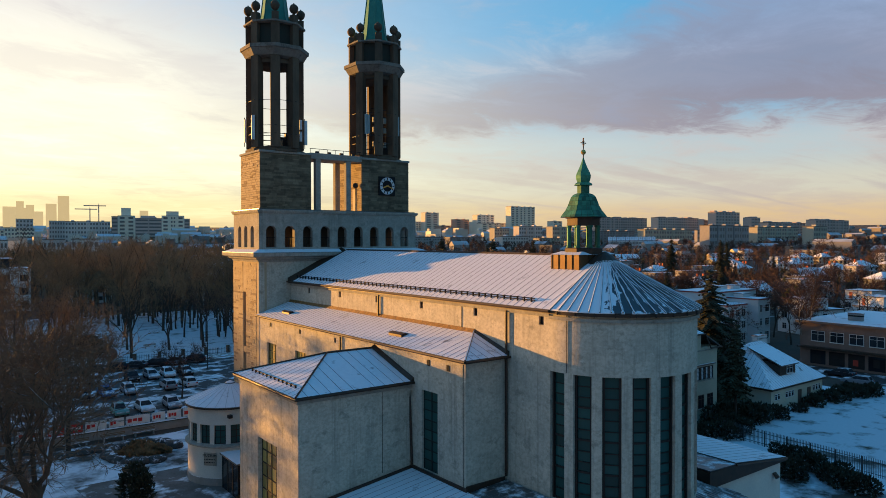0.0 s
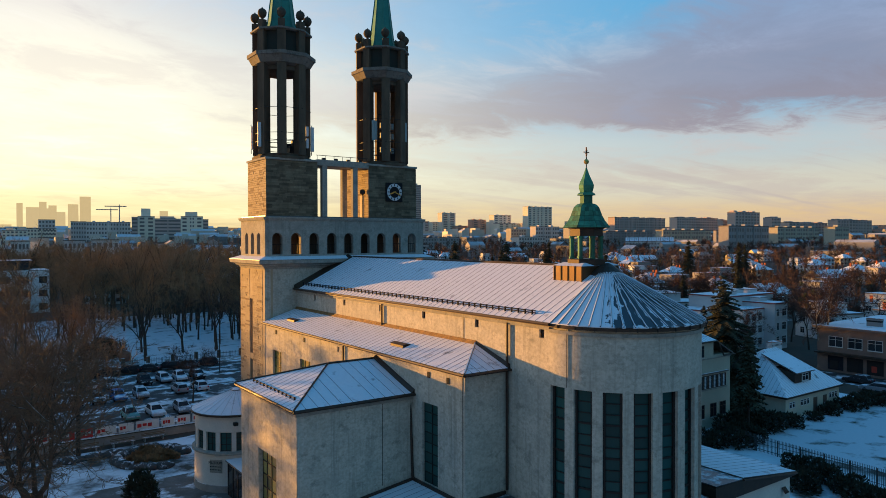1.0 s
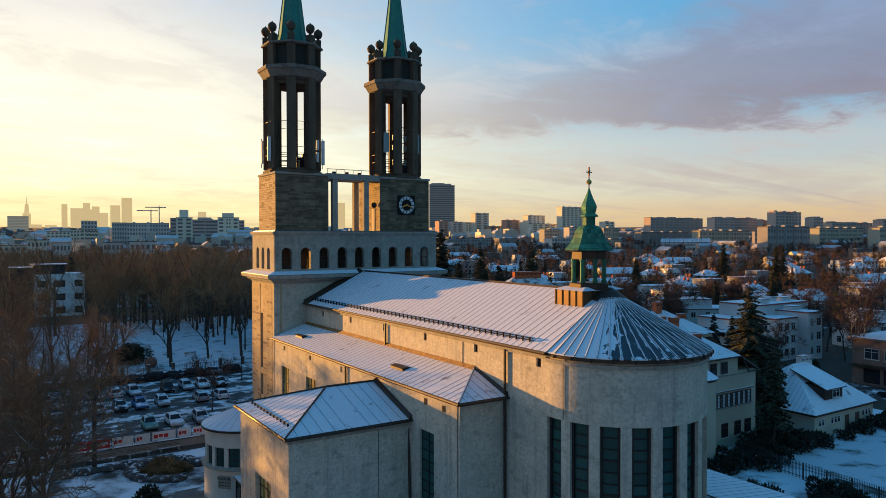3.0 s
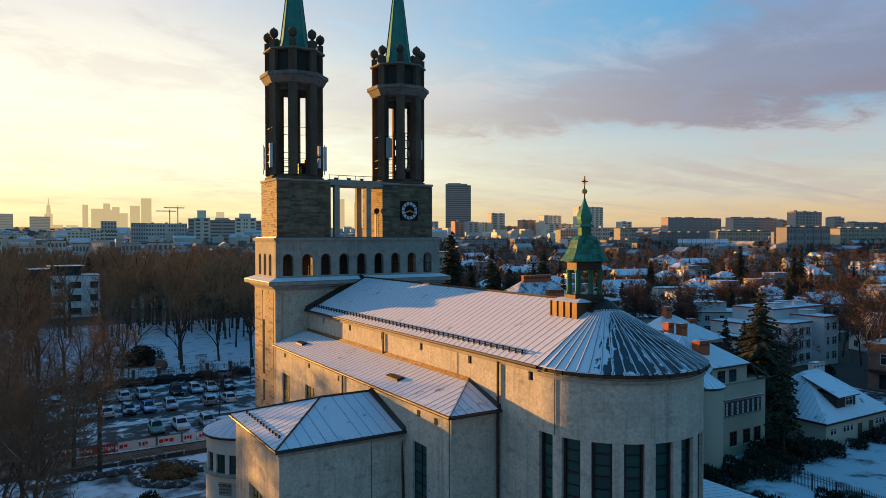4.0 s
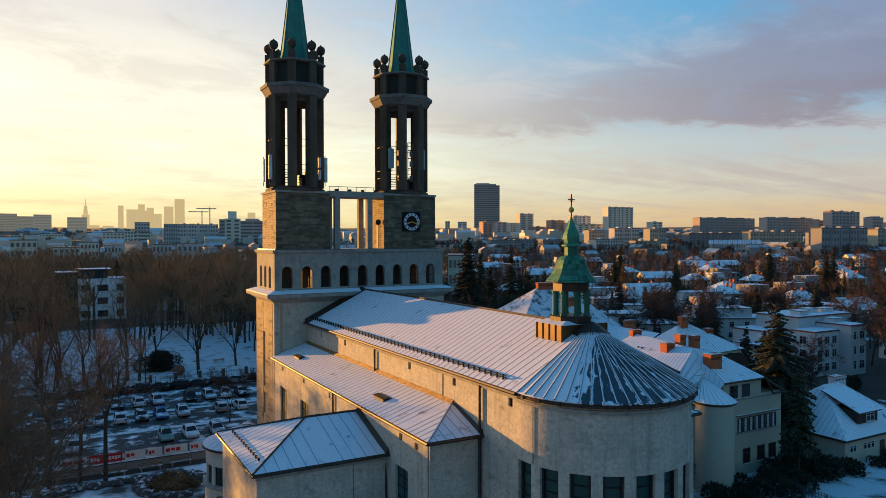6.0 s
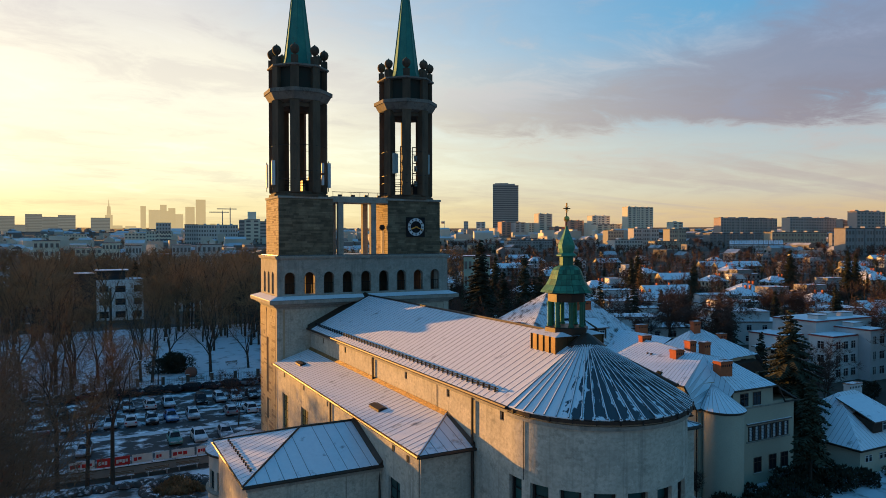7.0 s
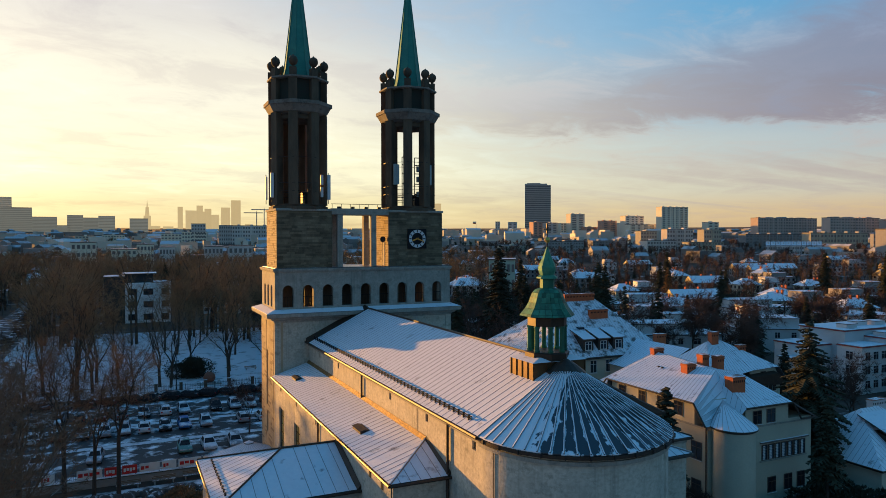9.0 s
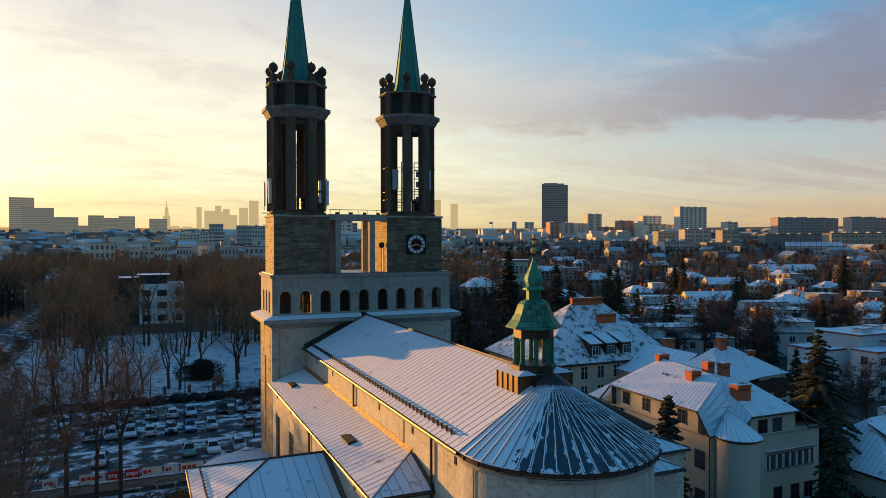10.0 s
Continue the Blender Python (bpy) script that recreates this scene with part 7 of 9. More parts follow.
tries = 0
while len(spots) < 150 and tries < 12000:
    tries += 1
    # fans out ahead and to the right of the church, denser near
    a, d = radians(rnd.uniform(6, 84)), 95 + 620 * rnd.random() ** 1.5
    x, y = 12 + d * math.sin(a), -2 + d * math.cos(a)
    if not free(x, y, 19 if d < 200 else 16):
        continue
    # a belt of trees with few houses stands behind the church
    if 24 < math.degrees(math.atan2(x - 10, y + 2)) < 42 and d < 330 and rnd.random() < 0.8:
        continue
    spots.append((x, y))
    put_house(rnd.choice(kinds if d < 270 else far_kinds), x, y, rnd.uniform(-12, 8) - 14)
for x, y, turn in ((-45, 215, 10), (-48, 260, 0), (-50, 310, 95), (-42, 360, 5), (-60, 440, 0), (-35, 470, 90), (0, 455, 0), (-80, 480, 30), (30, 480, 10), (62, 450, 100), (95, 440, 0), (-95, 400, 0), (20, 540, 0), (-40, 560, 80), (70, 560, 0)):
    put_house(rnd.choice(far_kinds), x, y, turn)

# white terraces that step through the gardens behind the parsonage
for (x, y), base in zip(TERRACES, (flat_c, flat_a, flat_c, flat_b, flat_c, flat_a, flat_c, hip_a, flat_b, flat_c, hip_b, flat_c, flat_a)):
    put_house(base, x, y, rnd.uniform(-30, -18))
grey_low = villa_house(31, 22, 10, 2, "flat", grey_render, "low grey flat-roofed house behind the church")
put_house(grey_low, 93, 172, -20)

# --- the modern house behind the park
mod = thing("modern_house", "white and dark modern three-storey house with flat snowy roofs", "house", (21, 262, 0))
part("wall", box(-7.5, 7, -5, 8, -0.2, 13.6), material("white_paint", (0.80, 0.80, 0.78), 0.85, second=(0.70, 0.70, 0.68), scale=0.4, contrast=0.6, fine=6, bump=0.06), mod)
part("dark_wall", box(-14, -7.502, -4, 8, -0.2, 15.8), material("dark_cladding", (0.03, 0.03, 0.032), 0.7, bump=0), mod)
part("upper_storey", box(-7.5, 1.5, -2, 8, 13.6, 16.6), MATS["dark_cladding"], mod)
part("roof", box(-8.2, 2.6, -2.8, 8.6, 16.6, 16.85), roof_snow, mod)
part("roof", box(-14.2, -7.6, -4.2, 8.2, 15.8, 16.0), roof_snow, mod)
part("roof", box(1.502, 7.1, -5.1, 8.1, 13.6, 13.75), roof_snow, mod)
for s in range(3):
    for x, w in ((-5.2, 2.6), (-0.2, 3.0), (5.2, 2.2)):
        wall_window(mod, x, -5.02, 1.0 + s * 4.3, w, 2.0, 0, brown_frame, None, 0, False)

# --- planting of the quarter
mistletoe = material("mistletoe_leaves", (0.13, 0.12, 0.03), 0.9, bump=0)
birch = spreading_tree(31, 19, "tall pale birch with forked stems and thin reddish twigs", twig_red, birch_bark, 0.18, 4, 0.50, 1.25, 0.026, 1.0, 2)
birch.name = "birch"
tall_spruce = conifer(41, 19, 9.5, "tall dark spruce with drooping boughs", None, "spruce", 27)
small_spruce = conifer(42, 11, 4.6, "small dark spruce beside the houses", None, "spruce", 18)
fir = conifer(43, 13, 6.0, "broad dark fir between the houses", None, "fir", 16)
broad_spruce = conifer(45, 18.3, 14.5, "broad dark spruce with loose hanging boughs", None, "spruce", 26, 0.05)
plant(broad_spruce, 88.0, 55.1, 70)
for x, y, s in ((108.0, 71.5, 0.62), (112, 78, 0.6)):
    plant(tall_spruce, x, y, x * 37, s)
weeping = [bare_tree(s, h, "tall bare tree with thin hanging reddish twigs", twig_red, bark, 0.34, st, 0.026, 1.0, 0.16, "bare_tree", False, 0.9, 1.4) for s, h, st in ((33, 16, 1), (34, 14, 1))]
for x, y, k, s in ((131, 102, 0, 1.05), (123, 98, 1, 1.0), (137, 107, 0, 0.95), (126, 112, 1, 1.1), (134, 121, 0, 1.0), (118, 110, 1, 0.9), (154, 97, 1, 0.9), (121, 126, 0, 0.9),
                   (188, 125, 1, 1.0), (193, 127, 0, 0.95), (184, 121, 1, 0.9), (113, 66.5, 0, 0.72), (141, 66, 1, 0.8), (149, 74, 0, 0.85), (157, 82, 1, 0.9), (163, 92, 0, 0.85), (172, 88, 1, 0.9), (180, 98, 0, 0.9), (148, 146, 1, 0.9), (154, 152, 0, 0.85)):
    plant(weeping[k], x, y, x * 31, s)
tan_twigs = material("tan_larch_twigs", (0.20, 0.115, 0.045), 0.95, second=(0.14, 0.08, 0.035), scale=0.4, contrast=0.8, bump=0, piece=0.2, island=0.3)
larch = conifer(46, 15, 6.0, "bare larch with tan twigs between the houses", tan_twigs, "larch", 18)
plant(larch, 205, 206, 0, 1.15)
SPRUCES = ((142, 113, 0.75), (149, 116, 0.7), (113.3, 151.4, 1.2), (90.5, 135.5, 1.42), (97, 146, 1.1), (195.7, 170.7, 0.95), (181, 110, 0.78), (187, 113, 0.7), (104, 131, 1.0),
           (186.5, 131.6, 0.66), (284, 198, 1.2), (306, 186, 1.15), (318, 190, 1.1), (220, 227, 1.0), (256, 262, 1.15), (244, 214, 0.85))
for x, y, k in SPRUCES:
    plant(tall_spruce, x, y, x * 29, k)
plant(small_spruce, 63.1, 52.2, 20, 1.22)
bare_spruce = conifer(44, 12.2, 4.2, "dark spruce with a bare lower trunk beside the garden villa", None, "spruce", 15, 0.34)
plant(bare_spruce, 78.4, 45.6, 10, 1.0)
rm = random.Random(12)
for k in range(7):      # mistletoe in the birch's crown
    clump = Twigs()
    c = Vector((rm.uniform(-4.2, 4.2), rm.uniform(-3, 3), rm.uniform(9.5, 16)))
    for j in range(110):
        d = Vector((rm.gauss(0, 1), rm.gauss(0, 1), rm.gauss(0, 1))).normalized()
        clump.bar(c + d * 0.1, c + d * rm.uniform(0.4, 0.8), 0.04, 0.0)
    part("mistletoe", clump.mesh(mistletoe), None, birch, "yellow-green mistletoe clump")
plant(birch, 129.2, 62.2, 30, 1.0)
plant(far_trees[0], 111, 66, 10, 0.8)
plant(far_trees[0], 103, 64, 300, 0.7)
plant(mid_trees[1], 63.5, 49.0, 60, 0.45)
for i in range(84):
    a, d = radians(rnd.uniform(8, 80)), 105 + 460 * rnd.random() ** 1.4
    x, y = 12 + d * math.sin(a), -2 + d * math.cos(a)
    if free(x, y, 7):
        plant(rnd.choice((tall_spruce, small_spruce, fir) if d < 230 else (small_spruce, fir, fir)), x, y, rnd.uniform(0, 360), rnd.uniform(0.6, 0.95))
shade = []
for i in range(560):      # tall trees behind the towers and between the first houses
    x, y = rnd.uniform(50, 165), rnd.uniform(116, 300)
    if x < 62 and y < 140 or (y < 122 and x < 112):
        continue
    if all((x - a) ** 2 + (y - b) ** 2 > 90 for a, b in spots):
        shade.append((x, y))
grove("bare_trees", [p for p in shade if p[0] < 104], (bark, twig_red), "tall bare trees between the first houses", 13, 19, 21, 0.040, 170)
grove("bare_trees", [p for p in shade if p[0] >= 104][::2], (bark, twig_red), "bare trees between the white terraces", 7, 12, 22, 0.036, 130)
for i in range(34):
    x, y = rnd.uniform(56, 170), rnd.uniform(122, 260)
    if x > 12 + 0.43 * y and all((x - a) ** 2 + (y - b) ** 2 > 60 for a, b in spots):
        plant(rnd.choice((tall_spruce, fir, fir, small_spruce)), x, y, rnd.uniform(0, 360), rnd.uniform(0.85, 1.2))
gp = []
for i in range(900):
    a, d = radians(rnd.uniform(5, 84)), 150 + 500 * rnd.random() ** 1.3
    x, y = 12 + d * math.sin(a), -2 + d * math.cos(a)
    if free(x, y, 8):
        gp.append((x, y))
grove("garden_trees", gp, (bark, twig_red), "bare russet garden trees between the houses", 9, 16, 9, 0.048, 84)
for i in range(60):
    a, d = radians(rnd.uniform(5, 82)), 100 + 200 * rnd.random()
    x, y = 12 + d * math.sin(a), -2 + d * math.cos(a)
    if free(x, y, 6):
        plant(rnd.choice((far_trees[0], far_trees[0], far_trees[1])), x, y, rnd.uniform(0, 360), rnd.uniform(0.6, 1.15))
for i in range(14):     # conifers just behind the towers
    y = rnd.uniform(128, 230)
    plant(rnd.choice((small_spruce, fir)), 14 + 0.45 * y + rnd.uniform(0, 40), y, rnd.uniform(0, 360), rnd.uniform(0.7, 1.0))
for x, y in ((30, 330), (36, 335), (45, 300), (75, 320), (-5, 390), (12, 400)):
    plant(tall_spruce, x, y, x * 11, 0.95)

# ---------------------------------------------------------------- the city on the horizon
# farthest towers: the haze in front of them is painted as emission
haze_tower = material("haze_glow_backdrop_tower", (0.45, 0.40, 0.30), 0.8, scale=0.02, contrast=0.3, bump=0, piece=0.1)
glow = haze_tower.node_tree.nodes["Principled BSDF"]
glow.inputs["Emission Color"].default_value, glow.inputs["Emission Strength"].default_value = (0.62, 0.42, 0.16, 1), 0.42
# lifted, warmer base colours carry the haze over the farther blocks
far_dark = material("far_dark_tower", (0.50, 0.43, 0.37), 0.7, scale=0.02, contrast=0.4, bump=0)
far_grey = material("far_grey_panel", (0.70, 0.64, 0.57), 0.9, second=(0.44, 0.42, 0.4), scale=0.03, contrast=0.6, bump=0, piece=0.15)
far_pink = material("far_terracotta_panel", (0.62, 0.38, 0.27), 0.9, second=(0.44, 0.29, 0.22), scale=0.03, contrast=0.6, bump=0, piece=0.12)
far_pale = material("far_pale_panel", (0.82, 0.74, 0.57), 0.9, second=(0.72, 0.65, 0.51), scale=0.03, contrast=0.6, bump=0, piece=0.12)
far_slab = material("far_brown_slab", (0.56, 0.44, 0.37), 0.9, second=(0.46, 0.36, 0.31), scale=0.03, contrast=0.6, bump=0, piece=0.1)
banner_far = material("far_red_cloth", (0.5, 0.05, 0.04), 0.8, bump=0)
sky_rnd = random.Random(77)
# slab blocks and their window bands glow faintly in place of haze
haze_block = material("haze_glow_backdrop_block", (0.5, 0.46, 0.38), 0.9, scale=0.02, contrast=0.3, bump=0, piece=0.12)
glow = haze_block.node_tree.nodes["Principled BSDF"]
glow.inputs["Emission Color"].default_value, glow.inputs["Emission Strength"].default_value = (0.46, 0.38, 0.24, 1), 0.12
haze_glass = material("haze_glow_window_band", (0.25, 0.24, 0.21), 0.5, bump=0)
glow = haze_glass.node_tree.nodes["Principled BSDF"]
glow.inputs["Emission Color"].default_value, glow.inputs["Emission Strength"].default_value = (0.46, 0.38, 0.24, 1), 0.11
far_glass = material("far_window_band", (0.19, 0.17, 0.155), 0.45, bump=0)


def direction(yaw, x):
    """The level way that shows at x across the picture when the camera looks along yaw."""
    a = radians(-yaw) + math.atan((x - 784) / 1229.6)
    return math.sin(a), math.cos(a)


def city_block(x0, x1, top, dist, mat, storeys=0, cols=0, label="", category="building", low=None, name="apartment_block", depth=26, crown=0, square=False):
    """A far building between two sight lines of one viewpoint over the town, its top at a given sight height."""
    ex, ey, ez, yaw, level = 7.29, -1.48, 26.47, -29.57, 423.4
    (sx0, cy0), (sx1, cy1) = direction(yaw, x0), direction(yaw, x1)
    p0, p1 = Vector((ex + sx0 * dist, ey + cy0 * dist)), Vector((ex + sx1 * dist, ey + cy1 * dist))
    mid = (p0 + p1) / 2
    fwd = dist * math.cos(math.atan(((x0 + x1) / 2 - 784) / 1229.6))
    z1 = ez + (level - top) / 1229.6 * fwd
    z0 = rise(mid.x, mid.y) - 2
    w = (p1 - p0).length
    turn = math.degrees(math.atan2(p1.y - p0.y, p1.x - p0.x))
    if square:      # stands along the street grid, so that its side shows too
        a = radians(-turn)
        depth = min(13.0 if dist < 1500 else 22.0, w * 0.7)
        w = max(w - depth * math.sin(a), w * 0.35) / math.cos(a)
        shift = Vector((math.cos(a), -math.sin(a))) * (depth * math.sin(a) * 0.5)
        mid, turn = mid + shift, 0.0
    b = thing(name, label, category, (mid.x, mid.y, 0), turn, group="city skyline")
    part("wall", box(-w / 2, w / 2, 0, depth, z0, z1), mat, b)
    part("roof", box(-w / 2 - 0.3, w / 2 + 0.3, -0.3, depth + 0.3, z1, z1 + 0.02 * w * 0.2 + 0.6), roof_snow if storeys else mat, b)
    if storeys and dist < 2500 and w > 30:      # stair heads and lift housings along the roof
        for k in range(int(w / 22)):
            u = -w / 2 + (k + 0.5) * w / int(w / 22)
            part("roof_housing", box(u - 2.4, u + 2.4, depth * 0.3, depth * 0.7, z1 + 0.3, z1 + 2.8), mat, b)
        for k in range(1, int(w / 16)):
            u = -w / 2 + k * w / int(w / 16)
            part("stair_bay", box(u - 1.0, u + 1.0, -0.7, 0.0, max(z0, 0), z1 + 0.4), mat, b)
    if storeys:
        h = (z1 - max(z0, 0)) / storeys
        line = bmesh.new()
        for s in range(storeys):
            z = z1 - (s + 0.78) * h
            if cols == 0:
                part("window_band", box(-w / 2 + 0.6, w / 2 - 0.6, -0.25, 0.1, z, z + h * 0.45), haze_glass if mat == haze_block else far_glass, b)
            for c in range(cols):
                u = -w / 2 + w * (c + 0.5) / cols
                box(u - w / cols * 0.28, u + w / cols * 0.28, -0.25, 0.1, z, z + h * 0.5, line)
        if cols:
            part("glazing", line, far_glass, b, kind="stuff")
        else:
            line.free()
    if crown:
        part("roof_plant", box(-w * 0.3, w * 0.25, 4, depth - 4, z1, z1 + crown), mat, b)
    return b, w, z1


# city centre, its haze painted as emission: sight lines at the middle of the flight
for x0, x1, top in ((193, 203, 363), (208, 229, 370), (229, 241, 361), (241, 244, 372), (244, 257, 367), (257, 271, 378), (275, 292, 365), (294, 312, 352), (424, 438, 376), (140, 160, 398), (165, 185, 399), (320, 330, 395)):
    city_block(x0, x1, top, 4300, haze_tower, 0, 0, "distant office tower with evening haze painted as glow", "skyscraper", None, "office_tower", 60)
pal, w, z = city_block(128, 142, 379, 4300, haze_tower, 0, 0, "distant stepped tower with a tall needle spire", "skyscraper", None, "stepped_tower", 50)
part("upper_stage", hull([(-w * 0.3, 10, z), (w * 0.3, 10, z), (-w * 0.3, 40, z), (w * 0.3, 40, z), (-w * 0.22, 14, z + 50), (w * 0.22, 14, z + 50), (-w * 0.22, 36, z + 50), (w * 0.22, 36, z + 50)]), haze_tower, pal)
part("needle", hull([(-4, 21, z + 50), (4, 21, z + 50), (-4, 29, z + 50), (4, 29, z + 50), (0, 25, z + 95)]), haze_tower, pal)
def late(x):
    """The same way, for a sight line of the flight's end."""
    return 784 + 1229.6 * math.tan(math.atan((x - 784) / 1229.6) - radians(6.25))


for x0, x1, top, n in ((160, 188, 377, 11), (188, 214, 382, 11), (214, 243, 379, 11), (143, 166, 396, 8), (268, 300, 384, 10), (20, 65, 342, 17), (42, 100, 362, 13), (100, 143, 380, 11), (-60, 5, 395, 8), (-120, -70, 400, 8)):
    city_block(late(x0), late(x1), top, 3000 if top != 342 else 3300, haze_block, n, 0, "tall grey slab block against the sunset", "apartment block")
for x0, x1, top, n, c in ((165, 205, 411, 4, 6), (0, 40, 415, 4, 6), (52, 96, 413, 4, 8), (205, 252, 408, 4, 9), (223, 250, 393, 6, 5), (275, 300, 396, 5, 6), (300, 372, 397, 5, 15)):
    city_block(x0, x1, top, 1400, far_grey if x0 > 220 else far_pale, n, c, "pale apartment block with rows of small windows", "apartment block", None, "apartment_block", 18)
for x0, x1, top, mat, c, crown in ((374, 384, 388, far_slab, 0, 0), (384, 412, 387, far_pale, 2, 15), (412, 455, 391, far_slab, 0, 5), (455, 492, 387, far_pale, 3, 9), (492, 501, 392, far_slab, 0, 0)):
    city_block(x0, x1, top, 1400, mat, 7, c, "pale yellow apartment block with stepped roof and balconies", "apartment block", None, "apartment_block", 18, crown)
for x0, x1, top, n in ((78, 127, 437, 4), (127, 160, 428, 4), (300, 345, 431, 3), (0, 50, 424, 4), (255, 290, 432, 3), (170, 200, 433, 3)):
    city_block(x0, x1, top, 620, far_pale if n == 4 else far_grey, n, 5, "four-storey apartment house with snowy roof", "apartment house", None, "apartment_house", 14)
for x, h in ((343, 372), (357, 366)):
    ex, ey = direction(-29.57, x)
    px, py, z = 7.29 + ex * 2600, -1.48 + ey * 2600, 26.47 + (423.4 - h) / 1229.6 * 2400
    cr = thing("tower_crane", "distant tower crane against the sky", "crane", (px, py, 0), -10)
    part("mast", box(-1.6, 1.6, -1.6, 1.6, 40, z), far_dark, cr)
    part("jib", box(-45, 22, -1.2, 1.2, z - 4, z - 1), far_dark, cr)
    part("cab", hull([(-2, -2, z - 6), (2, -2, z - 6), (-2, 2, z - 6), (2, 2, z - 6), (0, 0, z + 7)]), far_dark, cr)
ex, ey = direction(-29.57, 741)
flag = thing("flagpole", "distant tall flagpole with a red and white flag", "flagpole", (7.29 + ex * 2500, -1.48 + ey * 2500, 0), -10)
part("pole", box(-0.5, 0.5, -0.5, 0.5, 30, 92), far_grey, flag)
part("white_band", box(-12, -0.5, -0.2, 0.2, 87, 91), far_pale, flag)
part("red_band", box(-12, -0.5, -0.2, 0.2, 83, 87), banner_far, flag)
# to the right of the towers
for x0, x1, top in ((634, 648, 353), (665, 678, 360)):
    city_block(x0, x1, top, 4300, haze_tower, 0, 0, "distant office tower with evening haze painted as glow", "skyscraper", None, "office_tower", 60)
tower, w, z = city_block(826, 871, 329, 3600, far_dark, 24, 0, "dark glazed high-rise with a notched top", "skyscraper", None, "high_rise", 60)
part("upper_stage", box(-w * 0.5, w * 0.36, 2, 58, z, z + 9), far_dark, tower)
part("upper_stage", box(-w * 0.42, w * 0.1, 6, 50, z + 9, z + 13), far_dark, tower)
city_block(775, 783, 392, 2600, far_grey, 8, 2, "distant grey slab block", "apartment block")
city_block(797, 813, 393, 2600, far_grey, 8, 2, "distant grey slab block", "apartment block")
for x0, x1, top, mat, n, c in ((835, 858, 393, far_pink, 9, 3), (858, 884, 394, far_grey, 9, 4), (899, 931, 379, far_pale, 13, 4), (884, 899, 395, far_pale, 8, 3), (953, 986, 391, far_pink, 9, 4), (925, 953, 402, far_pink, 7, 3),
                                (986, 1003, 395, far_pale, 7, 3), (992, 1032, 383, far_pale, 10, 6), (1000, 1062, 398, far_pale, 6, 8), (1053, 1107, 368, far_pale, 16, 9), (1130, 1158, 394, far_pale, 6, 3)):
    city_block(x0, x1, top, 2000, mat, n, max(2, int(c * 0.7)), "apartment block of many storeys in painted evening tones", "apartment block", None, "apartment_block", 26, 0, True)
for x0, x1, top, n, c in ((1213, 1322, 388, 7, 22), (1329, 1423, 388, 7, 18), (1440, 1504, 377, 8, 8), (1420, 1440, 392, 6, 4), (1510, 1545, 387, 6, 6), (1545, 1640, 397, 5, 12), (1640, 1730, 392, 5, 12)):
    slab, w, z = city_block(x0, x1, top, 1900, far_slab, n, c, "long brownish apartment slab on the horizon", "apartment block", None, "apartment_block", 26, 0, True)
    for k in range(3):      # lift houses on the roof
        u = w * (k - 1 + sky_rnd.uniform(-0.25, 0.25)) / 3
        part("roof_house", box(u - w * 0.04 - 2, u + w * 0.04 + 2, 6, 18, z - 0.5, z + sky_rnd.uniform(2.2, 4.2)), far_slab, slab)
for x0, x1, top, mat, n, c in ((848, 1010, 422, far_grey, 4, 18), (1020, 1060, 404, far_grey, 5, 6), (1064, 1168, 404, far_grey, 5, 14), (1030, 1100, 420, far_pale, 4, 8), (1100, 1170, 424, cream, 4, 9), (1195, 1300, 411, far_pale, 5, 14), (1300, 1420, 408, far_pale, 4, 14), (1420, 1520, 404, far_pale, 4, 12), (1520, 1680, 402, ochre_render, 5, 16), (783, 835, 430, far_grey, 4, 6)):
    k, xa = 0, x0
    while xa < x1 - 8:
        xb = min(x1, xa + sky_rnd.uniform(60, 130))
        city_block(xa, xb - sky_rnd.uniform(0, 7), top + sky_rnd.uniform(1, 6), sky_rnd.uniform(900, 1250), sky_rnd.choice((grey_render, grey_render, far_grey, cream)), n, max(3, int((xb - xa) / 6)), "four-storey apartment house with snowy roof", "apartment house", None, "apartment_house", 15, 0, True)
        xa = xb
row = [city_block(1240 + k * 8.4, 1247.6 + k * 8.4, 433, 880, white_render, 3, 3, "terraced house with pale gable and tall chimneys", "terraced house", None, "terraced_house", 12) for k in range(11)]
for b, w, z in row:
    part("roof_pitch", hull([(-w / 2, 0, z + 0.6), (w / 2, 0, z + 0.6), (-w / 2, 12, z + 0.6), (w / 2, 12, z + 0.6), (-w / 2, 6, z + 5), (w / 2, 6, z + 5)]), roof_snow, b)
    chimney(b, 0, 3, z + 2, z + 6.5, 1.0, 2.0, white_render)
green = city_block(783, 829, 452, 300, material("pale_green_render", (0.42, 0.52, 0.42), 0.9, scale=0.3, bump=0), 3, 6, "pale green three-storey house with snowy roof", "house", None, "green_house", 12)

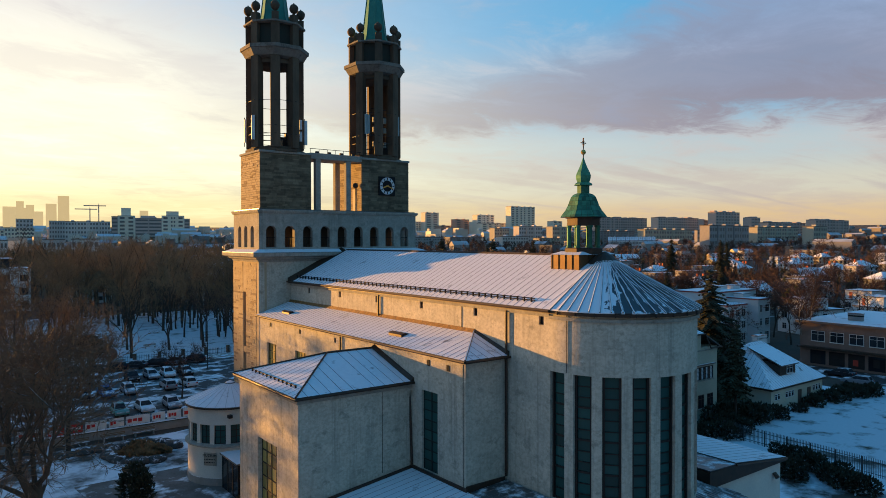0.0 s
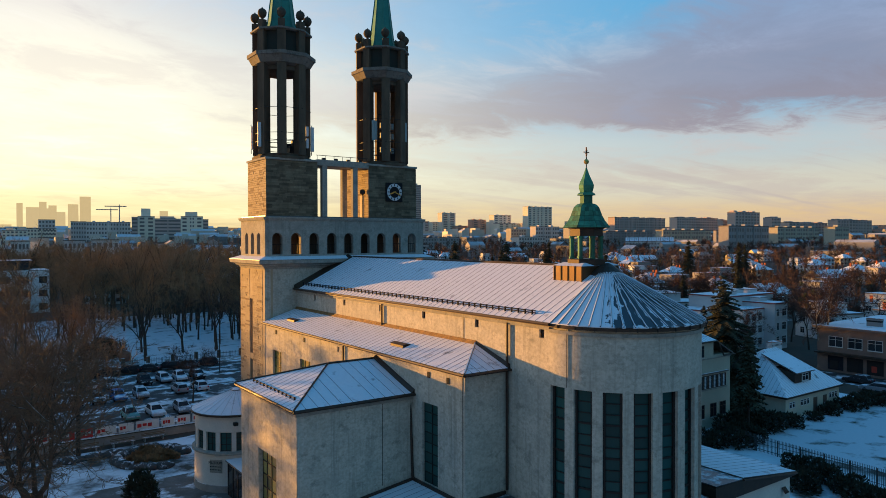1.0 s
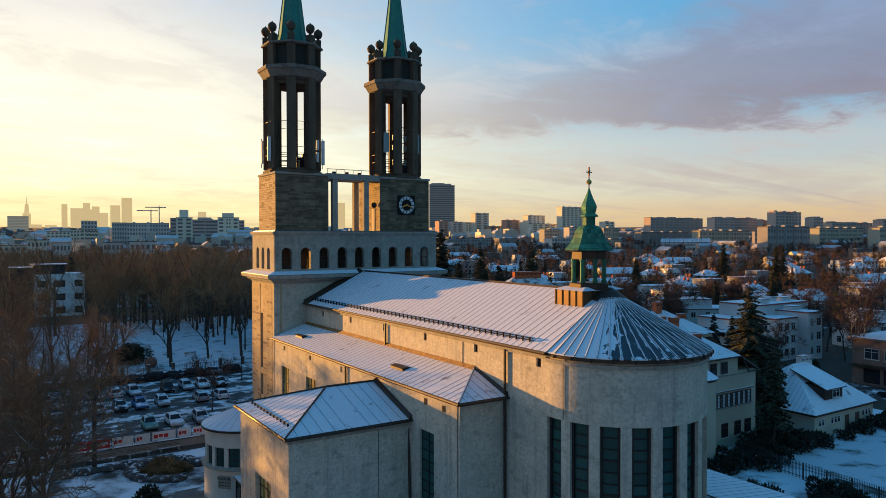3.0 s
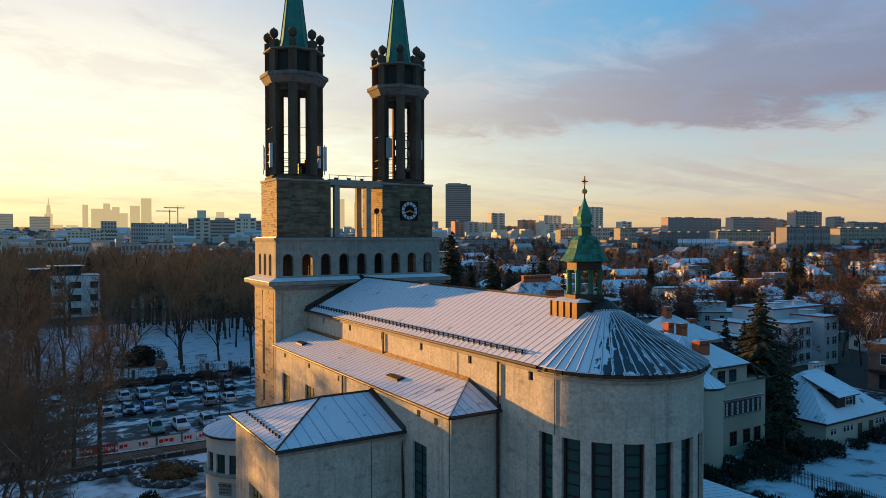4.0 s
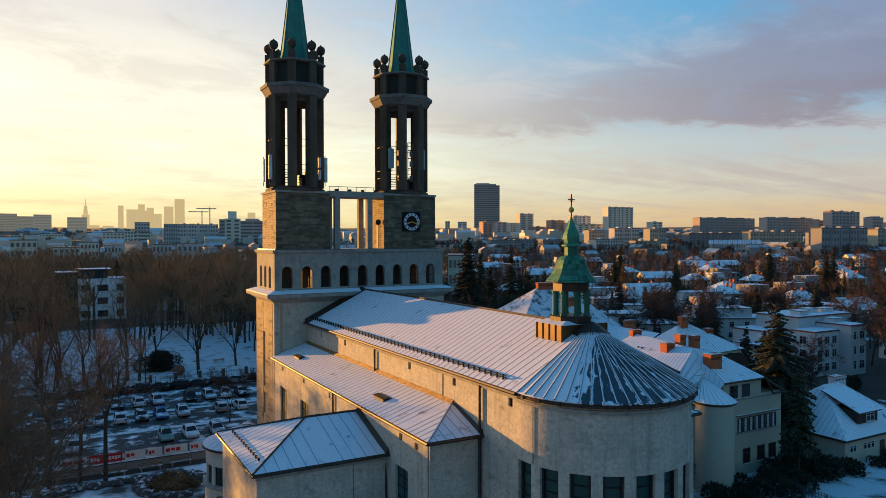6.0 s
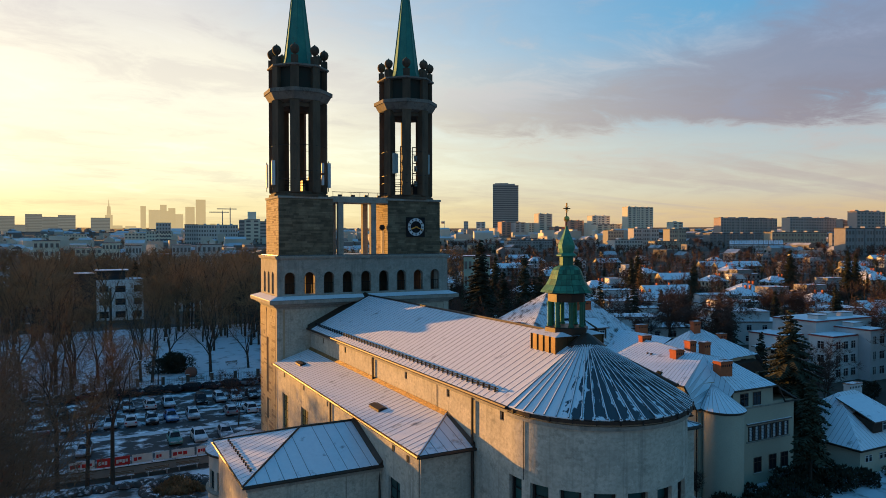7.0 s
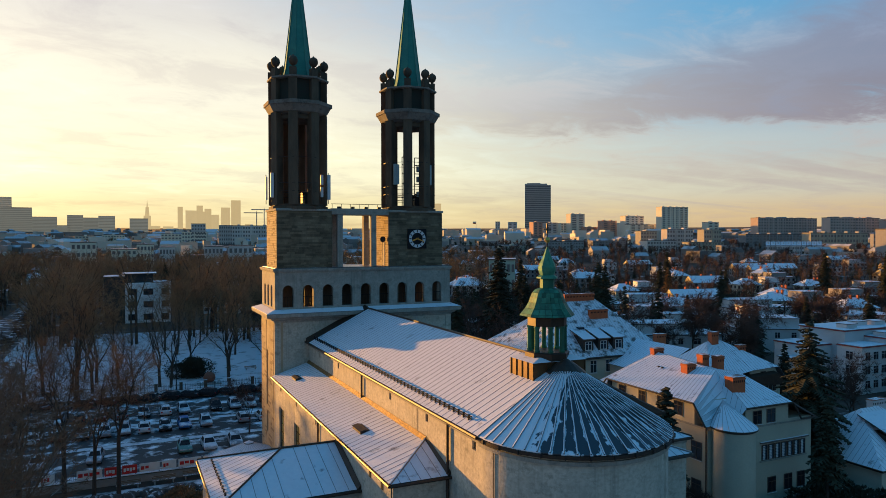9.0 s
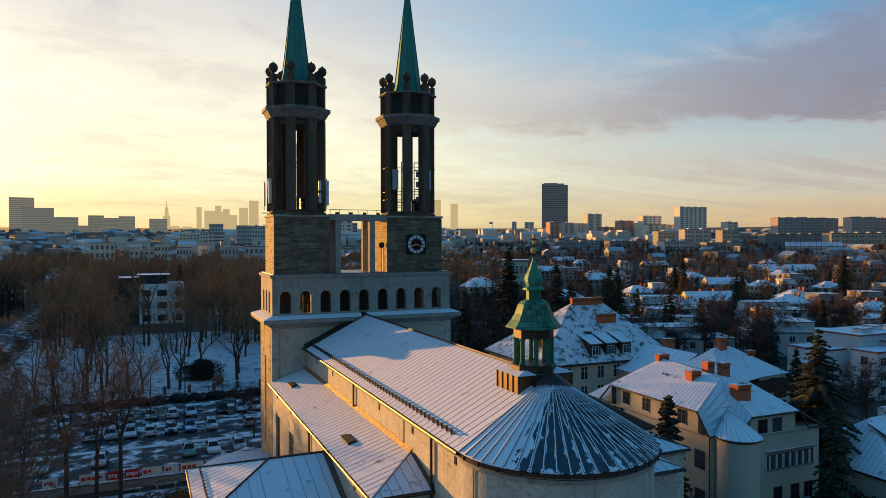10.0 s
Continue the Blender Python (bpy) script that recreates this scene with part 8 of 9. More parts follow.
# roofs of the outer town: too many to count
def far_town(seed, n, d0, d1, a0, a1, mat, tall=1.0):
    rnd = random.Random(seed)
    vs, fs = [], []
    for _ in range(n):
        a, d = radians(rnd.uniform(a0, a1)), d0 + (d1 - d0) * rnd.random()
        x, y = 10 + d * math.sin(a), d * math.cos(a)
        z, h = rise(x, y), rnd.choice((6, 7, 9, 11)) * rnd.uniform(0.8, 1.1) * tall
        w, dp, turn = rnd.uniform(12, 46) / 2, rnd.uniform(9, 14) / 2, radians(rnd.choice((-12, 78)) + rnd.uniform(-12, 12))
        c, s = math.cos(turn), math.sin(turn)
        b = len(vs)
        for zz in (z - 2, z + h):
            for u, v in ((-w, -dp), (w, -dp), (w, dp), (-w, dp)):
                vs.append((x + u * c - v * s, y + u * s + v * c, zz))
        fs += [tuple(b + i for i in f) for f in ((4, 5, 6, 7), (0, 1, 5, 4), (1, 2, 6, 5), (2, 3, 7, 6), (3, 0, 4, 7))]
        if rnd.random() < 0.5:      # a pitched roof on it
            vs += [(x - w * c, y - w * s, z + h + dp * 0.6), (x + w * c, y + w * s, z + h + dp * 0.6)]
            fs += [(b + 4, b + 5, b + 9, b + 8), (b + 6, b + 7, b + 8, b + 9), (b + 7, b + 4, b + 8), (b + 5, b + 6, b + 9)]
    me = bpy.data.meshes.new("far_town")
    me.from_pydata(vs, [], fs)
    me.materials.append(mat)
    tagged(new("far_town", me), "snowy roofs of the outer town", "houses", kind="stuff")


far_town(5, 300, 700, 1500, -45, 86, material("town_walls", (0.27, 0.25, 0.23), 0.9, scale=0.05, contrast=0.5, bump=0, island=0.45, snow=0.7, snow_scale=0.05, tone=0.58))
far_town(6, 900, 1400, 3400, -45, 86, MATS["town_walls"])
# walls of the second kind are kept pale to stand in for haze
far_town(8, 150, 620, 2300, -16, 24, material("pale_town_walls", (0.62, 0.57, 0.47), 0.9, scale=0.05, contrast=0.4, bump=0, island=0.25, snow=0.7, snow_scale=0.05, tone=0.7), 1.35)
far_town(9, 150, 1300, 2500, 2, 44, MATS["pale_town_walls"], 2.1)

# woods between the houses and the town: too many to count
def far_wood(seed, n, d0, d1, a0, a1, mat, h0, h1, label):
    rnd = random.Random(seed)
    t = Twigs()
    for _ in range(n):
        a, d = radians(rnd.uniform(a0, a1)), d0 + (d1 - d0) * rnd.random()
        x, y = 10 + d * math.sin(a), d * math.cos(a)
        if d < 450 and not free(x, y, 9):
            continue
        h = rnd.uniform(h0, h1)
        z = rise(x, y)
        p = Vector((x, y, z))
        t.bar(p, p + Vector((0, 0, h * 0.6)), 0.25, 0.1)
        for k in range(36):
            b = p + Vector((rnd.gauss(0, h * 0.05), rnd.gauss(0, h * 0.05), h * rnd.uniform(0.3, 0.65)))
            a = rnd.uniform(0, 6.28)
            reach, up = h * rnd.uniform(0.08, 0.24), rnd.uniform(-0.3, 1.0)
            t.bar(b, b + Vector((reach * math.cos(a), reach * math.sin(a), reach * up * 1.3)), 0.04 + d * 0.00026, 0.0)
    ob = new("far_wood", t.mesh(mat))
    return tagged(ob, label, "trees", kind="stuff")


far_wood(1, 1100, 330, 800, -14, 30, twig_brown, 13, 22, "bare brown woods before the city")
far_wood(2, 1300, 420, 1300, 28, 86, twig_red, 12, 20, "bare russet trees between far houses")
far_wood(4, 560, 128, 430, 27, 80, twig_red, 8, 15, "bare russet garden trees between houses")
far_wood(5, 420, 128, 430, 27, 80, needles, 7, 13, "dark garden conifers between houses")
far_wood(6, 600, 900, 2600, -45, 86, twig_brown, 10, 18, "hazy woods between the outer quarters")
far_wood(3, 600, 420, 1300, 25, 86, needles, 9, 16, "dark conifers between far houses")

# ---------------------------------------------------------------- round museum pavilion beside the tower
RX0, RY0, RR = 24.0, 66.6, 3.9
rot = thing("rotunda", "small round pale pavilion with tall windows and snowy cone roof", "pavilion", (RX0, RY0, 0))


def ring_body(r0, r1, d0, d1, z0, z1, steps, bm=None):
    bm = bm or bmesh.new()
    sec = []
    for i in range(steps + 1):
        a = radians(d0 + (d1 - d0) * i / steps)
        sec.append([bm.verts.new((r * math.cos(a), r * math.sin(a), z)) for r, z in ((r0, z0), (r1, z0), (r1, z1), (r0, z1))])
    for a, b in zip(sec, sec[1:]):
        for k in range(4):
            bm.faces.new((a[k], a[(k + 1) % 4], b[(k + 1) % 4], b[k]))
    bm.faces.new(sec[0]), bm.faces.new(sec[-1][::-1])
    return bm


ring = lathe([(RR + 0.02, -0.1), (RR + 0.02, 0.9), (RR, 0.95), (RR, 3.6), (RR - 0.05, 3.6)], 40)
part("lower_wall", ring, plaster_light, rot, "", True)
part("plinth", lathe([(RR + 0.05, -0.1), (RR + 0.05, 0.7), (RR, 0.75)], 40), concrete, rot)
part("sill_ring", lathe([(RR, 3.5), (RR + 0.25, 3.6), (RR + 0.25, 3.75), (RR - 0.1, 3.85)], 40), trim_stone, rot)
part("upper_wall", lathe([(RR - 0.1, 5.6), (RR - 0.05, 5.65), (RR - 0.05, 7.1), (RR - 0.3, 7.1)], 40), plaster_light, rot, "", True)
part("core", lathe([(RR - 0.6, 3.6), (RR - 0.6, 6.0)], 24), black, rot)
for k in range(16):
    a = 22.5 * k
    part("pilaster", ring_body(RR - 0.4, RR - 0.08, a - 3.2, a + 3.2, 3.8, 5.7, 2), plaster_light, rot)
    fb = bmesh.new()
    for d in (a + 3.2, a + 11.0, a + 18.4):
        ring_body(RR - 0.34, RR - 0.26, d, d + 0.9, 3.85, 5.65, 1, fb)
    for z in (3.85, 4.45, 5.05, 5.58):
        ring_body(RR - 0.34, RR - 0.27, a + 3.2, a + 19.3, z, z + 0.06, 2, fb)
    w = part("window", fb, iron, rot)
    for j in range(2):
        part("pane", ring_body(RR - 0.32, RR - 0.3, a + 4.0 + j * 7.6, a + 11.2 + j * 7.6, 3.9, 5.6, 1), glass_dark, w)
part("gutter", lathe([(RR, 7.05), (RR + 0.3, 7.1), (RR + 0.3, 7.25), (RR, 7.28)], 40), dark_metal, rot)
for k in range(28):
    a0, a1 = 2 * math.pi * k / 28, 2 * math.pi * (k + 1) / 28
    r = RR + 0.25
    q = [(r * math.cos(a0), r * math.sin(a0), 7.25), (r * math.cos(a1), r * math.sin(a1), 7.25), (0.35 * math.cos(a1), 0.35 * math.sin(a1), 8.75), (0.35 * math.cos(a0), 0.35 * math.sin(a0), 8.75)]
    bm = hull([*q, *[(x, y, z + 0.05) for x, y, z in q]])
    tube([Vector(q[0]) + Vector((0, 0, 0.05)), Vector(q[3]) + Vector((0, 0, 0.05))], 0.025, 4, bm)
    part("roof_panel", bm, metal_snow, rot)
part("roof_cap", lathe([(0.5, 8.7), (0.45, 8.85), (0.1, 9.0)], 12), metal_snow, rot)
part("floodlight", box(-1.6, -1.2, -RR - 0.15, -RR + 0.3, 6.3, 6.6, None, 0.04), iron, rot)
sign = part("sign_board", hull([((RR + 0.04 + d) * math.cos(radians(a)), (RR + 0.04 + d) * math.sin(radians(a)), z) for d in (0, 0.04) for a in (214, 232) for z in (1.9, 3.1)]), trim_stone, rot)
curve = bpy.data.curves.new("museum_word", "FONT")
curve.body, curve.size, curve.extrude, curve.align_x, curve.align_y = "MUZEUM", 0.34, 0.01, "CENTER", "CENTER"
word = new("museum_word", curve)
dg = bpy.context.evaluated_depsgraph_get()
me = bpy.data.meshes.new_from_object(word.evaluated_get(dg))
bpy.data.objects.remove(word)
me.materials.clear()
me.materials.append(iron)
am = radians(223)
part("lettering", me, None, sign, at=pose((RR + 0.12) * math.cos(am), (RR + 0.12) * math.sin(am), 2.85, 90, 0, 223 + 90))
for j in range(2):
    bm = bmesh.new()
    for k in range(7):
        u = -0.55 + k * 0.16
        box(u, u + 0.11, -0.008, 0.008, -0.04, 0.04, bm)
    part("lettering", bm, iron, sign, at=pose((RR + 0.12) * math.cos(am), (RR + 0.12) * math.sin(am), 2.5 - j * 0.28, 0, 0, 223 + 90))
porch = thing("glazed_porch", "small glazed porch with a flat snowy roof", "porch", (23.6, 61.0, 0))
part("roof", box(-1.9, 2.4, -2.3, 2.0, 3.1, 3.25), roof_snow, porch)
part("glass_wall", box(-1.7, -1.64, -2.1, 1.8, 0, 3.1), glass_plain, porch)
part("glass_wall", box(-1.7, 2.2, -2.14, -2.08, 0, 3.1), glass_plain, porch)
for y in (-2.1, -0.8, 0.5, 1.8):
    part("post", box(-1.74, -1.6, y - 0.06, y + 0.06, 0, 3.1), iron, porch)
bench_wood = material("weathered_bench_wood", (0.2, 0.15, 0.1), 0.9, scale=3, contrast=0.8, snow=0.5, snow_scale=2)
for k in range(6):
    b = thing("crate_bench", "row of weathered wooden boxes with snow", "crate", (20.3 + k * 0.42, 56.6 - k * 1.0, 0), 20, group="wooden boxes by the porch")
    part("body", box(-0.5, 0.5, -0.38, 0.38, 0, 0.75, None, 0.03), bench_wood, b)
    part("lid", box(-0.55, 0.55, -0.42, 0.42, 0.76, 0.84, None, 0.02), bench_wood, b)

# ---------------------------------------------------------------- walls, fences, banners
fence_iron = material("grey_fence_iron", (0.10, 0.105, 0.11), 0.6, 0.5, bump=0)
banner_red = material("red_banner_cloth", (0.55, 0.035, 0.03), 0.8, second=(0.42, 0.03, 0.03), scale=1.5, contrast=0.6, bump=0)
banner_white = material("white_banner_cloth", (0.66, 0.65, 0.63), 0.8, second=(0.5, 0.5, 0.5), scale=1.5, contrast=0.5, bump=0)


def bar_fence(x0, y0, x1, y1, h, step, label, mat=None, name="fence", base=0.0, posts=2.5):
    a, b = Vector((x0, y0, 0)), Vector((x1, y1, 0))
    L_, turn = (b - a).length, math.degrees(math.atan2(y1 - y0, x1 - x0))
    f = thing(name, label, "fence", (x0, y0, base), turn)
    for z in (h * 0.18, h * 0.86):
        part("rail", box(0, L_, -0.02, 0.02, z, z + 0.05), mat or fence_iron, f)
    n = int(L_ / posts)
    pm = mesh_of(box(-0.05, 0.05, -0.05, 0.05, 0, h + 0.05), mat or fence_iron)
    for k in range(n + 1):
        part("post", pm, None, f, at=Matrix.Translation((L_ * k / n, 0, 0)))
    m = int(L_ / step)
    bm = mesh_of(box(-0.018, 0.018, -0.018, 0.018, 0.08, h + 0.12), mat or fence_iron)
    for k in range(min(m, 260)):
        part("picket", bm, None, f, at=Matrix.Translation((L_ * (k + 0.5) / min(m, 260), 0, 0)))
    return f


yard_wall = thing("yard_wall", "low concrete retaining wall topped with snow", "wall", (0, 0, 0))
part("body", hull([(-14, 86.5, 0), (27, 86.5, 0), (-14, 86.9, 0), (27, 86.9, 0), (-14, 86.5, 0.9), (27, 86.5, 0.9), (-14, 86.9, 0.9), (27, 86.9, 0.9)]), concrete, yard_wall)
part("coping", box(-14, 27, 86.4, 87.0, 0.9, 1.0), lawn_snow, yard_wall)
bar_fence(-14, 86.7, 27, 86.7, 1.1, 0.22, "low iron railing on the yard wall", None, "railing", 1.0)
rb = random.Random(8)
x = -12.0
k = 0
while x < 25.5:
    w = rb.choice((1.6, 2.2, 1.5, 2.6))
    red = rb.random() < 0.45
    ban = thing("banner", "red and white cloth banner tied to the railing" if red else "white cloth banner with red print on the railing", "banner", (x, 86.6, 1.1), 0, group="banners on the railing")
    part("cloth", box(0, w, -0.03, 0.0, 0.05, 1.05), banner_red if red else banner_white, ban)
    bm = bmesh.new()
    for j in range(rb.randint(2, 4)):
        u = 0.15 + j * (w - 0.3) / 4
        box(u, u + (w - 0.3) / 4 * 0.8, -0.045, -0.03, 0.3 + 0.1 * (j % 2), 0.72, bm)
    part("lettering", bm, banner_white if red else banner_red, ban)
    x += w + (0.25 if rb.random() < 0.75 else 2.2)
bar_fence(-10, 136.9, 52, 136.9, 1.15, 0.3, "dark iron park fence", None, "park_fence", 0.1)
for k in range(14):
    p = thing("fence_pillar", "short dark stone fence pillar", "pillar", (-8 + k * 4.4, 137.6, 0), 0, group="park fence pillars")
    part("shaft", box(-0.28, 0.28, -0.28, 0.28, 0, 1.5, None, 0.03), pier_stone, p)
    part("cap", box(-0.34, 0.34, -0.34, 0.34, 1.5, 1.62, None, 0.03), lawn_snow, p)
bar_fence(74.2, 47.0, 72.0, 24.0, 1.7, 0.16, "pale garden fence of upright bars", None, "garden_fence")
bar_fence(78.5, 48.5, 74.2, 47.0, 1.7, 0.16, "pale garden fence of upright bars", None, "garden_fence")
hut = solid("garden_hut", box(110, 114, 31, 34, 0, 3.4, None, 0.05), banner_red, "small red garden hut with snow on top", "hut")
# benches
for x, y, turn in ((17.2, 85.0, 2), (20.6, 85.4, 2), (38.2, 153, 10), (13.4, 84.8, 0)):
    b = thing("park_bench", "plain wooden bench with a thin cover of snow", "bench", (x, y, 0), turn)
    for k in range(3):
        part("slat", box(-1.3, 1.3, -0.25 + k * 0.17, -0.12 + k * 0.17, 0.42, 0.46), bench_wood, b)
    for k in range(2):
        part("back_slat", box(-1.3, 1.3, 0.28, 0.31, 0.58 + k * 0.17, 0.7 + k * 0.17), bench_wood, b)
    for sx in (-1, 1):
        part("leg", box(sx * 1.0 - 0.06, sx * 1.0 + 0.06, -0.25, 0.28, 0, 0.42), concrete, b)
boulder = lathe([(0.8, 0.0), (1.05, 0.3), (1.12, 0.85), (0.95, 1.45), (0.55, 1.8), (0.15, 1.92)], 12)
for v in boulder.verts:
    v.co += noise.noise_vector(v.co * 0.9) * 0.22
bl = thing("memorial_boulder", "reddish memorial boulder on a flat plinth", "boulder", (28.3, 141.6, 0))
part("stone", boulder, material("red_granite", (0.20, 0.085, 0.055), 0.8, scale=2, contrast=0.8, bump=0.3), bl, "", True).matrix_basis = Matrix.Translation((0, 0, 0.35))
part("plinth", box(-2.2, 2.2, -1.6, 1.6, 0, 0.4, None, 0.05), concrete, bl)
# rocks round the planting beds
rr = random.Random(3)
rock_mat = material("dark_field_stone", (0.075, 0.07, 0.065), 0.9, second=(0.045, 0.042, 0.04), scale=2, contrast=0.8, bump=0.5, snow=0.4, snow_scale=1.5)
rock_meshes = []
for k in range(4):
    bm = bmesh.new()
    bmesh.ops.create_icosphere(bm, subdivisions=2, radius=0.5)
    for v in bm.verts:
        v.co += noise.noise_vector(v.co * 1.6 + Vector((k * 5, 0, 0))) * 0.28
        v.co.z *= 0.75
    rock_meshes.append(mesh_of(bm, rock_mat, True))
for k in range(70):
    t = k / 70
    if k < 26:
        x, y = 6 + t * 38, 81.3 + 0.4 * math.sin(t * 9)
    else:
        a = (k - 26) / 44 * 5.0
        x, y = 18.8 + (3.0 + 0.5 * rr.random()) * math.cos(a), 78.2 + (3.4 + 0.6 * rr.random()) * math.sin(a)
    ob = new("rock", rr.choice(rock_meshes))
    ob.matrix_world = pose(x, y, 0.2, 0, 0, rr.uniform(0, 360)) @ Matrix.Scale(rr.uniform(0.7, 1.6), 4)
    tagged(ob, "dark field stone edging a planting bed", "rock", "stones round the beds")
# low hedges and bushes on the garden side
bush = shrub(51, 1.5, 1.7, "dark garden bush with dusting of snow", needles_snow, "garden_bush", "bush", 700)
for x, y, s in ((73.5, 44, 1.5), (75.5, 46.2, 1.6), (78, 47.5, 1.6), (81, 47.2, 1.8), (84, 46.6, 1.7), (86.5, 44.8, 1.3), (71, 36, 1.2), (70.0, 33, 1.4), (68.6, 30, 1.3), (67.2, 27, 1.3), (67, 28, 1.4), (66, 33, 1.5), (64, 38, 1.4), (62.5, 42, 1.5), (97, 45, 1.2), (101, 44.6, 1.3), (104, 44.8, 1.4), (107, 44.2, 1.5),
                 (110, 43, 1.4), (113, 40, 1.5), (92, 44.7, 0.9), (58, 47, 1.4), (60, 45, 1.2), (57, 52, 1.3), (69, 45, 1.2), (66.5, 46.5, 1.3), (71, 46, 1.5), (55, 58, 1.2), (82, 45.2, 1.5), (77, 44.5, 1.4), (121, 68, 1.6), (125, 69.2, 1.5), (129, 70.5, 1.4), (133, 72.5, 1.5), (117, 66, 1.5)):
    plant(bush, x, y, x * 53, s * 0.82)
low = shrub(52, 1.0, 0.8, "low brown planting with twigs and snow", twig_brown, "low_planting", "bush", 380)
for k in range(26):
    a = k / 26 * 6.28
    plant(low, 18.6 + 2.6 * rr.random() * math.cos(a), 78 + 3.0 * rr.random() * math.sin(a), k * 40, rr.uniform(0.7, 1.2))
for k in range(12):
    plant(low, 20.5 + rr.uniform(-1.5, 2.5), 53 + rr.uniform(-3, 6), k * 70, rr.uniform(0.6, 1.0))

# ---------------------------------------------------------------- parked cars
tyre_mat = material("tyre_rubber", (0.015, 0.015, 0.016), 0.9, bump=0)
lamp_red = material("red_tail_lamp", (0.3, 0.01, 0.01), 0.3, bump=0)
lamp_clear = material("clear_head_lamp", (0.45, 0.45, 0.45), 0.2, bump=0)


def car(name, colour, label, length=4.3, width=1.78, height=1.48, estate=False, snow=0.72):
    """A parked car along +y, nose first: body, glasshouse, panes, wheels, lamps."""
    paint = material("car_paint_" + name + str(snow), colour, 0.6, 0.0, second=tuple(c * 0.9 for c in colour), bump=0, snow=snow, snow_scale=0.9, spec=0.2, tone=0.8)
    c = thing("car", label, "car", group="parked cars")
    L2, W2 = length / 2, width / 2
    prof = [(-L2, 0.32), (-L2 + 0.02, 0.72), (-L2 + 0.15, 0.92 if not estate else 0.95), (L2 - 1.15, 0.92), (L2 - 0.25, 0.80), (L2, 0.62), (L2 - 0.02, 0.32)]
    bm = bmesh.new()
    loops = []
    for sx, inset in ((-1, 0.0), (1, 0.0)):
        loops.append([bm.verts.new((sx * (W2 - (0.06 if z > 0.85 else 0)), y, z)) for y, z in prof])
    n = len(prof)
    for i in range(n):
        bm.faces.new((loops[0][i], loops[0][(i + 1) % n], loops[1][(i + 1) % n], loops[1][i]))
    bm.faces.new(loops[0][::-1]), bm.faces.new(loops[1])
    bmesh.ops.bevel(bm, geom=[e for e in bm.edges], offset=0.05, segments=2, affect="EDGES")
    part("body", bm, paint, c, smooth=False)
    back = -L2 + (0.15 if estate else 0.42)
    base = [(-W2 + 0.07, back, 0.92), (W2 - 0.07, back, 0.92), (W2 - 0.07, L2 - 1.1, 0.92), (-W2 + 0.07, L2 - 1.1, 0.92)]
    top = [(-W2 + 0.26, back + 0.35, height - 0.06), (W2 - 0.26, back + 0.35, height - 0.06), (W2 - 0.26, L2 - 1.95, height - 0.06), (-W2 + 0.26, L2 - 1.95, height - 0.06)]
    part("cabin", hull(base + top), paint, c)
    part("roof", hull([(x * 0.98, y, z) for x, y, z in top] + [(x * 0.86, y + (0.12 if i < 2 else -0.12), height) for i, (x, y, z) in enumerate(top)]), paint, c)

    def pane(nm, a, b, cc, d, out):
        q = [Vector(p) for p in (a, b, cc, d)]
        mid = sum(q, Vector()) / 4
        q = [mid + (p - mid) * 0.86 for p in q]
        o = Vector(out) * 0.012
        part(nm, hull([*[p - o for p in q], *[p + o for p in q]]), car_glass, c)
    pane("windscreen", base[2], base[3], top[3], top[2], (0, 0.8, 0.6))
    pane("rear_window", base[0], base[1], top[1], top[0], (0, -0.8, 0.6))
    pane("side_window", base[1], base[2], top[2], top[1], (1, 0, 0.3))
    pane("side_window", base[3], base[0], top[0], top[3], (-1, 0, 0.3))
    for sx in (-1, 1):
        part("headlight", box(sx * (W2 - 0.3) - 0.18, sx * (W2 - 0.3) + 0.18, L2 - 0.12, L2 + 0.015, 0.56, 0.7, None, 0.02), lamp_clear, c)
        part("tail_light", box(sx * (W2 - 0.22) - 0.12, sx * (W2 - 0.22) + 0.12, -L2 - 0.012, -L2 + 0.1, 0.64, 0.86, None, 0.02), lamp_red, c)
        for y in (L2 - 0.85, -L2 + 0.8):
            tyre = lathe([(0.16, -0.1), (0.30, -0.1), (0.32, -0.06), (0.32, 0.06), (0.30, 0.1), (0.16, 0.1)], 14)
            w = part("wheel", tyre, tyre_mat, c, at=pose(sx * (W2 - 0.1), y, 0.32, 0, 90, 0))
    return c


models = {
    "dark": car("dark", (0.018, 0.02, 0.024), "dark parked car with a thin layer of snow", 4.4, 1.8, 1.46, False, 0.55),
    "black": car("black", (0.010, 0.010, 0.012), "black parked car nearly free of snow", 4.6, 1.82, 1.5, True, 0.30),
    "silver": car("silver", (0.20, 0.21, 0.23), "silver parked car under snow", 4.3, 1.76, 1.48, True, 0.62),
    "white": car("white", (0.45, 0.45, 0.46), "white parked car under snow", 4.2, 1.75, 1.5, False, 0.75),
    "blue": car("blue", (0.03, 0.12, 0.30), "blue parked car with snow on bonnet and roof", 4.1, 1.75, 1.46, False, 0.5),
    "teal": car("teal", (0.10, 0.24, 0.22), "pale teal parked car with snow on its roof", 4.0, 1.7, 1.52, False, 0.5),
    "red": car("red", (0.14, 0.03, 0.03), "dark red parked car under snow", 4.2, 1.75, 1.5, False, 0.75),
}


def park(kind, x, y, turn):
    return plant(models[kind], x, y, turn, 1.0, 0.04)


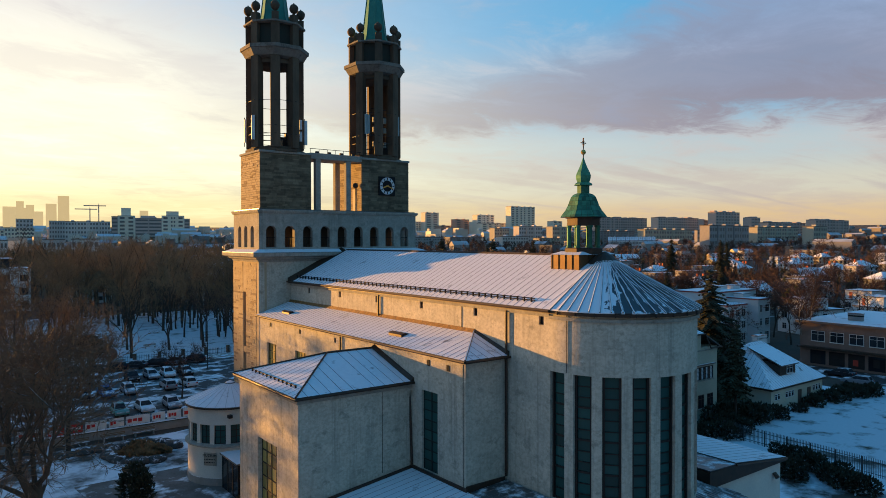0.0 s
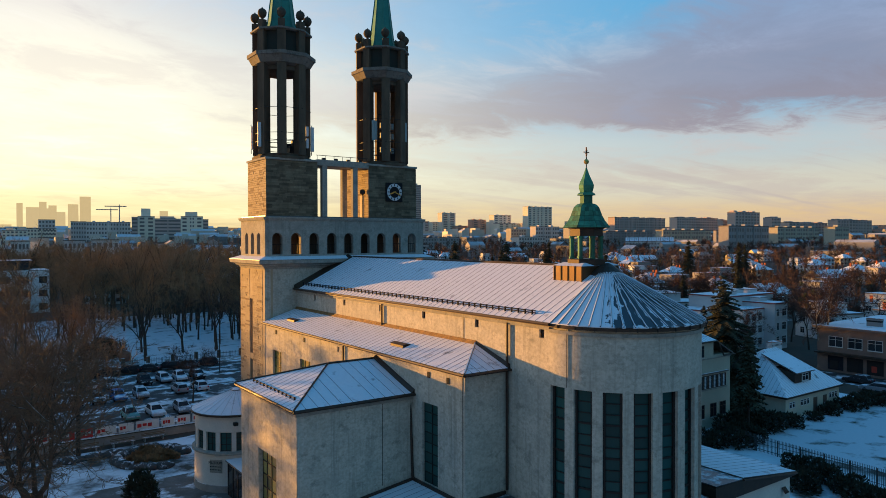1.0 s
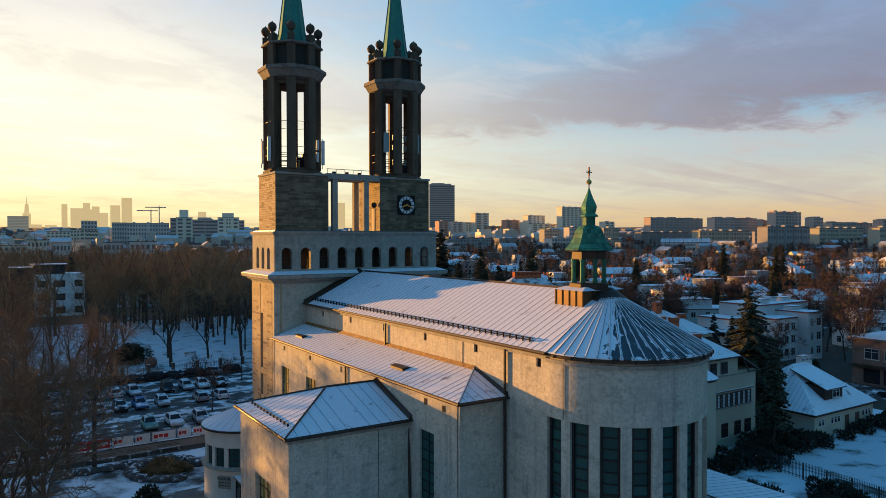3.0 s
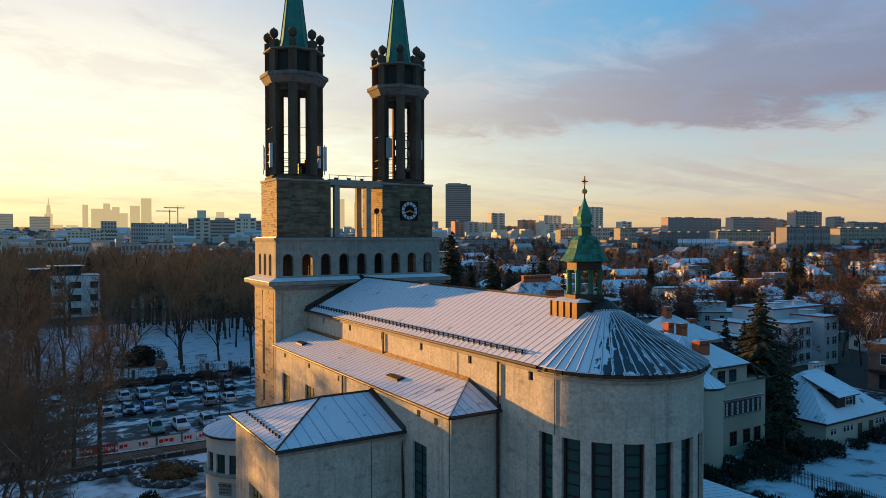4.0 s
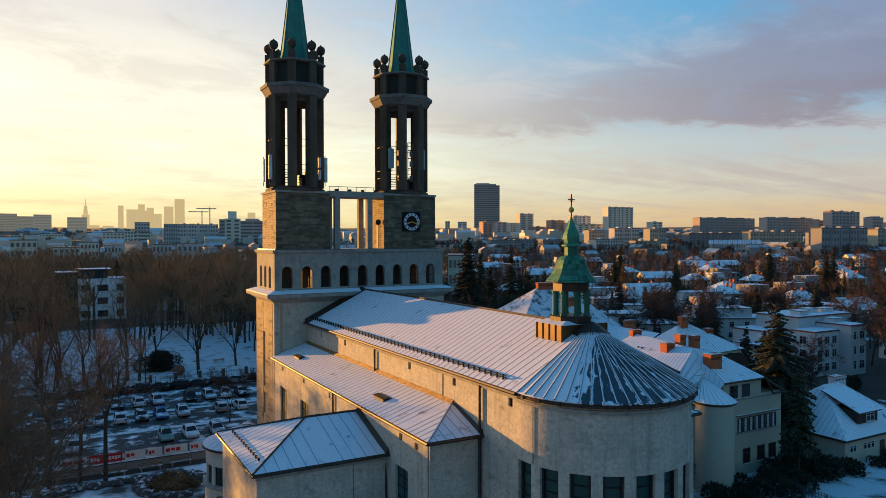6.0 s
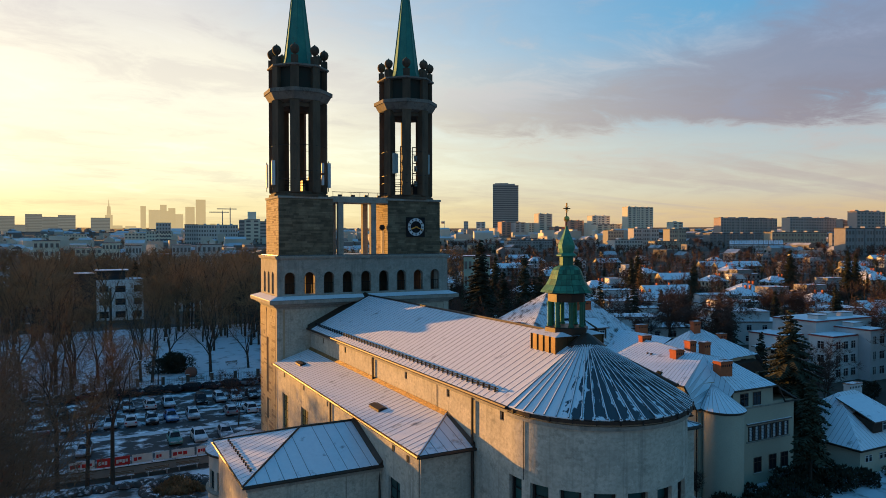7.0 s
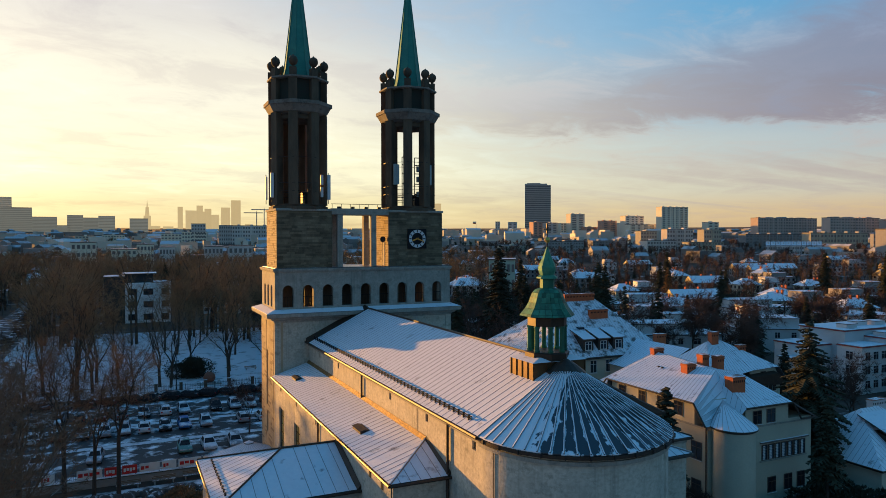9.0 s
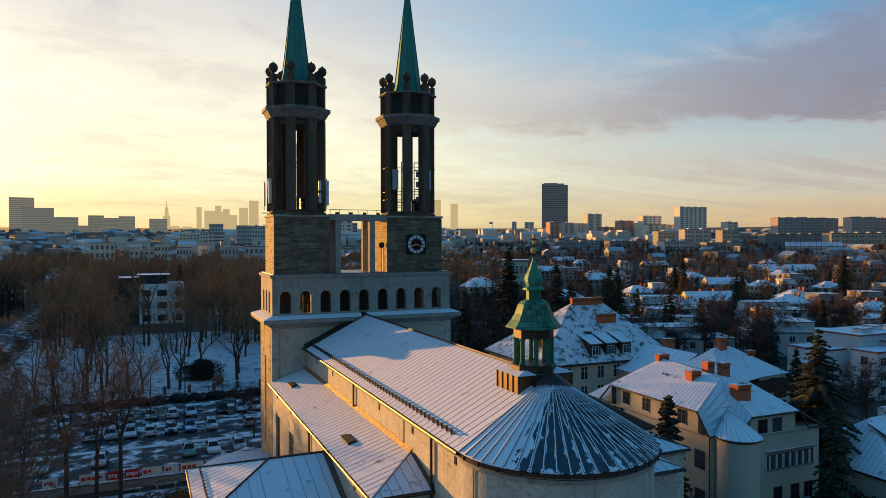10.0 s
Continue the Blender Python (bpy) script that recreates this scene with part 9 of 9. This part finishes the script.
rp = random.Random(17)
for kind, x, turn in (("teal", 20.4, 180), ("white", 23.5, 182), ("silver", 27.0, 178), ("silver", 9.6, 176), ("white", 3.0, 183), ("dark", -2.6, 180), ("silver", -9, 180)):
    park(kind, x, 97.2, turn)
for kind, x in (("blue", 21.3), ("silver", 24.4), ("dark", 18.6), ("white", 15.7), ("silver", 13.0), ("silver", 10.4), ("dark", 7.6), ("red", 4.6), ("white", 1.6), ("silver", 30.0), ("white", 33.0), ("dark", -1.6), ("silver", -4.6)):
    park(kind, x, 109.9, rp.choice((0, 180)) + rp.uniform(-3, 3))
for kind, x in (("dark", 15.9), ("white", 19.1), ("silver", 21.9), ("black", 27.0), ("silver", 30.0), ("white", 32.6), ("dark", 35.4), ("silver", 12.7), ("red", 9.6), ("dark", 6.6), ("silver", 3.6), ("white", 0.4), ("dark", -3)):
    park(kind, x, 119.6, rp.choice((0, 180)) + rp.uniform(-3, 3))
for kind, x in (("dark", 16.9), ("black", 20.0), ("dark", 23.2), ("black", 26.4), ("dark", 29.8), ("black", 33.2), ("silver", 36.6), ("black", 13.4), ("red", 10), ("dark", 6.4), ("silver", 3), ("dark", -0.5), ("black", 40)):
    park(kind, x, 130.4, 62 + rp.uniform(-6, 6))
for k in range(17):
    park(rp.choice(("dark", "silver", "white", "black")), -16.0, 150 + k * 8 + rp.uniform(-1, 1), rp.choice((0, 180)))
for kind, x, y, turn in (("silver", 116.4, 47.5, 8), ("dark", 115.8, 40.5, 4), ("white", 116.5, 34, 5), ("dark", 121, 52, 0), ("silver", 124, 38, 2)):
    park(kind, x, y, turn)
# lamp posts along the car park
for x, y in ((-6, 100), (15.8, 113.5), (40, 122), (22, 137.9)):
    lp = thing("street_lamp", "slim grey street lamp", "street lamp", (x, y, 0))
    part("pole", lathe([(0.1, 0), (0.08, 3), (0.05, 8.5)], 8), iron, lp)
    part("arm", tube([(0, 0, 8.4), (0.5, 0, 8.8), (1.3, 0, 8.85)], 0.04, 5), iron, lp)
    part("lamp_head", box(1.1, 1.7, -0.12, 0.12, 8.78, 8.9, None, 0.03), panel_white, lp)
